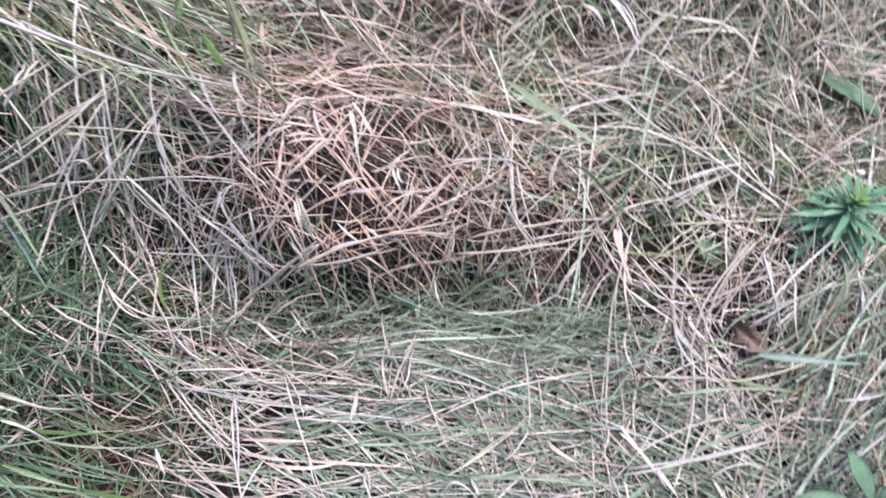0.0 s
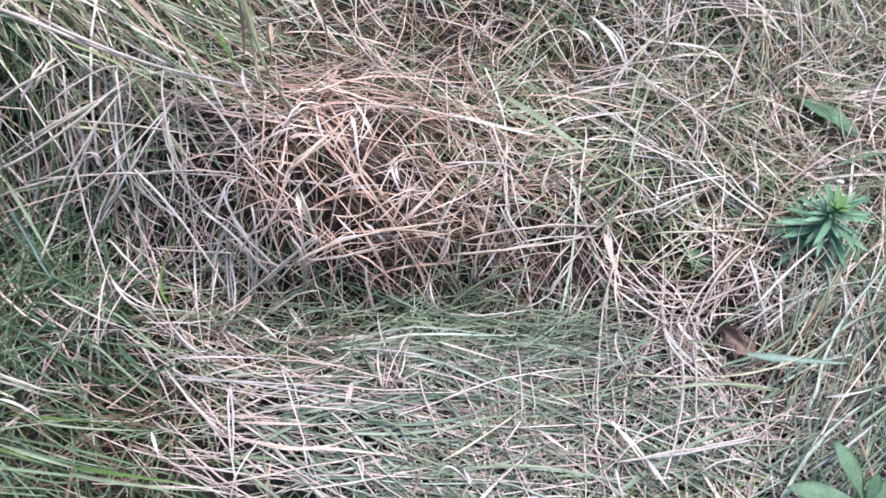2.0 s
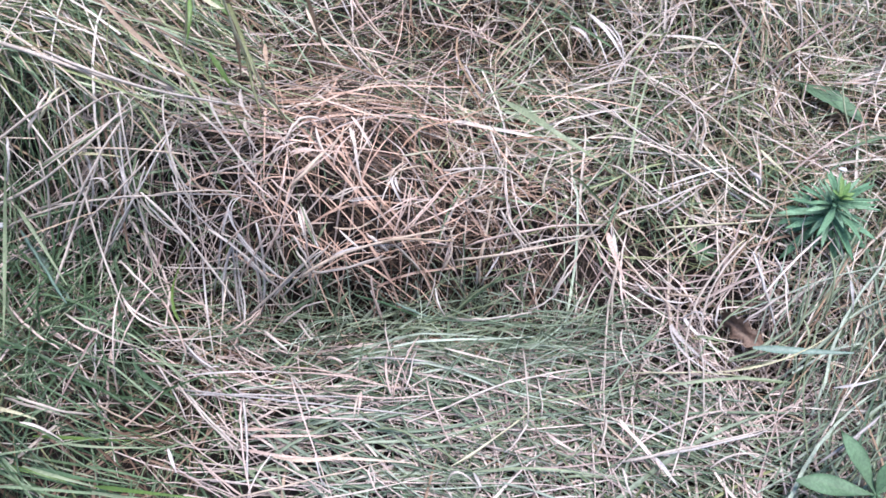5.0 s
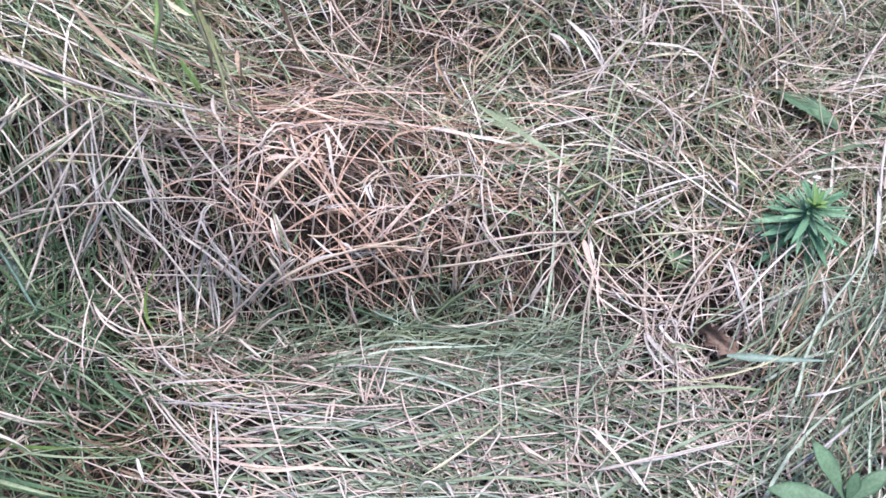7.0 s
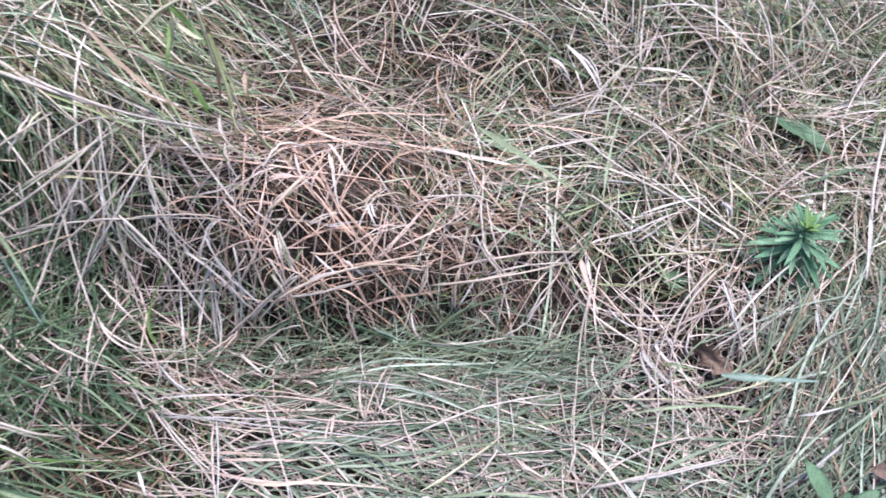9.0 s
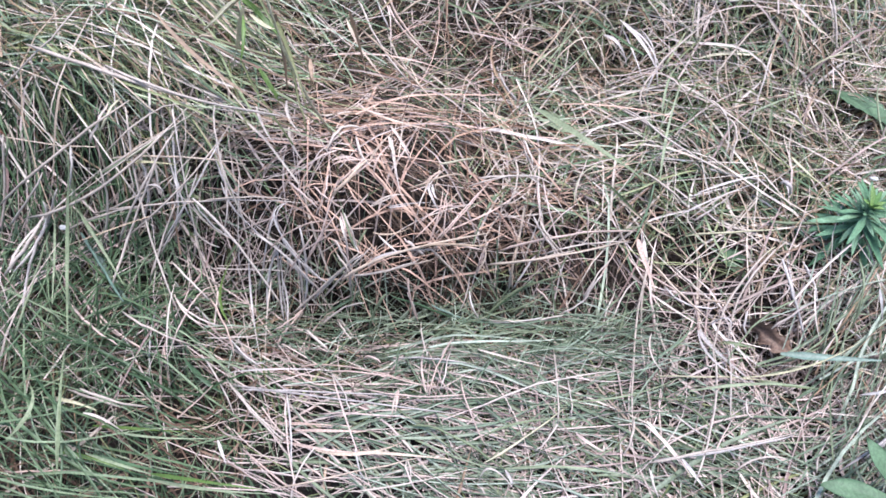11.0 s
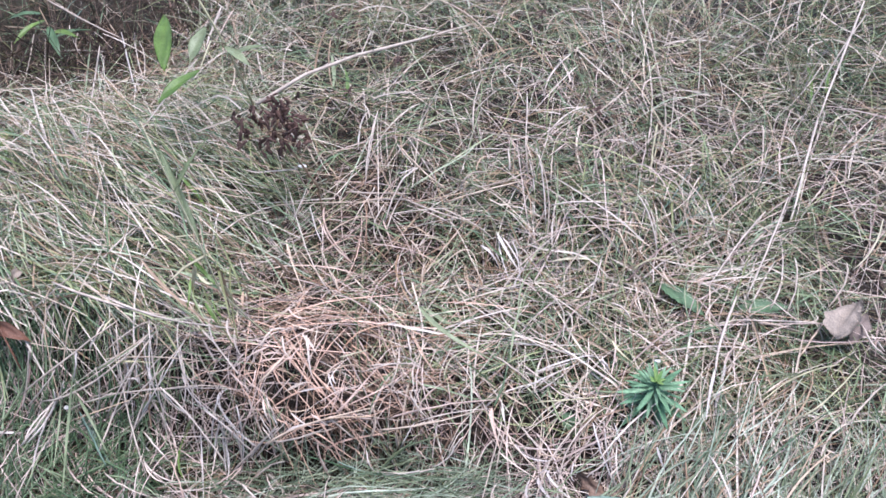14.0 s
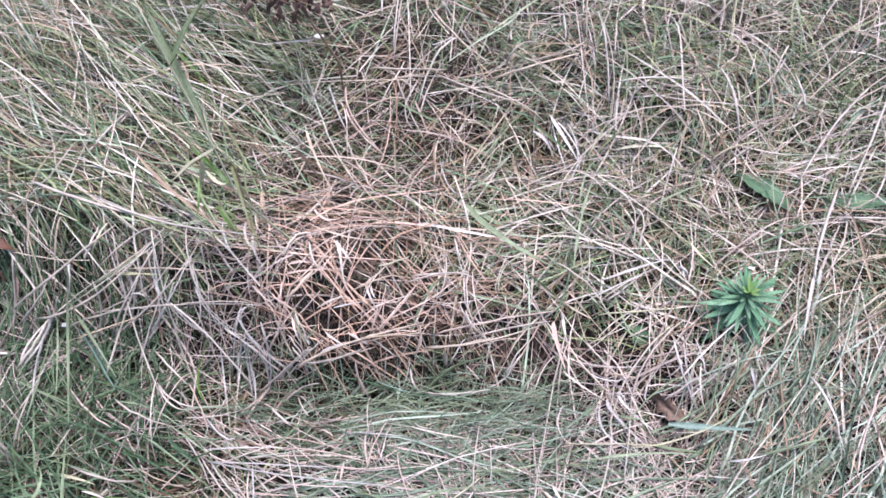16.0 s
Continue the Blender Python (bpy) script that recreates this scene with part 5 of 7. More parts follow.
stalk((-0.014, -0.148, 0.015), (0.049, -0.093, -0.023), (0.090, -0.082, -0.010), 2.3, 'greygreen')
blade((-0.049, -0.095, -0.025), (-0.014, -0.103, -0.022), (0.028, -0.093, -0.025), 2.8, 'greygreen')
blade((-0.068, -0.106, -0.033), (-0.031, -0.108, -0.019), (0.001, -0.142, 0.016), 3.2, 'greygreen')
blade((0.016, -0.103, -0.033), (0.049, -0.089, -0.022), (0.080, -0.087, -0.013), 2.8, 'greygreen')
stalk((-0.016, -0.045, 0.004), (-0.000, -0.061, -0.010), (0.024, -0.077, -0.022), 1.8, 'greygreen')
stalk((0.016, -0.073, -0.027), (0.036, -0.073, -0.002), (0.058, -0.062, 0.007), 2.3, 'greygreen')

blade((-0.371, 0.055, 0.255), (-0.306, 0.013, 0.228), (-0.209, -0.034, 0.212), 7.1, 'brown')
blade((-0.230, 0.007, 0.199), (-0.219, -0.019, 0.202), (-0.206, -0.029, 0.193), 5.2, 'pale')
blade((-0.239, 0.245, 0.128), (-0.211, 0.193, 0.129), (-0.150, 0.095, 0.158), 7.3, 'tan')
stalk((-0.457, 0.012, 0.180), (-0.393, 0.047, 0.177), (-0.332, 0.116, 0.140), 2.6, 'greygreen')
stalk((-0.430, -0.077, 0.140), (-0.361, -0.030, 0.167), (-0.339, 0.025, 0.164), 3.3, 'greygreen')
stalk((-0.409, -0.057, 0.155), (-0.344, -0.041, 0.149), (-0.277, -0.031, 0.138), 2.8, 'tan')
stalk((-0.374, -0.094, 0.060), (-0.323, -0.062, 0.131), (-0.312, 0.018, 0.145), 2.4, 'bleached')
stalk((-0.377, 0.033, 0.160), (-0.355, -0.035, 0.141), (-0.345, -0.063, 0.115), 3.3, 'bleached')
stalk((-0.448, -0.087, 0.089), (-0.391, -0.075, 0.116), (-0.351, -0.045, 0.129), 2.5, 'pale')
stalk((-0.304, -0.046, 0.121), (-0.278, -0.072, 0.095), (-0.237, -0.086, 0.068), 2.4, 'bleached')
blade((-0.194, 0.002, 0.122), (-0.178, 0.006, 0.126), (-0.166, 0.010, 0.119), 6.2, 'rosy')
stalk((-0.183, -0.027, 0.115), (-0.170, -0.011, 0.122), (-0.151, 0.027, 0.120), 3.5, 'rosy')
blade((-0.141, 0.050, 0.120), (-0.132, 0.029, 0.122), (-0.127, 0.017, 0.111), 6.2, 'pale')
stalk((-0.150, 0.141, 0.097), (-0.142, 0.166, 0.093), (-0.124, 0.170, 0.085), 3.2, 'rosy')
stalk((-0.522, 0.119, 0.168), (-0.481, 0.150, 0.171), (-0.489, 0.178, 0.162), 3.5, 'pale')
stalk((-0.316, 0.057, 0.134), (-0.273, 0.045, 0.131), (-0.249, 0.068, 0.119), 2.5, 'tan')
stalk((-0.232, -0.035, 0.121), (-0.212, -0.048, 0.120), (-0.196, -0.056, 0.109), 3.1, 'rosy')
stalk((-0.207, 0.338, 0.086), (-0.184, 0.303, 0.077), (-0.137, 0.273, 0.054), 4.2, 'rosy')
stalk((-0.309, 0.305, 0.098), (-0.262, 0.251, 0.099), (-0.231, 0.239, 0.081), 3.1, 'pale')
stalk((-0.100, 0.378, 0.072), (-0.084, 0.348, 0.063), (-0.069, 0.323, 0.050), 4.3, 'rosy')
stalk((-0.135, 0.100, 0.112), (-0.108, 0.097, 0.112), (-0.085, 0.114, 0.095), 2.5, 'rosy')
blade((0.356, 0.336, 0.052), (0.385, 0.328, 0.042), (0.418, 0.290, 0.010), 8.9, 'greygreen')
blade((0.128, 0.390, 0.050), (0.158, 0.374, 0.039), (0.173, 0.315, 0.042), 17.5, 'bleached')
stalk((0.047, 0.393, 0.077), (0.093, 0.384, 0.063), (0.134, 0.390, 0.048), 4.4, 'yellowish')
stalk((0.252, 0.403, 0.083), (0.197, 0.339, 0.056), (0.159, 0.255, 0.033), 3.2, 'rosy')
blade((0.011, 0.191, 0.044), (0.070, 0.151, 0.050), (0.118, 0.113, 0.056), 12.0, 'greygreen')
stalk((0.118, 0.121, 0.054), (0.142, 0.097, 0.056), (0.158, 0.093, 0.042), 3.5, 'greygreen')
blade((0.023, 0.203, 0.041), (0.059, 0.185, 0.043), (0.095, 0.147, 0.048), 8.1, 'greygreen')
stalk((0.029, 0.242, 0.041), (0.041, 0.305, 0.057), (0.056, 0.384, 0.072), 3.1, 'greygreen')
stalk((0.100, 0.249, 0.031), (0.180, 0.175, 0.050), (0.266, 0.150, 0.019), 3.3, 'pale')
blade((0.207, 0.290, 0.043), (0.197, 0.232, 0.046), (0.178, 0.214, 0.039), 8.5, 'greygreen')
stalk((0.298, 0.121, 0.010), (0.310, 0.104, 0.017), (0.330, 0.094, 0.014), 3.8, 'bleached')
stalk((0.223, 0.065, 0.016), (0.250, 0.088, 0.021), (0.278, 0.125, 0.013), 3.7, 'pale')
stalk((0.523, 0.545, 0.028), (0.524, 0.495, 0.028), (0.522, 0.466, 0.014), 4.7, 'pale')
stalk((0.593, 0.427, 0.006), (0.541, 0.309, 0.031), (0.514, 0.235, 0.020), 4.2, 'pale')
blade((0.412, 0.344, 0.032), (0.440, 0.333, 0.024), (0.466, 0.337, 0.014), 13.8, 'brown')
stalk((-0.042, 0.267, 0.051), (-0.020, 0.214, 0.058), (-0.003, 0.206, 0.048), 4.3, 'bleached')
stalk((0.510, 0.112, 0.017), (0.493, 0.079, 0.025), (0.492, 0.053, 0.019), 5.0, 'bleached')
stalk((0.032, 0.070, 0.058), (0.039, 0.005, 0.065), (0.063, -0.022, 0.037), 2.4, 'rosy')
stalk((0.270, 0.268, 0.044), (0.310, 0.296, 0.052), (0.345, 0.322, 0.049), 3.2, 'pale')
stalk((0.236, 0.411, 0.085), (0.231, 0.372, 0.074), (0.223, 0.354, 0.061), 3.3, 'pale')
stalk((0.406, 0.281, 0.010), (0.402, 0.221, 0.009), (0.390, 0.180, 0.007), 3.2, 'pale')
stalk((0.169, 0.285, 0.036), (0.237, 0.243, 0.048), (0.281, 0.237, 0.033), 3.0, 'rosy')
stalk((0.281, 0.220, 0.028), (0.273, 0.183, 0.028), (0.269, 0.157, 0.019), 3.0, 'pale')
stalk((0.302, 0.079, 0.013), (0.354, 0.071, 0.028), (0.402, 0.089, 0.026), 4.7, 'greygreen')
stalk((0.214, 0.045, 0.010), (0.275, 0.054, 0.018), (0.326, 0.066, 0.018), 3.2, 'yellowish')
stalk((0.162, 0.095, 0.041), (0.170, 0.143, 0.052), (0.199, 0.284, 0.041), 3.2, 'greygreen')
stalk((0.076, 0.033, 0.063), (0.082, 0.071, 0.068), (0.109, 0.103, 0.058), 2.5, 'yellowish')
blade((-0.460, -0.098, 0.056), (-0.435, -0.128, 0.032), (-0.384, -0.166, 0.029), 8.9, 'bluegreen')
stalk((-0.450, -0.101, 0.048), (-0.422, -0.130, 0.031), (-0.348, -0.189, 0.030), 4.5, 'green')
stalk((-0.232, -0.088, 0.060), (-0.214, -0.099, 0.042), (-0.196, -0.104, 0.025), 3.7, 'pale')
stalk((-0.197, -0.187, -0.006), (-0.158, -0.180, -0.004), (-0.070, -0.198, 0.027), 2.6, 'rosy')
blade((-0.194, -0.260, 0.019), (-0.164, -0.262, 0.035), (-0.135, -0.259, 0.035), 4.6, 'rosy')
blade((-0.182, -0.279, 0.026), (-0.141, -0.285, 0.040), (-0.108, -0.281, 0.035), 4.6, 'rosy')
blade((-0.108, -0.281, 0.035), (-0.070, -0.277, 0.036), (-0.019, -0.269, 0.021), 4.6, 'tan')
stalk((-0.200, -0.222, 0.009), (-0.176, -0.270, 0.032), (-0.163, -0.309, 0.030), 2.5, 'bleached')
stalk((-0.260, -0.224, -0.001), (-0.219, -0.255, 0.016), (-0.183, -0.277, 0.025), 2.6, 'pale')
blade((-0.082, -0.210, 0.029), (-0.079, -0.226, 0.040), (-0.079, -0.237, 0.035), 4.6, 'rosy')
blade((-0.316, -0.208, 0.018), (-0.293, -0.222, -0.000), (-0.264, -0.231, -0.008), 8.6, 'green')
blade((-0.380, -0.292, 0.017), (-0.339, -0.287, 0.013), (-0.299, -0.277, -0.006), 7.5, 'bright')
blade((-0.372, -0.317, 0.008), (-0.327, -0.320, 0.004), (-0.284, -0.320, -0.000), 6.3, 'green')
stalk((-0.120, -0.100, 0.026), (-0.135, -0.110, -0.007), (-0.143, -0.117, -0.044), 4.3, 'greygreen')
stalk((-0.070, -0.088, -0.005), (-0.033, -0.087, -0.027), (0.015, -0.079, -0.038), 3.3, 'bluegreen')
stalk((-0.052, -0.098, -0.042), (-0.012, -0.133, -0.014), (0.023, -0.130, -0.027), 2.8, 'greygreen')
stalk((-0.114, -0.099, 0.019), (-0.054, -0.090, -0.022), (0.021, -0.106, -0.047), 3.3, 'green')
stalk((-0.074, -0.127, -0.032), (-0.051, -0.177, 0.029), (-0.030, -0.210, 0.028), 1.8, 'rosy')
stalk((-0.022, -0.188, 0.024), (-0.005, -0.226, 0.028), (0.013, -0.249, 0.017), 2.1, 'rosy')
blade((-0.285, -0.081, 0.067), (-0.301, -0.088, 0.046), (-0.313, -0.095, 0.023), 7.7, 'greygreen')
stalk((-0.099, -0.168, 0.006), (-0.057, -0.169, 0.025), (-0.015, -0.164, 0.014), 2.9, 'bleached')
stalk((-0.134, -0.164, -0.011), (-0.123, -0.166, 0.001), (-0.112, -0.172, 0.003), 3.8, 'rosy')
stalk((-0.121, -0.212, 0.021), (-0.064, -0.219, 0.039), (-0.012, -0.202, 0.025), 2.5, 'rosy')
stalk((-0.155, -0.247, 0.028), (-0.109, -0.246, 0.042), (-0.061, -0.239, 0.033), 2.5, 'rosy')
stalk((-0.059, -0.246, 0.032), (-0.023, -0.248, 0.030), (0.039, -0.271, 0.017), 3.5, 'greygreen')
stalk((-0.302, -0.182, 0.021), (-0.267, -0.172, 0.015), (-0.244, -0.151, -0.009), 2.4, 'pale')
stalk((-0.305, -0.206, 0.016), (-0.258, -0.207, 0.014), (-0.193, -0.234, 0.014), 2.4, 'greygreen')
stalk((-0.339, -0.200, 0.028), (-0.331, -0.220, 0.020), (-0.330, -0.237, -0.006), 2.6, 'rosy')
stalk((-0.449, -0.159, 0.024), (-0.388, -0.198, 0.037), (-0.343, -0.212, 0.025), 3.0, 'rosy')
stalk((-0.349, -0.247, 0.011), (-0.321, -0.253, -0.015), (-0.288, -0.253, -0.034), 2.5, 'tan')
stalk((-0.161, -0.296, 0.031), (-0.142, -0.305, 0.038), (-0.131, -0.310, 0.032), 2.6, 'rosy')
stalk((-0.109, -0.276, 0.035), (-0.102, -0.293, 0.038), (-0.094, -0.304, 0.029), 2.1, 'bleached')
stalk((-0.060, -0.277, 0.028), (-0.054, -0.288, 0.031), (-0.053, -0.297, 0.023), 2.1, 'pale')
stalk((-0.278, -0.175, 0.013), (-0.246, -0.196, 0.012), (-0.235, -0.190, 0.003), 2.6, 'bleached')
stalk((-0.199, -0.162, -0.015), (-0.206, -0.125, -0.034), (-0.183, -0.111, -0.010), 2.6, 'rosy')
blade((0.232, -0.069, -0.010), (0.241, -0.092, -0.005), (0.284, -0.130, -0.006), 7.4, 'bleached')
stalk((0.298, -0.074, -0.019), (0.311, -0.060, -0.009), (0.295, -0.053, -0.009), 2.9, 'pale')
stalk((0.305, -0.036, 0.006), (0.320, -0.024, 0.022), (0.316, -0.014, 0.018), 2.2, 'pale')
stalk((0.323, 0.019, 0.022), (0.333, -0.044, 0.008), (0.351, -0.075, -0.017), 3.4, 'bleached')
stalk((0.396, -0.123, -0.001), (0.428, -0.121, 0.016), (0.461, -0.107, 0.018), 3.9, 'pale')
stalk((0.173, -0.239, 0.020), (0.251, -0.212, 0.015), (0.314, -0.183, 0.001), 3.4, 'bleached')
stalk((0.021, -0.261, 0.017), (0.051, -0.234, 0.020), (0.089, -0.192, 0.006), 2.5, 'yellowish')
stalk((0.175, -0.138, -0.007), (0.228, -0.136, 0.007), (0.311, -0.119, -0.014), 2.3, 'yellowish')
blade((0.285, -0.123, -0.009), (0.320, -0.126, -0.006), (0.357, -0.122, -0.011), 6.4, 'greygreen')
stalk((0.329, -0.099, -0.021), (0.366, -0.086, -0.009), (0.397, -0.069, 0.002), 3.4, 'yellowish')
stalk((0.194, -0.185, 0.013), (0.206, -0.198, 0.020), (0.230, -0.207, 0.012), 2.2, 'pale')
blade((0.167, -0.197, 0.014), (0.176, -0.214, 0.023), (0.199, -0.238, 0.017), 5.2, 'pale')
blade((0.199, -0.231, 0.017), (0.208, -0.246, 0.022), (0.220, -0.255, 0.013), 5.7, 'bleached')
stalk((0.373, -0.201, 0.010), (0.394, -0.182, 0.018), (0.423, -0.157, 0.013), 3.7, 'bleached')
blade((0.423, -0.157, 0.013), (0.441, -0.133, 0.021), (0.456, -0.118, 0.018), 6.8, 'greygreen')
stalk((-0.004, -0.078, -0.035), (0.054, -0.078, -0.026), (0.100, -0.069, -0.017), 2.9, 'greygreen')
stalk((0.002, -0.119, -0.036), (0.038, -0.147, -0.006), (0.076, -0.140, -0.025), 3.5, 'bleached')
stalk((0.354, -0.044, 0.007), (0.359, -0.066, -0.005), (0.369, -0.084, -0.013), 3.4, 'tan')
stalk((0.101, -0.055, -0.002), (0.120, -0.021, 0.015), (0.137, 0.023, 0.010), 2.4, 'rosy')
stalk((0.219, -0.077, -0.012), (0.193, -0.105, -0.010), (0.171, -0.107, -0.024), 3.2, 'greygreen')
stalk((0.019, -0.051, -0.006), (0.033, -0.033, 0.022), (0.039, -0.026, 0.028), 3.1, 'bleached')
stalk((0.077, -0.016, 0.043), (0.071, -0.034, 0.033), (0.057, -0.048, 0.009), 2.4, 'greygreen')
stalk((0.126, -0.098, -0.041), (0.127, -0.067, -0.017), (0.137, -0.035, -0.009), 2.5, 'pale')
stalk((0.366, -0.047, 0.006), (0.391, -0.064, 0.009), (0.410, -0.086, 0.002), 3.1, 'bleached')
stalk((0.434, -0.033, 0.016), (0.424, -0.063, 0.015), (0.417, -0.082, 0.005), 4.0, 'bleached')
stalk((0.251, -0.232, 0.009), (0.281, -0.214, 0.011), (0.312, -0.215, 0.004), 2.7, 'pale')
stalk((0.328, -0.221, 0.006), (0.334, -0.199, 0.010), (0.357, -0.169, 0.001), 2.4, 'pale')
stalk((0.229, -0.229, 0.012), (0.236, -0.208, 0.018), (0.256, -0.174, 0.007), 1.9, 'rosy')
stalk((0.227, -0.037, -0.002), (0.250, -0.041, 0.007), (0.268, -0.041, 0.001), 3.3, 'tan')
blade((0.033, -0.268, 0.017), (0.040, -0.280, 0.024), (0.042, -0.283, 0.018), 4.6, 'bleached')
stalk((0.148, -0.216, 0.017), (0.126, -0.240, 0.026), (0.106, -0.248, 0.020), 2.1, 'greygreen')
stalk((0.196, -0.162, 0.007), (0.222, -0.191, 0.019), (0.244, -0.219, 0.010), 2.3, 'greygreen')
stalk((0.380, -0.121, -0.007), (0.391, -0.101, 0.001), (0.399, -0.086, -0.001), 3.4, 'greygreen')
stalk((0.414, 1.219, 0.080), (0.427, 0.863, 0.093), (0.400, 0.617, 0.071), 4.9, 'pale')
stalk((0.364, 0.501, 0.096), (0.404, 0.445, 0.085), (0.417, 0.381, 0.046), 3.9, 'pale')
stalk((0.170, 0.524, 0.126), (0.186, 0.442, 0.109), (0.186, 0.393, 0.069), 3.8, 'pale')
stalk((-0.185, 0.538, 0.119), (-0.198, 0.622, 0.130), (-0.192, 0.670, 0.127), 5.0, 'bleached')
stalk((0.604, 0.275, 0.022), (0.635, 0.355, 0.040), (0.657, 0.494, 0.021), 3.9, 'pale')
stalk((-0.795, 0.239, 0.172), (-0.691, 0.233, 0.186), (-0.574, 0.215, 0.199), 4.1, 'greygreen')
stalk((-0.665, 0.055, 0.174), (-0.586, 0.034, 0.181), (-0.475, 0.003, 0.192), 3.6, 'pale')
stalk((-0.670, 0.098, 0.182), (-0.643, 0.051, 0.181), (-0.608, 0.028, 0.171), 5.6, 'bleached')
stalk((-0.101, 0.407, 0.088), (-0.113, 0.357, 0.073), (-0.099, 0.332, 0.054), 3.8, 'pale')
stalk((-0.081, 0.554, 0.142), (-0.050, 0.512, 0.133), (0.001, 0.461, 0.093), 4.6, 'pale')
stalk((-0.057, 0.833, 0.120), (-0.004, 0.656, 0.146), (0.033, 0.557, 0.119), 4.3, 'pale')
stalk((0.069, 0.877, 0.128), (0.115, 0.792, 0.136), (0.144, 0.741, 0.113), 4.6, 'pale')
stalk((0.125, 0.680, 0.109), (0.128, 0.562, 0.121), (0.129, 0.494, 0.118), 3.4, 'greygreen')
stalk((0.270, 0.435, 0.095), (0.331, 0.440, 0.103), (0.394, 0.433, 0.080), 5.7, 'yellowish')
stalk((0.498, 1.145, 0.026), (0.508, 1.109, 0.030), (0.523, 1.105, 0.025), 7.5, 'rosy')
blade((0.846, 1.159, 0.014), (0.831, 1.038, 0.021), (0.812, 0.955, 0.009), 14.9, 'bright')
stalk((0.505, 0.655, 0.035), (0.467, 0.545, 0.061), (0.428, 0.464, 0.070), 6.3, 'bluegreen')
stalk((0.552, 0.653, 0.025), (0.504, 0.553, 0.044), (0.475, 0.459, 0.036), 6.4, 'bluegreen')
stalk((0.572, 0.613, 0.014), (0.539, 0.543, 0.026), (0.488, 0.488, 0.040), 5.7, 'bluegreen')
stalk((-0.693, 1.096, 0.114), (-0.588, 0.911, 0.117), (-0.476, 0.754, 0.149), 5.4, 'brown')
stalk((-0.341, 0.756, 0.153), (-0.359, 0.851, 0.171), (-0.376, 0.978, 0.164), 7.4, 'brown')
blade((-0.328, 0.853, 0.157), (-0.294, 0.756, 0.155), (-0.282, 0.696, 0.163), 14.3, 'greygreen')
stalk((-0.419, 0.275, 0.212), (-0.387, 0.230, 0.215), (-0.338, 0.140, 0.214), 5.3, 'brown')
stalk((-0.387, 0.252, 0.183), (-0.337, 0.158, 0.197), (-0.306, 0.129, 0.179), 5.1, 'tan')
stalk((-1.152, 1.229, 0.003), (-0.864, 0.832, 0.120), (-0.747, 0.670, 0.145), 5.7, 'bleached')
stalk((-1.301, 1.257, -0.053), (-0.938, 0.763, 0.126), (-0.806, 0.536, 0.155), 5.6, 'greygreen')
stalk((-0.175, 0.039, 0.125), (-0.161, 0.010, 0.124), (-0.149, 0.008, 0.113), 4.1, 'pale')
stalk((-0.202, 0.014, 0.125), (-0.192, 0.042, 0.132), (-0.170, 0.051, 0.124), 4.2, 'pale')
stalk((0.075, 0.229, 0.033), (0.140, 0.172, 0.050), (0.199, 0.140, 0.040), 3.3, 'pale')
stalk((0.236, 0.142, 0.028), (0.282, 0.142, 0.020), (0.329, 0.152, 0.007), 4.5, 'bleached')
stalk((0.659, 0.243, 0.010), (0.585, 0.247, 0.024), (0.517, 0.266, 0.020), 4.9, 'tan')
stalk((0.469, 0.333, 0.014), (0.516, 0.345, 0.021), (0.572, 0.411, -0.011), 5.8, 'rosy')
blade((-0.223, -0.039, 0.332), (-0.216, -0.063, 0.325), (-0.220, -0.075, 0.308), 4.9, 'bright')
blade((-0.236, 0.038, 0.280), (-0.202, -0.017, 0.280), (-0.179, -0.057, 0.259), 5.7, 'olive')
blade((-0.202, 0.024, 0.241), (-0.195, 0.004, 0.242), (-0.192, -0.003, 0.235), 6.5, 'brown')
blade((-0.228, -0.018, 0.318), (-0.209, -0.032, 0.318), (-0.204, -0.027, 0.313), 5.9, 'yellowish')
stalk((-0.265, 0.105, 0.206), (-0.223, 0.021, 0.227), (-0.193, -0.041, 0.207), 3.3, 'olive')
stalk((-0.317, 0.031, 0.248), (-0.308, 0.031, 0.251), (-0.302, 0.033, 0.244), 3.5, 'tan')
stalk((-1.203, 1.177, -0.051), (-0.817, 0.634, 0.159), (-0.681, 0.399, 0.206), 3.5, 'pale')
stalk((-1.354, 1.286, -0.034), (-1.353, 1.247, -0.067), (-1.306, 1.210, -0.086), 5.2, 'pale')
stalk((-1.049, 1.155, 0.011), (-0.844, 0.873, 0.115), (-0.745, 0.695, 0.147), 4.5, 'pale')
stalk((-1.230, 0.750, 0.056), (-0.900, 0.477, 0.194), (-0.834, 0.457, 0.175), 3.9, 'bleached')
stalk((-0.668, 1.075, 0.160), (-0.650, 0.957, 0.164), (-0.626, 0.844, 0.170), 3.8, 'rosy')
stalk((-0.090, 0.354, 0.060), (-0.077, 0.412, 0.089), (-0.050, 0.473, 0.109), 3.5, 'pale')
stalk((-0.143, 0.401, 0.096), (-0.093, 0.414, 0.095), (-0.050, 0.426, 0.085), 3.5, 'pale')
stalk((-0.344, 0.907, 0.169), (-0.325, 0.818, 0.157), (-0.277, 0.690, 0.165), 5.0, 'brown')
stalk((-0.215, 1.016, 0.135), (-0.170, 1.044, 0.133), (-0.119, 1.090, 0.118), 4.9, 'rosy')
stalk((-0.188, 0.697, 0.127), (-0.133, 0.721, 0.126), (-0.087, 0.750, 0.115), 3.6, 'pale')
blade((-0.233, 0.645, 0.175), (-0.242, 0.697, 0.181), (-0.284, 0.803, 0.153), 14.6, 'bright')
blade((-0.889, 0.394, 0.204), (-0.829, 0.344, 0.216), (-0.773, 0.311, 0.217), 10.8, 'bright')
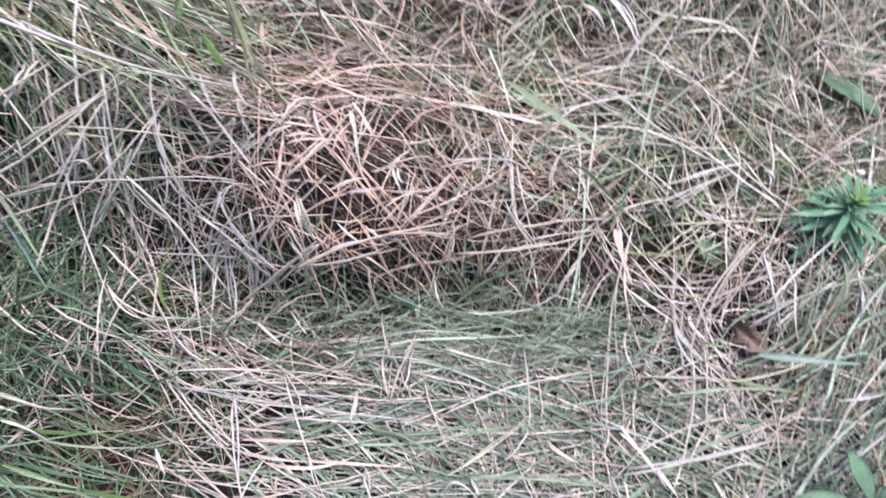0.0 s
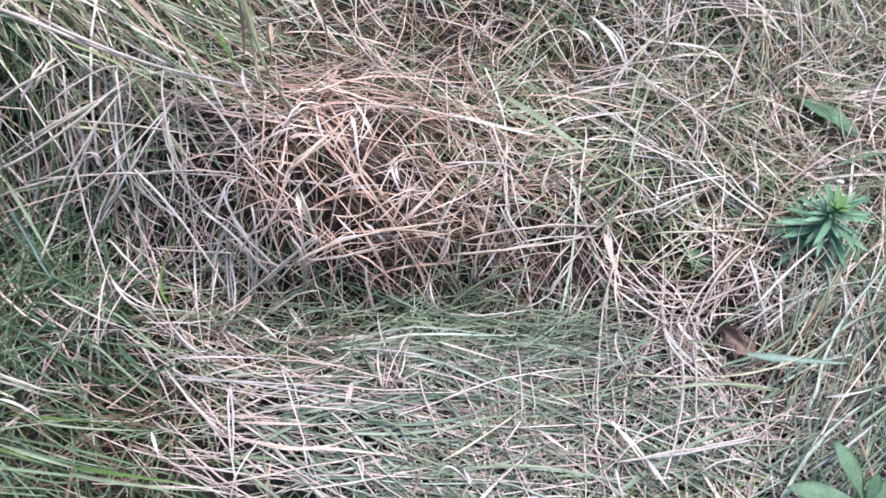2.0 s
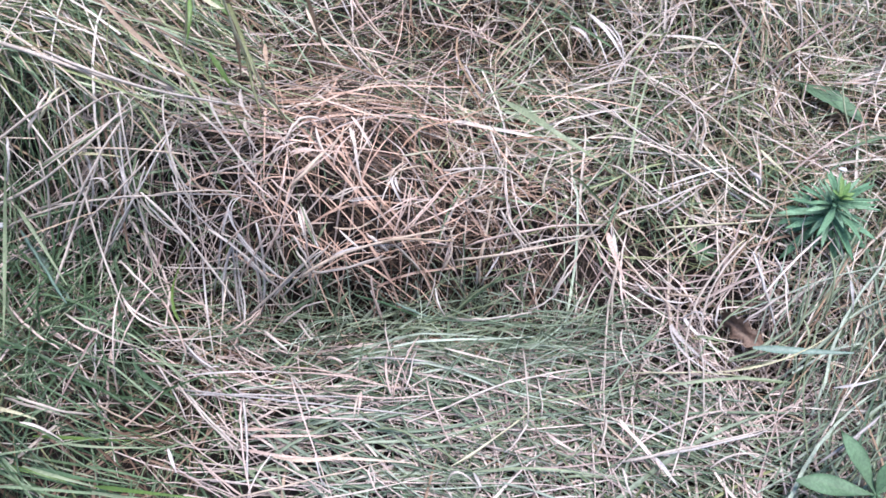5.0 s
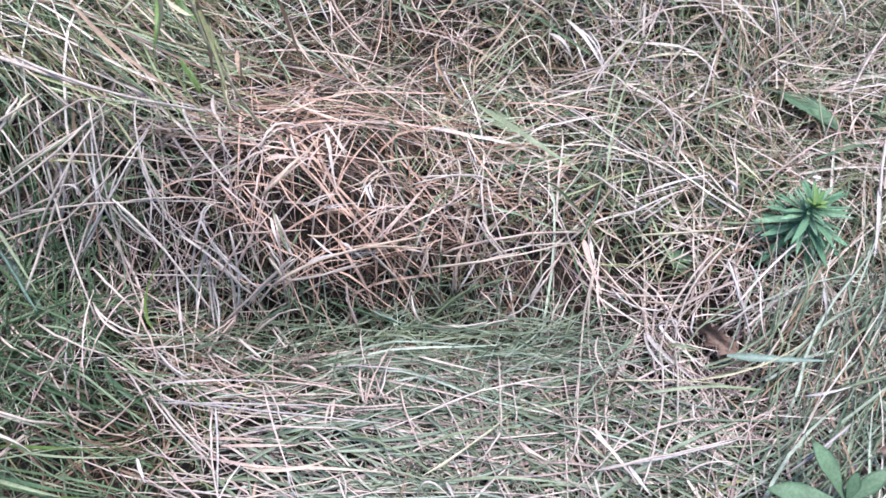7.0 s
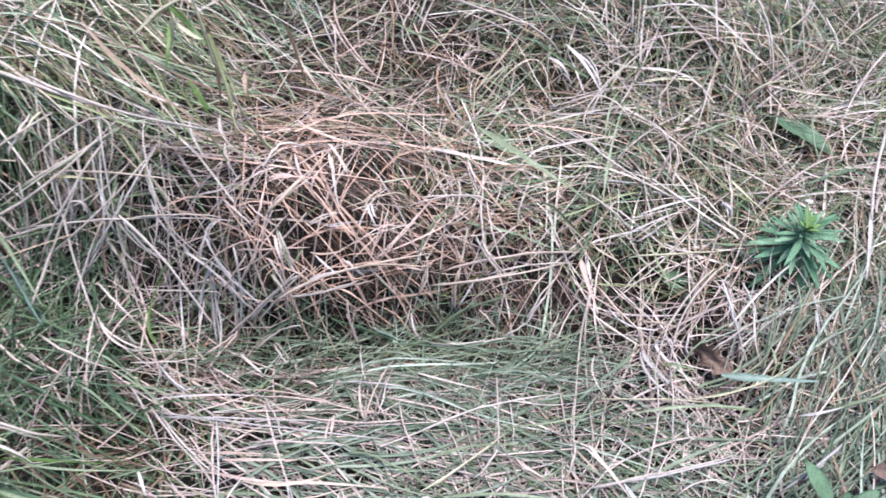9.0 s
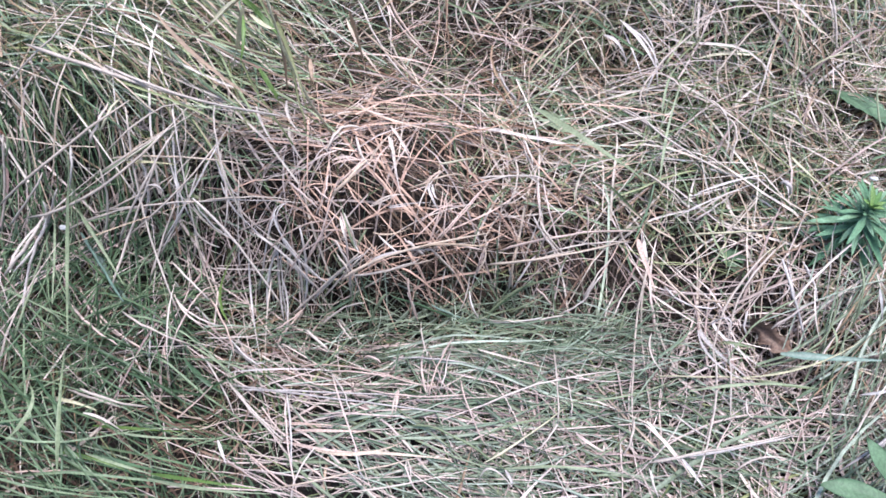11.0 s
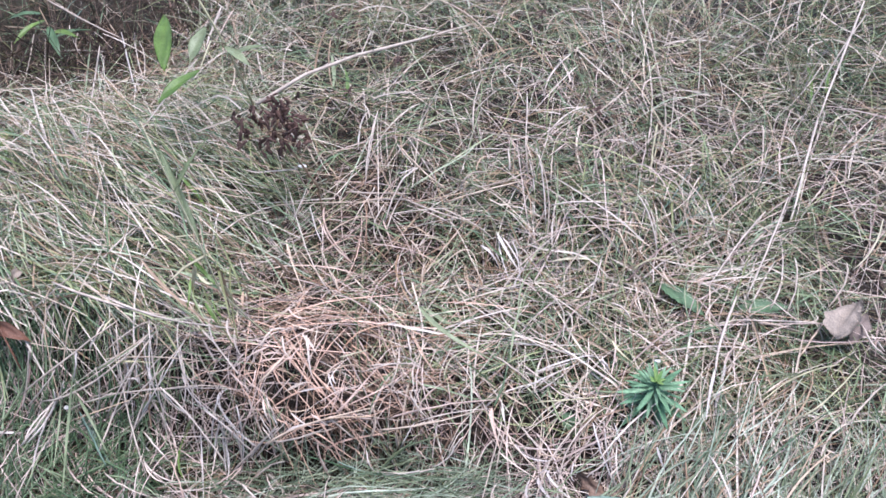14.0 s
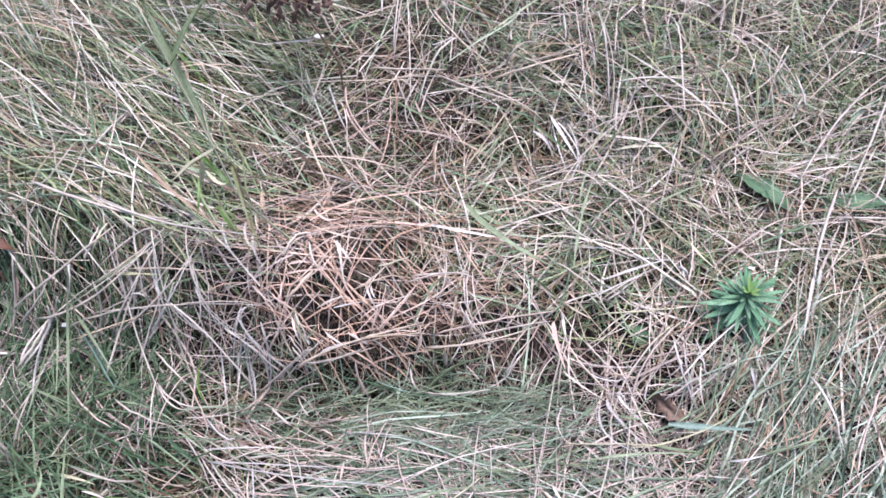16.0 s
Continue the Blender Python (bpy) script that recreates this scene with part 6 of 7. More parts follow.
blade((-1.365, 1.304, -0.003), (-1.345, 1.324, 0.020), (-1.325, 1.345, 0.031), 15.9, 'bluegreen')
stalk((-0.355, 0.390, 0.110), (-0.318, 0.443, 0.110), (-0.295, 0.467, 0.103), 3.2, 'rosy')
stalk((-0.776, 0.198, 0.155), (-0.701, 0.210, 0.180), (-0.632, 0.210, 0.196), 3.7, 'bleached')
stalk((-0.577, 0.539, 0.165), (-0.560, 0.580, 0.168), (-0.546, 0.624, 0.161), 3.1, 'pale')
stalk((0.847, 0.945, 0.004), (0.789, 0.794, 0.018), (0.771, 0.757, 0.013), 5.7, 'pale')
stalk((0.773, 0.764, 0.012), (0.710, 0.619, 0.012), (0.629, 0.424, 0.027), 4.7, 'pale')
stalk((0.775, 0.756, 0.013), (0.735, 0.641, 0.017), (0.689, 0.509, 0.024), 3.7, 'pale')
stalk((0.662, 0.531, 0.012), (0.623, 0.466, 0.026), (0.598, 0.437, 0.011), 3.8, 'pale')
stalk((0.275, 0.726, 0.108), (0.235, 0.671, 0.117), (0.206, 0.617, 0.119), 3.4, 'pale')
stalk((0.365, 0.720, 0.099), (0.306, 0.641, 0.119), (0.247, 0.548, 0.124), 2.9, 'pale')
stalk((0.187, 0.882, 0.136), (0.177, 0.834, 0.134), (0.162, 0.807, 0.124), 3.2, 'pale')
stalk((0.322, 1.054, 0.106), (0.351, 1.088, 0.100), (0.378, 1.121, 0.084), 6.1, 'bluegreen')
stalk((0.417, 1.035, 0.053), (0.367, 0.846, 0.107), (0.315, 0.726, 0.111), 3.3, 'rosy')
stalk((0.781, 1.267, 0.026), (0.695, 1.177, 0.042), (0.636, 1.096, 0.029), 4.0, 'pale')
stalk((0.891, 1.491, 0.030), (0.871, 1.406, 0.023), (0.858, 1.341, 0.009), 4.5, 'pale')
stalk((0.532, 1.502, 0.014), (0.504, 1.278, 0.049), (0.485, 1.175, 0.034), 4.1, 'pale')
blade((0.889, 1.109, 0.024), (0.866, 1.038, 0.021), (0.869, 1.019, 0.011), 11.9, 'bright')
stalk((0.241, 0.405, 0.083), (0.288, 0.405, 0.094), (0.372, 0.427, 0.088), 3.8, 'pale')
stalk((0.448, 0.643, 0.051), (0.534, 0.706, 0.036), (0.636, 0.741, 0.024), 4.2, 'yellowish')
stalk((0.522, 0.576, 0.030), (0.572, 0.602, 0.018), (0.608, 0.618, 0.003), 3.0, 'pale')
stalk((0.794, 0.689, 0.025), (0.806, 0.657, 0.035), (0.824, 0.636, 0.029), 4.3, 'tan')
stalk((0.571, 0.452, 0.004), (0.588, 0.536, 0.010), (0.619, 0.642, 0.005), 2.5, 'rosy')
stalk((0.450, 0.437, 0.043), (0.497, 0.490, 0.041), (0.566, 0.535, 0.009), 4.2, 'bluegreen')
stalk((0.465, 0.467, 0.047), (0.512, 0.466, 0.024), (0.558, 0.453, 0.001), 3.7, 'bluegreen')
stalk((0.653, 0.663, 0.002), (0.676, 0.672, 0.008), (0.697, 0.703, 0.006), 5.3, 'bluegreen')
blade((-0.435, -0.072, 0.184), (-0.456, -0.132, 0.087), (-0.406, -0.229, 0.084), 8.8, 'greygreen')
blade((-0.375, -0.346, 0.045), (-0.388, -0.296, 0.067), (-0.410, -0.238, 0.073), 7.0, 'greygreen')
stalk((-0.464, -0.102, 0.072), (-0.435, -0.128, 0.056), (-0.389, -0.169, 0.053), 4.6, 'bluegreen')
stalk((-0.502, -0.101, 0.079), (-0.508, -0.143, 0.061), (-0.497, -0.195, 0.044), 4.3, 'bleached')
stalk((-0.417, -0.263, 0.027), (-0.383, -0.269, 0.029), (-0.355, -0.269, 0.014), 3.4, 'pale')
stalk((-0.508, -0.212, 0.018), (-0.469, -0.215, 0.026), (-0.447, -0.208, 0.024), 2.8, 'greygreen')
stalk((-0.465, -0.145, 0.026), (-0.424, -0.182, 0.032), (-0.368, -0.206, 0.031), 3.6, 'rosy')
stalk((-0.442, -0.349, 0.017), (-0.412, -0.344, 0.017), (-0.382, -0.334, 0.006), 2.6, 'rosy')
blade((-0.401, -0.322, 0.014), (-0.376, -0.322, 0.013), (-0.328, -0.325, -0.003), 6.7, 'bright')
stalk((-0.232, -0.162, -0.006), (-0.232, -0.144, -0.013), (-0.233, -0.118, -0.035), 3.5, 'rosy')
stalk((-0.213, -0.073, 0.098), (-0.209, -0.100, 0.038), (-0.224, -0.112, -0.032), 3.5, 'bleached')
stalk((-0.493, -0.221, 0.041), (-0.496, -0.171, 0.054), (-0.500, -0.106, 0.071), 3.7, 'greygreen')
blade((-0.432, -0.328, 0.053), (-0.419, -0.299, 0.062), (-0.434, -0.276, 0.059), 6.6, 'greygreen')
stalk((-0.458, -0.052, 0.159), (-0.454, -0.068, 0.147), (-0.466, -0.080, 0.117), 3.5, 'bleached')
blade((-0.398, -0.058, 0.151), (-0.373, -0.054, 0.151), (-0.346, -0.046, 0.142), 8.8, 'yellowish')
stalk((-0.512, -0.098, 0.064), (-0.494, -0.090, 0.094), (-0.479, -0.080, 0.118), 3.8, 'bleached')
stalk((-0.590, 0.056, 0.165), (-0.568, 0.050, 0.173), (-0.560, 0.059, 0.168), 5.1, 'bleached')
stalk((-0.414, -0.047, 0.183), (-0.408, -0.028, 0.194), (-0.406, -0.010, 0.193), 3.8, 'yellowish')
stalk((-0.422, -0.059, 0.178), (-0.415, -0.043, 0.191), (-0.415, -0.018, 0.194), 3.8, 'pale')
stalk((-0.615, 0.157, 0.205), (-0.549, 0.122, 0.199), (-0.510, 0.116, 0.193), 3.6, 'pale')
stalk((-0.564, -0.100, 0.057), (-0.514, -0.087, 0.107), (-0.490, -0.074, 0.136), 3.3, 'pale')
stalk((-0.359, -0.042, 0.133), (-0.347, -0.068, 0.114), (-0.361, -0.085, 0.070), 3.0, 'bleached')
stalk((-0.324, 0.031, 0.136), (-0.337, -0.026, 0.138), (-0.364, -0.064, 0.119), 3.0, 'pale')
stalk((-0.321, -0.006, 0.131), (-0.304, -0.041, 0.129), (-0.281, -0.056, 0.111), 2.9, 'bleached')
stalk((-0.214, 0.375, 0.095), (-0.192, 0.320, 0.084), (-0.134, 0.272, 0.053), 4.9, 'rosy')
stalk((-0.331, 0.337, 0.098), (-0.288, 0.270, 0.105), (-0.251, 0.245, 0.089), 3.7, 'pale')
stalk((-0.293, 0.173, 0.147), (-0.274, 0.145, 0.148), (-0.257, 0.130, 0.139), 3.3, 'pale')
stalk((-0.503, 0.216, 0.201), (-0.503, 0.254, 0.212), (-0.494, 0.309, 0.211), 4.0, 'pale')
stalk((-0.245, 0.380, 0.094), (-0.219, 0.328, 0.093), (-0.198, 0.297, 0.074), 4.0, 'bleached')
stalk((-0.135, 0.407, 0.097), (-0.113, 0.366, 0.076), (-0.073, 0.309, 0.049), 3.6, 'pale')
stalk((-0.199, 0.289, 0.073), (-0.169, 0.238, 0.068), (-0.118, 0.159, 0.090), 4.3, 'pale')
stalk((-0.349, 0.324, 0.118), (-0.296, 0.264, 0.122), (-0.247, 0.231, 0.102), 3.0, 'pale')
stalk((-0.408, 0.128, 0.205), (-0.358, 0.158, 0.188), (-0.308, 0.210, 0.149), 3.6, 'tan')
stalk((-0.398, 0.101, 0.173), (-0.379, 0.121, 0.169), (-0.369, 0.153, 0.153), 2.8, 'pale')
stalk((-0.457, 0.026, 0.209), (-0.413, 0.016, 0.201), (-0.375, 0.016, 0.178), 3.4, 'pale')
stalk((-0.380, 0.021, 0.172), (-0.338, 0.025, 0.160), (-0.285, 0.040, 0.141), 2.6, 'pale')
stalk((-0.633, 0.063, 0.179), (-0.626, 0.083, 0.190), (-0.615, 0.114, 0.189), 4.5, 'bleached')
stalk((-0.632, 0.075, 0.182), (-0.622, 0.053, 0.183), (-0.598, 0.042, 0.176), 3.5, 'bleached')
stalk((-0.605, 0.143, 0.193), (-0.580, 0.109, 0.191), (-0.564, 0.075, 0.182), 2.6, 'bleached')
stalk((-0.329, 0.082, 0.139), (-0.319, 0.062, 0.141), (-0.318, 0.041, 0.135), 3.1, 'pale')
blade((-0.194, 0.111, 0.107), (-0.165, 0.079, 0.125), (-0.147, 0.089, 0.116), 6.8, 'rosy')
stalk((-0.290, 0.178, 0.111), (-0.273, 0.181, 0.109), (-0.253, 0.181, 0.094), 2.9, 'rosy')
stalk((-0.181, 0.560, 0.121), (-0.145, 0.492, 0.132), (-0.120, 0.460, 0.119), 3.4, 'rosy')
blade((-0.436, 0.293, 0.221), (-0.391, 0.260, 0.209), (-0.354, 0.220, 0.203), 10.1, 'bright')
blade((-0.500, 0.501, 0.168), (-0.444, 0.441, 0.182), (-0.416, 0.424, 0.166), 9.1, 'bluegreen')
stalk((0.407, 0.511, 0.083), (0.436, 0.455, 0.069), (0.473, 0.410, 0.005), 4.4, 'pale')
blade((0.096, 0.371, 0.048), (0.116, 0.356, 0.039), (0.134, 0.315, 0.047), 11.8, 'bleached')
blade((0.227, 0.315, 0.058), (0.271, 0.317, 0.070), (0.331, 0.324, 0.060), 9.2, 'yellowish')
stalk((0.666, 0.531, 0.013), (0.609, 0.449, 0.024), (0.578, 0.405, -0.005), 4.7, 'pale')
stalk((0.631, 0.392, 0.031), (0.583, 0.298, 0.034), (0.550, 0.226, 0.019), 4.3, 'pale')
stalk((0.592, 0.593, 0.004), (0.587, 0.638, 0.019), (0.601, 0.683, 0.019), 4.0, 'rosy')
stalk((0.162, 0.250, 0.034), (0.171, 0.290, 0.043), (0.193, 0.337, 0.049), 3.9, 'bleached')
stalk((0.022, 0.227, 0.042), (0.043, 0.257, 0.046), (0.068, 0.301, 0.046), 3.0, 'pale')
blade((-0.522, -0.158, 0.063), (-0.513, -0.118, 0.080), (-0.414, -0.073, 0.154), 6.5, 'pale')
stalk((-0.420, -0.069, 0.145), (-0.383, -0.044, 0.160), (-0.364, -0.004, 0.157), 3.4, 'pale')
stalk((-0.525, -0.152, 0.055), (-0.505, -0.108, 0.074), (-0.494, -0.091, 0.109), 3.7, 'bleached')
blade((-0.474, -0.091, 0.124), (-0.477, -0.125, 0.082), (-0.453, -0.190, 0.067), 6.4, 'greygreen')
stalk((-0.383, 0.009, 0.153), (-0.354, -0.048, 0.135), (-0.336, -0.078, 0.082), 3.0, 'bleached')
stalk((-0.336, -0.078, 0.082), (-0.329, -0.085, 0.066), (-0.311, -0.086, 0.054), 2.3, 'pale')
stalk((-0.330, -0.001, 0.132), (-0.294, -0.058, 0.117), (-0.307, -0.080, 0.072), 2.6, 'pale')
blade((-0.256, 0.046, 0.124), (-0.240, 0.011, 0.132), (-0.223, -0.007, 0.125), 5.7, 'pale')
blade((-0.136, 0.046, 0.119), (-0.126, 0.012, 0.115), (-0.116, -0.012, 0.098), 5.1, 'pale')
stalk((-0.243, -0.063, 0.104), (-0.253, -0.085, 0.069), (-0.276, -0.104, -0.010), 3.4, 'bleached')
stalk((-0.172, -0.054, 0.104), (-0.159, -0.084, 0.095), (-0.158, -0.108, 0.022), 2.9, 'rosy')
stalk((-0.387, -0.103, 0.029), (-0.351, -0.129, 0.021), (-0.307, -0.159, 0.017), 3.2, 'bleached')
stalk((-0.391, -0.126, 0.022), (-0.370, -0.088, 0.071), (-0.340, -0.037, 0.130), 3.1, 'pale')
stalk((-0.267, -0.225, -0.004), (-0.168, -0.223, 0.022), (-0.075, -0.217, 0.032), 2.6, 'bleached')
stalk((-0.044, -0.106, -0.047), (-0.038, -0.169, 0.026), (-0.040, -0.204, 0.030), 2.4, 'pale')
stalk((-0.165, -0.187, -0.007), (-0.136, -0.222, 0.030), (-0.124, -0.243, 0.034), 2.4, 'pale')
stalk((-0.300, -0.200, 0.018), (-0.277, -0.221, 0.003), (-0.252, -0.251, -0.005), 2.6, 'pale')
stalk((-0.346, -0.235, 0.013), (-0.353, -0.195, 0.037), (-0.368, -0.149, 0.025), 2.6, 'bleached')
stalk((-0.464, -0.168, 0.037), (-0.416, -0.198, 0.048), (-0.376, -0.216, 0.045), 3.2, 'rosy')
blade((-0.441, -0.275, 0.025), (-0.406, -0.276, 0.031), (-0.379, -0.278, 0.020), 6.1, 'yellowish')
blade((-0.608, -0.141, 0.045), (-0.565, -0.142, 0.056), (-0.545, -0.137, 0.051), 7.4, 'bleached')
stalk((-0.392, -0.041, 0.144), (-0.377, -0.068, 0.125), (-0.394, -0.085, 0.081), 3.4, 'bleached')
stalk((-0.006, -0.024, 0.024), (0.069, -0.010, 0.054), (0.164, 0.049, 0.003), 3.6, 'rosy')
blade((0.164, 0.049, 0.003), (0.170, 0.025, -0.003), (0.175, 0.011, -0.011), 6.8, 'bleached')
stalk((0.177, 0.011, -0.011), (0.168, -0.065, -0.017), (0.172, -0.193, 0.013), 3.0, 'pale')
stalk((0.326, 0.045, 0.021), (0.276, -0.021, 0.016), (0.261, -0.083, -0.014), 3.4, 'pale')
stalk((0.261, -0.083, -0.014), (0.256, -0.132, 0.005), (0.250, -0.179, 0.009), 2.8, 'pale')
stalk((0.194, -0.019, -0.009), (0.216, -0.045, -0.000), (0.251, -0.044, -0.000), 3.0, 'bleached')
blade((0.247, -0.057, -0.007), (0.254, -0.077, -0.006), (0.304, -0.111, -0.015), 6.2, 'bleached')
stalk((0.282, -0.044, -0.000), (0.279, -0.062, -0.007), (0.285, -0.065, -0.015), 3.3, 'bleached')
blade((0.519, 0.160, 0.017), (0.504, 0.109, 0.024), (0.486, 0.047, 0.020), 6.7, 'bleached')
stalk((0.549, 0.223, 0.018), (0.531, 0.184, 0.022), (0.514, 0.146, 0.017), 4.4, 'pale')
blade((0.428, -0.003, 0.020), (0.425, -0.021, 0.024), (0.425, -0.031, 0.016), 6.6, 'bleached')
stalk((0.338, 0.016, 0.025), (0.346, -0.017, 0.027), (0.351, -0.032, 0.015), 3.0, 'bleached')
stalk((0.075, -0.104, -0.049), (0.088, -0.154, -0.007), (0.094, -0.203, 0.009), 2.5, 'pale')
stalk((0.454, -0.025, 0.017), (0.475, -0.046, 0.026), (0.490, -0.087, 0.025), 3.1, 'pale')
blade((0.343, 0.162, 0.005), (0.345, 0.139, 0.014), (0.345, 0.125, 0.011), 6.5, 'rosy')
stalk((0.038, 0.063, 0.060), (0.048, 0.011, 0.069), (0.068, -0.022, 0.039), 2.5, 'rosy')
stalk((0.201, 0.008, -0.004), (0.224, -0.024, 0.006), (0.251, -0.044, -0.000), 3.0, 'pale')
stalk((0.188, -0.072, -0.018), (0.194, -0.107, -0.009), (0.204, -0.130, -0.004), 2.9, 'pale')
stalk((0.134, -0.076, -0.031), (0.146, -0.038, -0.008), (0.162, -0.015, -0.012), 2.6, 'pale')
stalk((0.364, -0.027, 0.018), (0.345, -0.041, 0.013), (0.323, -0.054, -0.010), 2.6, 'pale')
stalk((0.489, -0.073, 0.024), (0.486, -0.099, 0.030), (0.480, -0.125, 0.024), 2.7, 'bleached')


blade((0.120, 0.378, 0.065), (0.145, 0.311, 0.083), (0.172, 0.282, 0.060), 9.5, 'bleached')
blade((0.130, 0.372, 0.060), (0.156, 0.318, 0.075), (0.180, 0.290, 0.050), 5.0, 'bleached')
blade((0.126, 0.366, 0.058), (0.139, 0.300, 0.070), (0.160, 0.262, 0.046), 4.0, 'bleached')
stalk((0.150, 0.360, 0.062), (0.166, 0.310, 0.068), (0.176, 0.258, 0.045), 3.2, 'bleached')
blade((0.097, 0.324, 0.077), (0.118, 0.305, 0.078), (0.134, 0.297, 0.051), 8.0, 'bleached')
blade((0.235, 0.323, 0.055), (0.286, 0.327, 0.068), (0.339, 0.334, 0.057), 7.1, 'pale')
blade((0.329, 0.335, 0.060), (0.370, 0.323, 0.045), (0.398, 0.309, 0.021), 6.3, 'pale')
stalk((0.253, 0.400, 0.083), (0.185, 0.315, 0.050), (0.158, 0.253, 0.033), 2.7, 'bleached')
blade((0.202, 0.232, 0.040), (0.205, 0.269, 0.047), (0.226, 0.299, 0.048), 6.3, 'greygreen')
stalk((0.225, 0.376, 0.070), (0.222, 0.386, 0.079), (0.228, 0.411, 0.085), 3.3, 'pale')
stalk((0.366, 0.381, 0.072), (0.363, 0.396, 0.085), (0.372, 0.420, 0.086), 2.8, 'bleached')
blade((0.206, 0.089, 0.026), (0.246, 0.108, 0.025), (0.293, 0.142, 0.011), 4.3, 'bleached')
stalk((0.288, 0.008, 0.016), (0.298, 0.020, 0.023), (0.314, 0.038, 0.019), 2.5, 'yellowish')
stalk((0.046, -0.028, 0.036), (0.094, -0.012, 0.045), (0.154, 0.034, -0.001), 2.6, 'pale')
stalk((0.201, 0.194, 0.041), (0.230, 0.162, 0.039), (0.266, 0.150, 0.019), 2.7, 'pale')
stalk((0.120, 0.243, 0.031), (0.166, 0.188, 0.048), (0.211, 0.156, 0.038), 2.9, 'pale')
stalk((0.448, 0.773, 0.064), (0.431, 0.672, 0.062), (0.392, 0.515, 0.088), 3.7, 'yellowish')
stalk((0.052, 0.447, 0.094), (0.053, 0.470, 0.105), (0.056, 0.503, 0.106), 2.1, 'pale')
blade((0.293, 0.425, 0.093), (0.354, 0.437, 0.100), (0.422, 0.477, 0.077), 4.5, 'rosy')


blade((-1.573, 1.488, -0.018), (-1.403, 1.429, -0.078), (-1.252, 1.386, -0.117), 9.0, 'pale')
stalk((-1.727, 1.386, -0.072), (-1.611, 1.396, -0.083), (-1.497, 1.418, -0.104), 6.8, 'tan')
stalk((-1.536, 1.360, -0.147), (-1.431, 1.362, -0.140), (-1.301, 1.366, -0.148), 7.3, 'pale')
blade((-0.922, 0.458, 0.202), (-0.792, 0.363, 0.214), (-0.734, 0.320, 0.209), 6.0, 'pale')
stalk((-1.689, 1.239, -0.169), (-1.646, 1.250, -0.184), (-1.590, 1.269, -0.202), 6.7, 'pale')
blade((-0.823, 1.351, 0.060), (-0.828, 1.250, 0.042), (-0.742, 1.009, 0.083), 8.8, 'bleached')
blade((-0.408, 0.612, 0.180), (-0.387, 0.634, 0.183), (-0.383, 0.700, 0.172), 9.0, 'pale')
blade((-0.798, 0.642, 0.141), (-0.755, 0.609, 0.140), (-0.643, 0.494, 0.189), 6.6, 'pale')
stalk((-0.810, 0.620, 0.143), (-0.756, 0.634, 0.141), (-0.695, 0.631, 0.133), 4.1, 'greygreen')
blade((-0.587, 0.545, 0.178), (-0.538, 0.480, 0.180), (-0.489, 0.404, 0.189), 5.8, 'rosy')
stalk((-0.648, 0.510, 0.184), (-0.681, 0.613, 0.145), (-0.608, 0.584, 0.171), 4.0, 'pale')
stalk((-1.404, 1.499, -0.056), (-1.331, 1.427, -0.093), (-1.280, 1.388, -0.138), 6.4, 'tan')
stalk((-1.664, 1.316, -0.134), (-1.649, 1.248, -0.183), (-1.608, 1.181, -0.219), 5.9, 'greygreen')
stalk((0.745, 0.687, 0.024), (0.712, 0.593, 0.031), (0.675, 0.501, 0.037), 4.6, 'yellowish')
stalk((0.658, 0.501, 0.019), (0.707, 0.489, 0.035), (0.757, 0.498, 0.024), 3.5, 'greygreen')
stalk((0.749, 0.287, 0.020), (0.757, 0.236, 0.026), (0.772, 0.212, 0.018), 3.9, 'pale')
stalk((0.530, 0.182, 0.017), (0.545, 0.151, 0.019), (0.570, 0.149, 0.009), 3.6, 'greygreen')
stalk((0.480, 0.222, 0.016), (0.520, 0.232, 0.026), (0.553, 0.254, 0.022), 2.9, 'yellowish')
stalk((0.681, 0.282, 0.015), (0.659, 0.257, 0.018), (0.552, 0.244, 0.021), 3.5, 'pale')
stalk((0.782, 0.324, 0.023), (0.776, 0.276, 0.029), (0.779, 0.243, 0.021), 3.6, 'pale')
blade((0.671, 0.228, 0.010), (0.681, 0.201, 0.017), (0.698, 0.186, 0.015), 8.9, 'green')
stalk((-0.971, 0.486, 0.200), (-0.879, 0.436, 0.197), (-0.759, 0.374, 0.215), 5.3, 'pale')
blade((-0.893, 0.349, 0.196), (-0.785, 0.305, 0.220), (-0.727, 0.285, 0.207), 9.0, 'bright')
stalk((-0.807, 0.191, 0.161), (-0.736, 0.219, 0.183), (-0.645, 0.221, 0.203), 4.6, 'bleached')
stalk((-0.623, 0.117, 0.200), (-0.576, 0.140, 0.204), (-0.547, 0.164, 0.196), 3.4, 'bleached')
stalk((-0.753, 0.233, 0.169), (-0.760, 0.190, 0.160), (-0.783, 0.162, 0.142), 2.7, 'pale')
stalk((-0.396, 0.064, 0.198), (-0.373, 0.094, 0.193), (-0.356, 0.137, 0.175), 3.0, 'yellowish')
stalk((-0.542, 0.319, 0.211), (-0.482, 0.272, 0.196), (-0.413, 0.205, 0.172), 3.4, 'pale')
stalk((-0.399, 0.132, 0.182), (-0.378, 0.160, 0.175), (-0.358, 0.193, 0.152), 3.1, 'pale')
stalk((-0.602, 0.256, 0.211), (-0.561, 0.263, 0.217), (-0.530, 0.280, 0.208), 3.5, 'bleached')
stalk((-0.381, 0.069, 0.181), (-0.346, 0.075, 0.168), (-0.327, 0.087, 0.152), 2.4, 'pale')
stalk((-0.687, -0.010, 0.134), (-0.649, 0.001, 0.155), (-0.619, 0.020, 0.166), 3.4, 'pale')
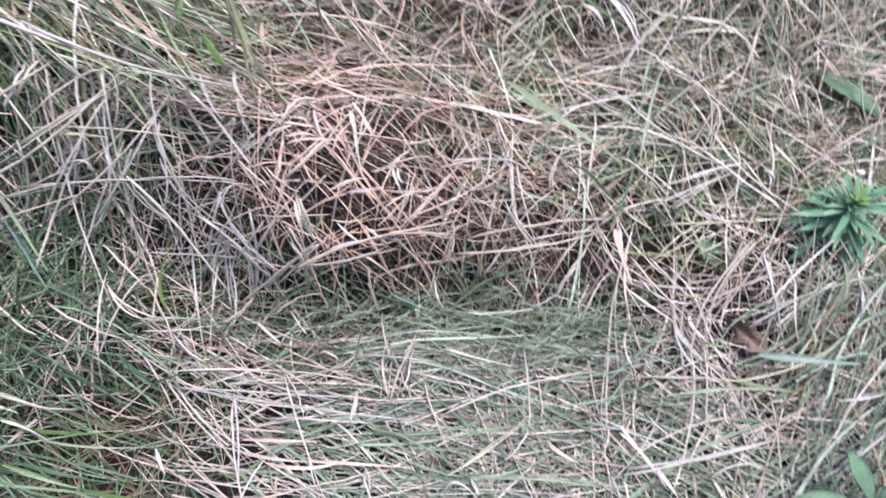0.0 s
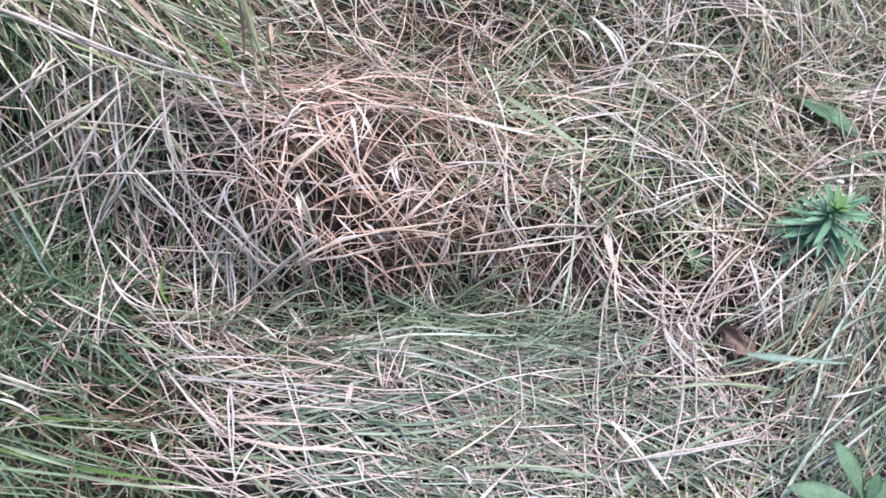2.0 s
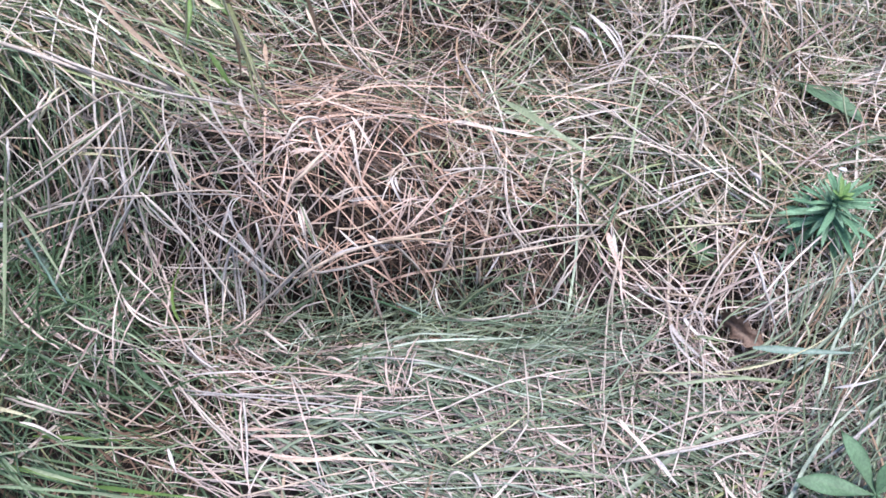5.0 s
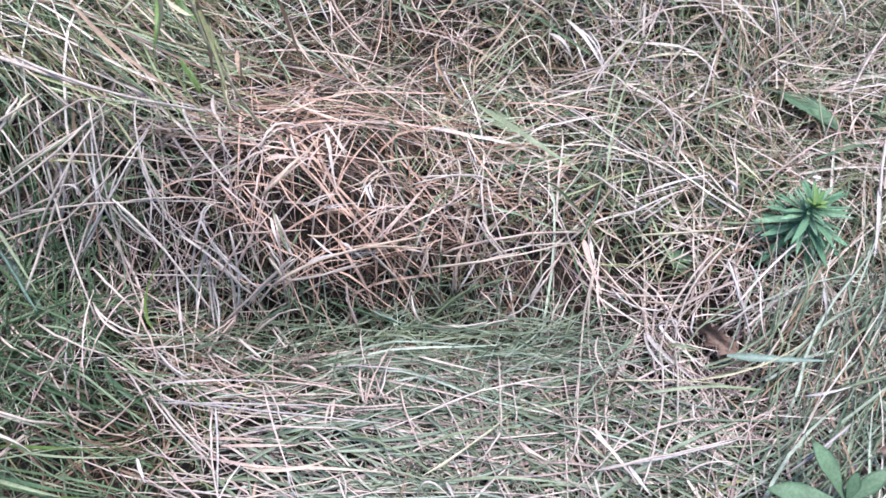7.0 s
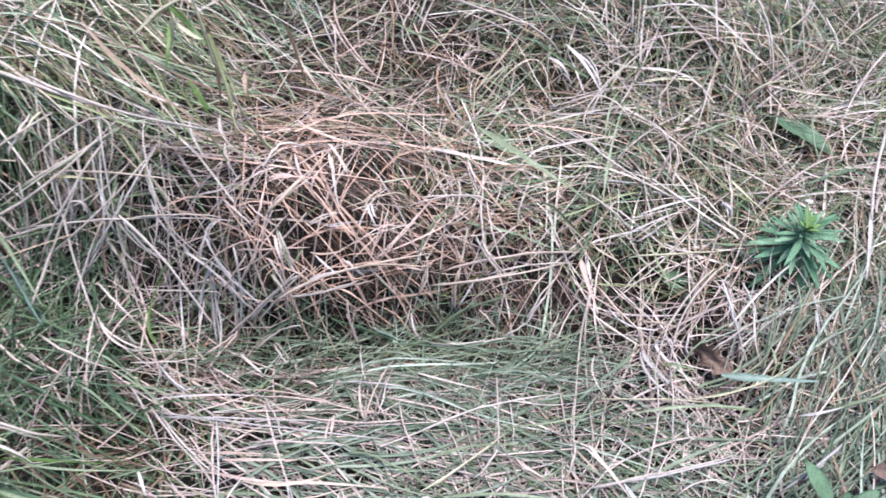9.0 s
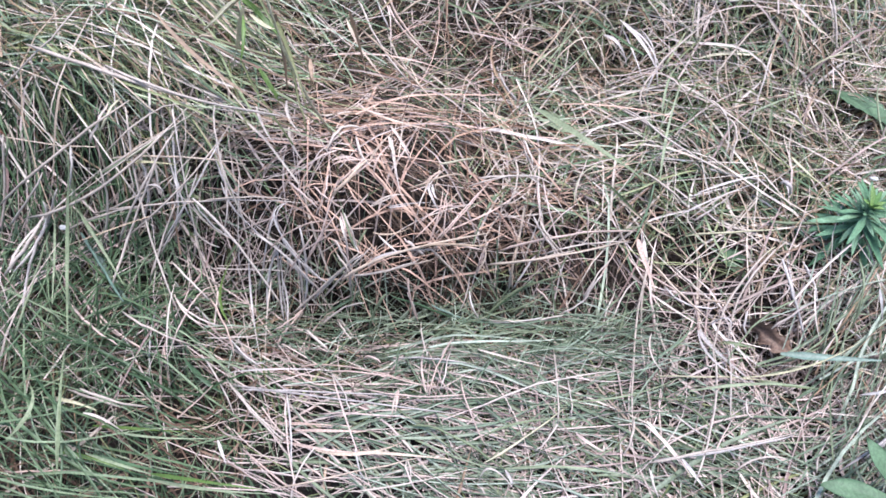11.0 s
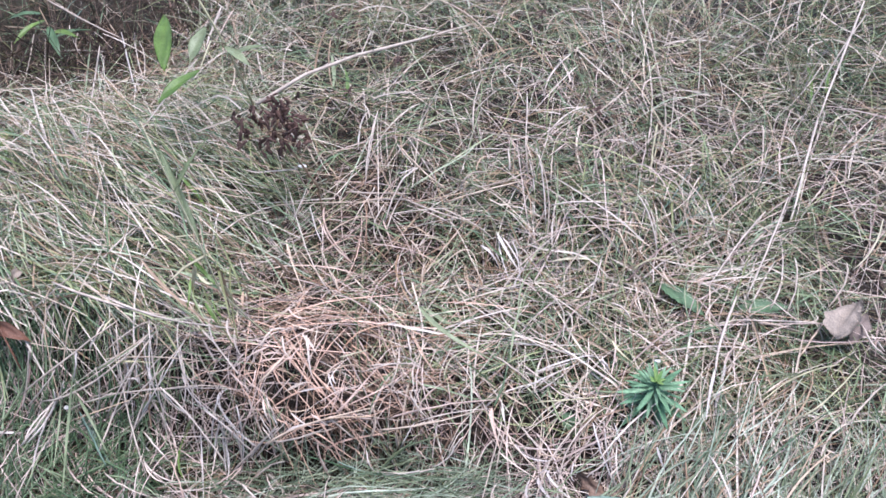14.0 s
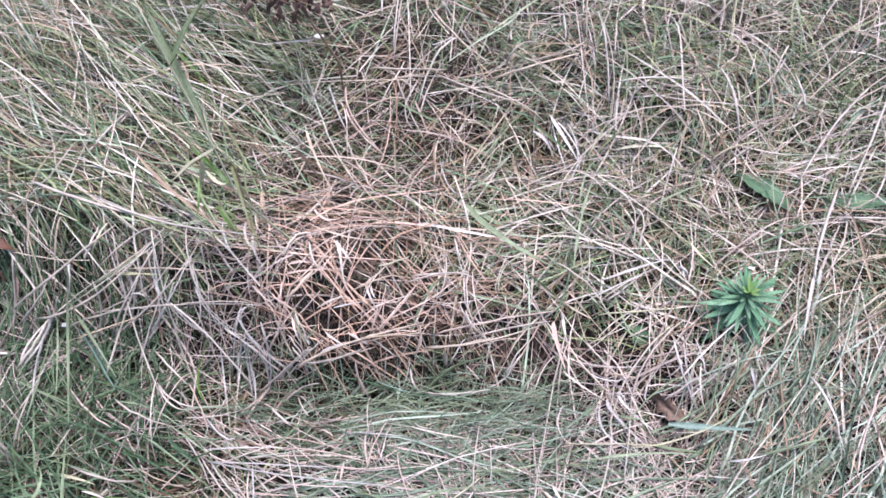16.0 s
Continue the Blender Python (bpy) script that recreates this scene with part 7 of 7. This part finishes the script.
stalk((-0.965, 0.456, 0.200), (-0.937, 0.424, 0.203), (-0.912, 0.385, 0.185), 3.6, 'pale')
stalk((-0.602, 0.126, 0.199), (-0.495, 0.079, 0.208), (-0.440, 0.049, 0.210), 2.5, 'pale')


# ---- leaves and weeds ----
def part(name, mesh, material, parent, label=""):
    mesh.materials.clear()
    mesh.materials.append(material)
    ob = new(name, mesh)
    ob.parent = parent
    if label:
        ob["label"] = label
    return ob


def leaf(length, width, droop=0.3, fold=0.25, lobes=0.0, teeth=0, curl=0.0, widest=0.45, thick=0.0004):
    """A leaf along +x from its stem end, with a raised midrib, an outline of its own and real thickness."""
    nu, nv = 15, 7
    verts, faces = [], []
    for i in range(nu):
        u = i / (nu - 1)
        p = math.log(0.5) / math.log(widest)
        half = 0.5 * width * max(0.04, math.sin(math.pi * u ** p)) ** 0.8
        if lobes:
            half *= 1 - lobes * (0.5 + 0.5 * math.cos(2 * math.pi * u * 3.6))
        if teeth:
            half *= 1 - 0.18 * (i % 2)
        for j in range(nv):
            v = j / (nv - 1) * 2 - 1
            z = -droop * length * u * u + fold * abs(v) * half + curl * length * math.sin(3 * u + 2 * v) * 0.3 * abs(v)
            verts.append((u * length, v * half, z + 0.012 * length * math.sin(9 * u + 4 * v)))
    for i in range(nu - 1):
        for j in range(nv - 1):
            a = i * nv + j
            faces.append((a, a + nv, a + nv + 1, a + 1))
    n = len(verts)
    rim = [i * nv for i in range(nu)] + [(nu - 1) * nv + j for j in range(1, nv)] + [i * nv + nv - 1 for i in range(nu - 2, -1, -1)] + list(range(nv - 2, 0, -1))
    verts += [(x, y, z - thick) for x, y, z in verts]
    faces += [tuple(q + n for q in reversed(f)) for f in faces]
    faces += [(rim[k], rim[(k + 1) % len(rim)], rim[(k + 1) % len(rim)] + n, rim[k] + n) for k in range(len(rim))]
    mesh = bpy.data.meshes.new("leaf")
    mesh.from_pydata(verts, [], faces)
    mesh.shade_smooth()
    return mesh


def rod(points, r0, r1, sides=6):
    """A tapering stem through the points."""
    pts = [Vector(p) for p in points]
    verts, faces = [], []
    m = len(pts)
    for k, p in enumerate(pts):
        way = (pts[min(k + 1, m - 1)] - pts[max(k - 1, 0)]).normalized()
        side = way.cross(Vector((0.31, 0.9, 0.12))).normalized()
        up = side.cross(way)
        r = r0 + (r1 - r0) * k / (m - 1)
        verts += [p + r * (math.cos(q * 2 * math.pi / sides) * side + math.sin(q * 2 * math.pi / sides) * up) for q in range(sides)]
    for k in range(m - 1):
        faces += [(k * sides + q, k * sides + (q + 1) % sides, (k + 1) * sides + (q + 1) % sides, (k + 1) * sides + q) for q in range(sides)]
    faces += [tuple(range(sides - 1, -1, -1)), tuple(range((m - 1) * sides, m * sides))]
    mesh = bpy.data.meshes.new("stem")
    mesh.from_pydata(verts, [], faces)
    mesh.shade_smooth()
    return mesh


def thing(name, at, label, category, group=""):
    ob = new(name)
    ob.empty_display_size = 0.02
    ob.location = at
    return tagged(ob, label=label, category=category, group=group)


def turned(ob, at, heading, rise=0.0, roll=0.0):
    """Lays a leaf from its stem end: heading about z, rise above level, roll about its own length, in degrees."""
    ob.matrix_local = Matrix.Translation(at) @ Euler((radians(roll), -radians(rise), radians(heading))).to_matrix().to_4x4()
    return ob


# bushy green rosette of narrow leaves
rosette = thing("spurge_plant", (0.393, 0.058, -0.008), "green rosette of narrow lance-shaped leaves among dry grass", "plant")
part("stem", rod([(0.004, 0.06, -0.04), (0.002, 0.035, 0.03), (0, 0, 0.088)], 0.0022, 0.0014), SPURGE, rosette)
for ring, (count, size, rise, high) in enumerate([(13, 0.058, -16, 0.052), (15, 0.055, 2, 0.064), (14, 0.047, 18, 0.075), (10, 0.034, 38, 0.083)]):
    for q in range(count):
        long = size * rng.uniform(0.7, 1.15)
        lf = part("leaf", leaf(long, long * 0.145, droop=rng.uniform(0.0, 0.22), fold=0.3, widest=0.5), SPURGE, rosette)
        turned(lf, (0, 0, high + rng.uniform(-0.004, 0.004)), q * 360 / count + ring * 17 + rng.uniform(-9, 9), rise + rng.uniform(-9, 9), rng.uniform(-20, 20))
for q in range(7):
    lf = part("young_leaf", leaf(0.015 + 0.006 * (q % 3), 0.006, droop=0.1, fold=0.4, widest=0.5), SPURGE_TOP, rosette, "small yellow-green top leaf")
    turned(lf, (0, 0, 0.088), q * 51 + 10, 45 + 8 * (q % 3))

# low broad-leaved herb
herb = thing("broadleaf_herb", (0.376, -0.250, 0.004), "low herb with smooth oval dark green leaves in grass", "plant")
part("stem", rod([(0, 0, -0.03), (0, 0, 0.02), (0.002, 0, 0.045)], 0.0018, 0.0012), SPURGE, herb)
for heading, long, wide, rise in ((126, 0.058, 0.017, 34), (176, 0.064, 0.018, 6), (236, 0.042, 0.015, -8), (318, 0.05, 0.016, 16), (40, 0.046, 0.014, 30), (82, 0.03, 0.011, 55)):
    lf = part("leaf", leaf(long, wide, droop=0.16, fold=0.22, widest=0.62), DARK_LEAF, herb)
    turned(lf, (0, 0, 0.044), heading, rise)
wilt = thing("wilted_leaf", (0.416, -0.198, 0.05), "leaf half brown and half green, folded over grass", "leaf", "fallen leaves")
turned(part("brown_half", leaf(0.03, 0.016, droop=0.2, fold=0.5, curl=0.2), OAK, wilt, "brown crumpled half"), (0, 0, 0), -8, 5)
turned(part("green_half", leaf(0.045, 0.018, droop=0.1, fold=0.4), SHADES["green"], wilt, "dark green half"), (0.02, -0.002, -0.001), -10, -4)


def fallen_leaf(name, label, at, heading, long, wide, mat, rise=5, roll=0, **kw):
    t = thing(name, at, label, "leaf", "fallen leaves")
    turned(part("leaf_blade", leaf(long, wide, **kw), mat, t), (-long / 2 * math.cos(radians(heading)), -long / 2 * math.sin(radians(heading)), 0), heading, rise, roll)
    turned(part("leaf_stalk", rod([(0, 0, 0), (-0.008, 0.001, 0.001), (-0.017, 0.004, -0.003)], 0.0007, 0.0005), mat, t),
           (-long / 2 * math.cos(radians(heading)), -long / 2 * math.sin(radians(heading)), 0), heading, rise)
    return t


fallen_leaf("oak_leaf", "lobed brown oak leaf caught among straw", (0.305, -0.073, -0.003), -44, 0.060, 0.030, OAK, rise=2, roll=42, lobes=0.5, droop=0.12, curl=0.5, fold=0.55)
curled = fallen_leaf("withered_leaf", "pale tan withered oval leaf lying curled", (0.705, 0.248, 0.047), 62, 0.088, 0.056, TAN_LEAF, rise=24, roll=-34, lobes=0.2, droop=0.3, curl=0.5, fold=0.45)
turned(part("folded_half", leaf(0.07, 0.042, droop=0.3, fold=0.5, curl=0.4, lobes=0.25), SHADED_LEAF, curled, "greyish half with shade put into its colour"), (0.004, -0.034, -0.012), 48, 16, 30)
fallen_leaf("grey_leaf", "pale grey curled dead leaf on dry grass", (-0.599, 0.052, 0.205), 95, 0.036, 0.014, TAN_LEAF, rise=5, roll=30, droop=0.4, curl=0.4, fold=0.6)


def green_leaf(name, label, at, heading, long, wide, mat, rise=5, roll=0, **kw):
    t = thing(name, at, label, "leaf", "green leaves")
    turned(part("leaf_blade", leaf(long, wide, **kw), mat, t), (0, 0, 0), heading, rise, roll)
    turned(part("leaf_stalk", rod([(0.002, 0, 0), (-0.012, 0.001, -0.006), (-0.024, 0.003, -0.03)], 0.001, 0.0008), mat, t), (0, 0, 0), heading, rise)
    return t


green_leaf("toothed_leaf", "broad toothed green leaf flat in the grass", (0.492, 0.250, 0.024), 135, 0.10, 0.036, DARK_LEAF, teeth=1, droop=0.12, widest=0.5)
green_leaf("toothed_leaf", "broad toothed green leaf half hidden by straw", (0.545, 0.270, 0.022), 12, 0.095, 0.034, DARK_LEAF, teeth=1, droop=0.1, widest=0.5)
green_leaf("small_leaf", "small dark green leaf under dry stalks", (0.256, 0.041, -0.004), -22, 0.05, 0.016, DARK_LEAF, droop=0.15)
green_leaf("small_leaf", "small dark green leaf beside another one", (0.262, 0.030, -0.008), -40, 0.04, 0.013, DARK_LEAF, droop=0.15)

# dried dark seed head on its stalk
head = thing("dried_seed_head", (-0.224, 0.379, 0.03), "dark brown dried flower head on a thin stalk", "dried plant")
part("stalk", rod([(0, 0, 0), (0.01, -0.01, 0.12), (-0.02, -0.025, 0.22), (-0.04, -0.036, 0.265)], 0.0022, 0.0014), SHADES["brown"], head)
hrng = np.random.default_rng(3)
for q in range(30):
    tip = Vector((-0.04 + hrng.normal(0.012, 0.030), -0.036 + hrng.normal(0, 0.02), 0.264 + hrng.normal(0, 0.020)))
    twig = part("twig", rod([(-0.04, -0.036, 0.258), (0.5 * (tip.x - 0.04), 0.5 * (tip.y - 0.036), 0.5 * (tip.z + 0.258) - 0.004), tip], 0.0009, 0.0006, 5), SHADES["brown"], head)
    for _ in range(5):
        at = tip + Vector(hrng.normal(0, 0.008, 3).tolist())
        bm = bmesh.new()
        bmesh.ops.create_icosphere(bm, subdivisions=2, radius=float(hrng.uniform(0.0026, 0.0042)), matrix=Matrix.Translation(at) @ Matrix.Rotation(float(hrng.normal(0, 0.6)), 4, "X") @ Matrix.Rotation(float(hrng.normal(0, 0.6)), 4, "Y") @ Matrix.Diagonal((0.8, 0.55, float(hrng.uniform(1.4, 3.6)), 1)))
        for v in bm.verts:
            v.co += Vector(hrng.normal(0, 0.0006, 3).tolist())
        mesh = bpy.data.meshes.new("seed_ball")
        bm.to_mesh(mesh)
        bm.free()
        part("seed_ball", mesh, SEED, twig, "dark crumbly dried flower")
# pale arching stem behind it
arch = thing("arching_stem", (-0.325, 0.433, 0.235), "thick pale stem arching over the grass", "plant stem")
part("stem", rod([(0, 0, 0.05), (0.06, 0.10, 0.055), (0.125, 0.227, 0.03), (0.21, 0.44, -0.04), (0.311, 0.718, -0.13), (0.36, 0.85, -0.2)], 0.0036, 0.0026, 8), SHADES["pale"], arch)

# small dried flowers, seeds and petals
def dried_flower(at, high):
    t = thing("dried_flower", (at[0], at[1], at[2] - high), "small dark purple-brown dried flower on a thin stalk", "dried plant", "dried flowers")
    part("stalk", rod([(0, 0, -0.03), (0.003, 0.002, high * 0.5), (0, 0, high)], 0.0012, 0.0008), SHADES["brown"], t)
    for q in range(6):
        turned(part("petal", leaf(0.016, 0.007, droop=0.5, fold=0.5, curl=0.3), SEED, t), (0, 0, high), q * 60 + hrng.uniform(-15, 15), hrng.uniform(0, 60))


def scrap(name, label, at, size, mat):
    bm = bmesh.new()
    bmesh.ops.create_icosphere(bm, subdivisions=2, radius=size, matrix=Matrix.Translation(at) @ Matrix.Diagonal((1.4, 0.8, 0.5, 1)))
    for v in bm.verts:
        v.co += Vector(hrng.normal(0, size * 0.1, 3).tolist())
    mesh = bpy.data.meshes.new(name)
    bm.to_mesh(mesh)
    bm.free()
    mesh.materials.append(mat)
    mesh.shade_smooth()
    return tagged(new(name, mesh), label=label, category="petal", group="white scraps")


dried_flower((-0.227, 0.655, 0.181), 0.08)
dried_flower((-0.151, 0.816, 0.171), 0.08)
dried_flower((0.161, 1.052, 0.185), 0.10)
dried_flower((0.298, 0.689, 0.142), 0.05)
dried_flower((-0.347, 0.960, 0.203), 0.10)
WHITE = blade_material("white_petal", [(0, (0.70, 0.68, 0.64)), (1, (0.80, 0.78, 0.75))], thin=0.2, per_object=True)
scrap("white_petal", "small white petal caught on dry grass", (-0.254, 0.407, 0.168), 0.006, WHITE)
scrap("white_petal", "tiny white petal on a green rosette", (0.393, 0.085, 0.098), 0.003, WHITE)
scrap("white_petal", "tiny white petal between green blades", (-0.486, -0.098, 0.072), 0.004, WHITE)

# leafy weed with lance-shaped leaves
weed = thing("leafy_weed", (-0.408, 0.586, 0.04), "tall weed with light green lance-shaped leaves", "plant")
part("stem", rod([(0, 0, 0), (0.01, -0.04, 0.18), (0.02, -0.09, 0.32), (0.0, -0.12, 0.46)], 0.0028, 0.0018), SHADES["yellowish"], weed)
for at, heading, long, wide, rise, mat in (((-0.075, -0.10, 0.385), 292, 0.15, 0.030, -6, SHADES["bright"]), ((0.062, -0.265, 0.375), 243, 0.085, 0.026, -4, SHADES["bright"]),
                                           ((0.02, -0.14, 0.385), 268, 0.075, 0.026, -14, SHADES["greygreen"]), ((0.0, -0.11, 0.44), 150, 0.16, 0.032, 8, SHADES["bright"]),
                                           ((0.015, -0.08, 0.30), 40, 0.07, 0.018, 5, SHADES["greygreen"]), ((0.0, -0.11, 0.45), 70, 0.15, 0.03, 14, SHADES["bright"]),
                                           ((0.02, -0.10, 0.33), 330, 0.07, 0.018, -10, SHADES["greygreen"])):
    turned(part("leaf", leaf(long, wide, droop=0.1, fold=0.3, widest=0.5), mat, weed), at, heading, rise)
part("side_shoot", rod([(0.02, -0.09, 0.33), (0.045, -0.18, 0.38), (0.062, -0.265, 0.375)], 0.0014, 0.001), SHADES["yellowish"], weed)
part("side_shoot", rod([(0.015, -0.08, 0.31), (-0.035, -0.09, 0.37), (-0.075, -0.10, 0.385)], 0.0014, 0.001), SHADES["yellowish"], weed)

# further weeds at the rim of the shady gap
for at, high, aims in (((-1.361, 1.183, 0.078), 0.22, (200, 250, 310, 350, 60, 140)), ((-0.888, 0.456, 0.212), 0.12, (210, 280, 330, 30))):
    t = thing("leafy_weed", at, "small weed with olive green lance-shaped leaves", "plant")
    part("stem", rod([(0, 0, -high), (0.01, -0.01, -0.5 * high), (0, 0, 0.02)], 0.0024, 0.0014), SHADES["brown"], t)
    for q, aim in enumerate(aims):
        turned(part("leaf", leaf(0.1 + 0.02 * (q % 3), 0.026, droop=0.25, fold=0.35, widest=0.45), SHADES["bright" if q % 2 else "green"], t), (0, 0, -0.02 * q), aim, 12 - 8 * (q % 3))

# rusty withered weed lying along the green edge
rusty = thing("withered_weed", (-0.68, 0.045, 0.13), "rusty red-brown withered weed with narrow drooping leaves", "plant")
part("stem", rod([(-0.22, 0.245, 0.05), (-0.12, 0.11, 0.045), (0.0, 0.0, 0.058), (0.09, -0.08, 0.042), (0.13, -0.12, 0.0)], 0.0024, 0.0014), RED_LEAF, rusty)
for at, heading, long, wide, rise in (((-0.2, 0.22, 0.05), 330, 0.07, 0.016, 8), ((-0.17, 0.18, 0.05), 215, 0.05, 0.012, 12), ((-0.13, 0.12, 0.048), 300, 0.08, 0.018, 4), ((-0.10, 0.095, 0.048), 20, 0.05, 0.012, 10),
                                      ((-0.04, 0.035, 0.055), 290, 0.075, 0.017, -4), ((-0.01, 0.01, 0.058), 355, 0.045, 0.012, 6), ((0.04, -0.04, 0.052), 305, 0.06, 0.016, -8), ((0.085, -0.075, 0.042), 340, 0.05, 0.020, -2),
                                      ((0.085, -0.08, 0.042), 240, 0.04, 0.012, -6)):
    turned(part("leaf", leaf(long, wide, droop=0.35, fold=0.5, curl=0.5, widest=0.4), RED_LEAF, rusty), at, heading, rise, 20)

# upright grass stem that leans toward the walker
tall = thing("tall_grass_stem", (-0.185, -0.035, 0.08), "upright green-brown grass stem with narrow leaves", "grass stem")
part("stem", rod([(-0.012, 0.11, -0.05), (-0.028, 0.06, 0.10), (-0.024, 0.022, 0.20), (-0.036, 0.035, 0.29), (-0.056, 0.052, 0.38), (-0.066, 0.06, 0.44)], 0.0014, 0.0009), SHADES["yellowish"], tall, "yellowish stem")
for at, heading, long, wide, rise, mat in (((-0.034, 0.035, 0.28), 130, 0.13, 0.010, 62, SHADES["greygreen"]), ((-0.03, 0.03, 0.26), 200, 0.07, 0.006, -25, SHADES["yellowish"]),
                                           ((-0.022, 0.016, 0.22), 150, 0.06, 0.006, 30, SHADES["bright"]), ((-0.05, 0.045, 0.35), 60, 0.08, 0.006, 40, SHADES["greygreen"])):
    turned(part("leaf", leaf(long, wide, droop=0.12, fold=0.5, widest=0.4), mat, tall), at, heading, rise)

for a, b, c, wide, shade in (
    ((-0.066, 0.049, 0.220), (-0.076, 0.043, 0.190), (-0.102, 0.056, 0.140), 0.0070, "yellowish"),
    ((-0.050, 0.017, 0.180), (-0.035, 0.002, 0.170), (-0.031, 0.002, 0.150), 0.0070, "bright"),
    ((-0.031, 0.043, 0.190), (-0.039, 0.059, 0.140), (-0.046, 0.070, 0.080), 0.0055, "yellowish"),
    ((-0.041, 0.057, 0.210), (-0.043, 0.060, 0.170), (-0.049, 0.057, 0.120), 0.0060, "brown"),
    ((0.011, 0.112, 0.180), (0.003, 0.147, 0.120), (-0.004, 0.182, 0.040), 0.0050, "brown"),
    ((-0.034, 0.090, 0.140), (-0.034, 0.089, 0.120), (-0.041, 0.099, 0.090), 0.0060, "brown"),
):
    ribbons("leaf", np.array([bend(a, b, c, 9)], dtype=float), np.array([wide]), SHADES[shade], taper=0.8, fold=0.25, twist=0.2, ends=0.4, parent=tall)


# ---- standing tufts ----
def tuft(at, count, height, splay, shade_mix, label, lean=(0.0, 0.0)):
    """Blades that rise from one root and bend outward; each blade is a part."""
    t = thing("grass_tuft", at, label, "grass tuft", "grass tufts")
    for q in range(count):
        turn = rng.uniform(0, 2 * math.pi)
        out = rng.uniform(0.15, 1) * splay
        h = height * rng.uniform(0.6, 1.1)
        u = np.linspace(0, 1, 7)
        reach = out * h * u ** 1.7
        drop = h * u * (1 - 0.45 * out * u)
        base = rng.normal(0, 0.006, 2)
        pts = np.stack([base[0] + math.cos(turn) * reach + lean[0] * h * u ** 1.5, base[1] + math.sin(turn) * reach + lean[1] * h * u ** 1.5, drop - 0.02], -1)
        mat = SHADES[shade_mix[int(rng.integers(len(shade_mix)))]]
        ribbons("blade", pts[None], np.array([rng.uniform(0.0018, 0.0042)]), mat, taper=0.85, fold=0.3, twist=0.4, parent=t)
    return t


tuft((-0.50, -0.27, 0.0), 22, 0.24, 0.9, ("greygreen", "green", "greygreen", "pale"), "green grass tuft with drooping blades at the edge", (0.05, 0.1))
tuft((-0.62, -0.18, 0.0), 20, 0.22, 0.9, ("greygreen", "green", "pale"), "green grass tuft leaning outward in matted grass")
tuft((-0.42, -0.20, 0.0), 12, 0.16, 0.8, ("green", "greygreen"), "small deep green grass tuft beside dry straw")
tuft((0.52, 0.58, -0.01), 46, 0.16, 1.0, ("bluegreen", "bluegreen", "green", "greygreen"), "low blue-green grass tuft behind dry grass")
tuft((0.62, 0.60, 0.0), 18, 0.18, 0.8, ("greygreen", "yellowish", "pale"), "grey-green grass tuft among dry stalks")
tuft((0.78, 0.98, 0.0), 16, 0.22, 0.5, ("yellowish", "bright", "pale"), "yellow-green upright grass tuft in dry meadow")
tuft((0.30, 0.62, 0.06), 16, 0.16, 0.9, ("greygreen", "bright", "pale"), "light green grass tuft in dry meadow")
tuft((0.62, -0.10, 0.0), 20, 0.2, 0.9, ("greygreen", "pale", "greygreen"), "pale green grass tuft swept to one side", (0.2, 0.35))
tuft((0.52, -0.28, 0.0), 20, 0.2, 0.9, ("greygreen", "bluegreen", "pale"), "green grass tuft swept to one side", (0.15, 0.4))
tuft((-0.46, 0.10, 0.08), 24, 0.26, 0.9, ("greygreen", "pale", "greygreen"), "fine pale grass tuft fanning outward", (-0.5, 0.35))
tuft((-0.60, 0.26, 0.08), 24, 0.28, 0.9, ("pale", "greygreen", "greygreen"), "fine dry grass tuft fanning outward", (-0.5, 0.3))
tuft((-0.78, 0.40, 0.08), 22, 0.28, 0.9, ("pale", "greygreen", "tan"), "dry grass tuft fanning outward by weeds", (-0.4, 0.3))
tuft((-0.85, 0.05, 0.05), 20, 0.24, 0.9, ("greygreen", "green", "pale"), "green and dry grass tuft at the side", (-0.1, 0.2))
trng = np.random.default_rng(12)
for _ in range(26):
    x, y = trng.uniform(-1.3, 1.3), trng.uniform(0.55, 1.5)
    if x < -0.8 and 0.6 < y < 1.6:
        continue
    dry = trng.random() < 0.5
    tuft((x, y, float(bed(x, y))), 15, trng.uniform(0.16, 0.26), 0.8, ("pale", "tan", "greygreen") if dry else ("greygreen", "green", "yellowish"),
         "dry straw-coloured grass tuft in meadow" if dry else "grey-green grass tuft in dry meadow", (trng.normal(0, 0.2), trng.normal(0, 0.2)))
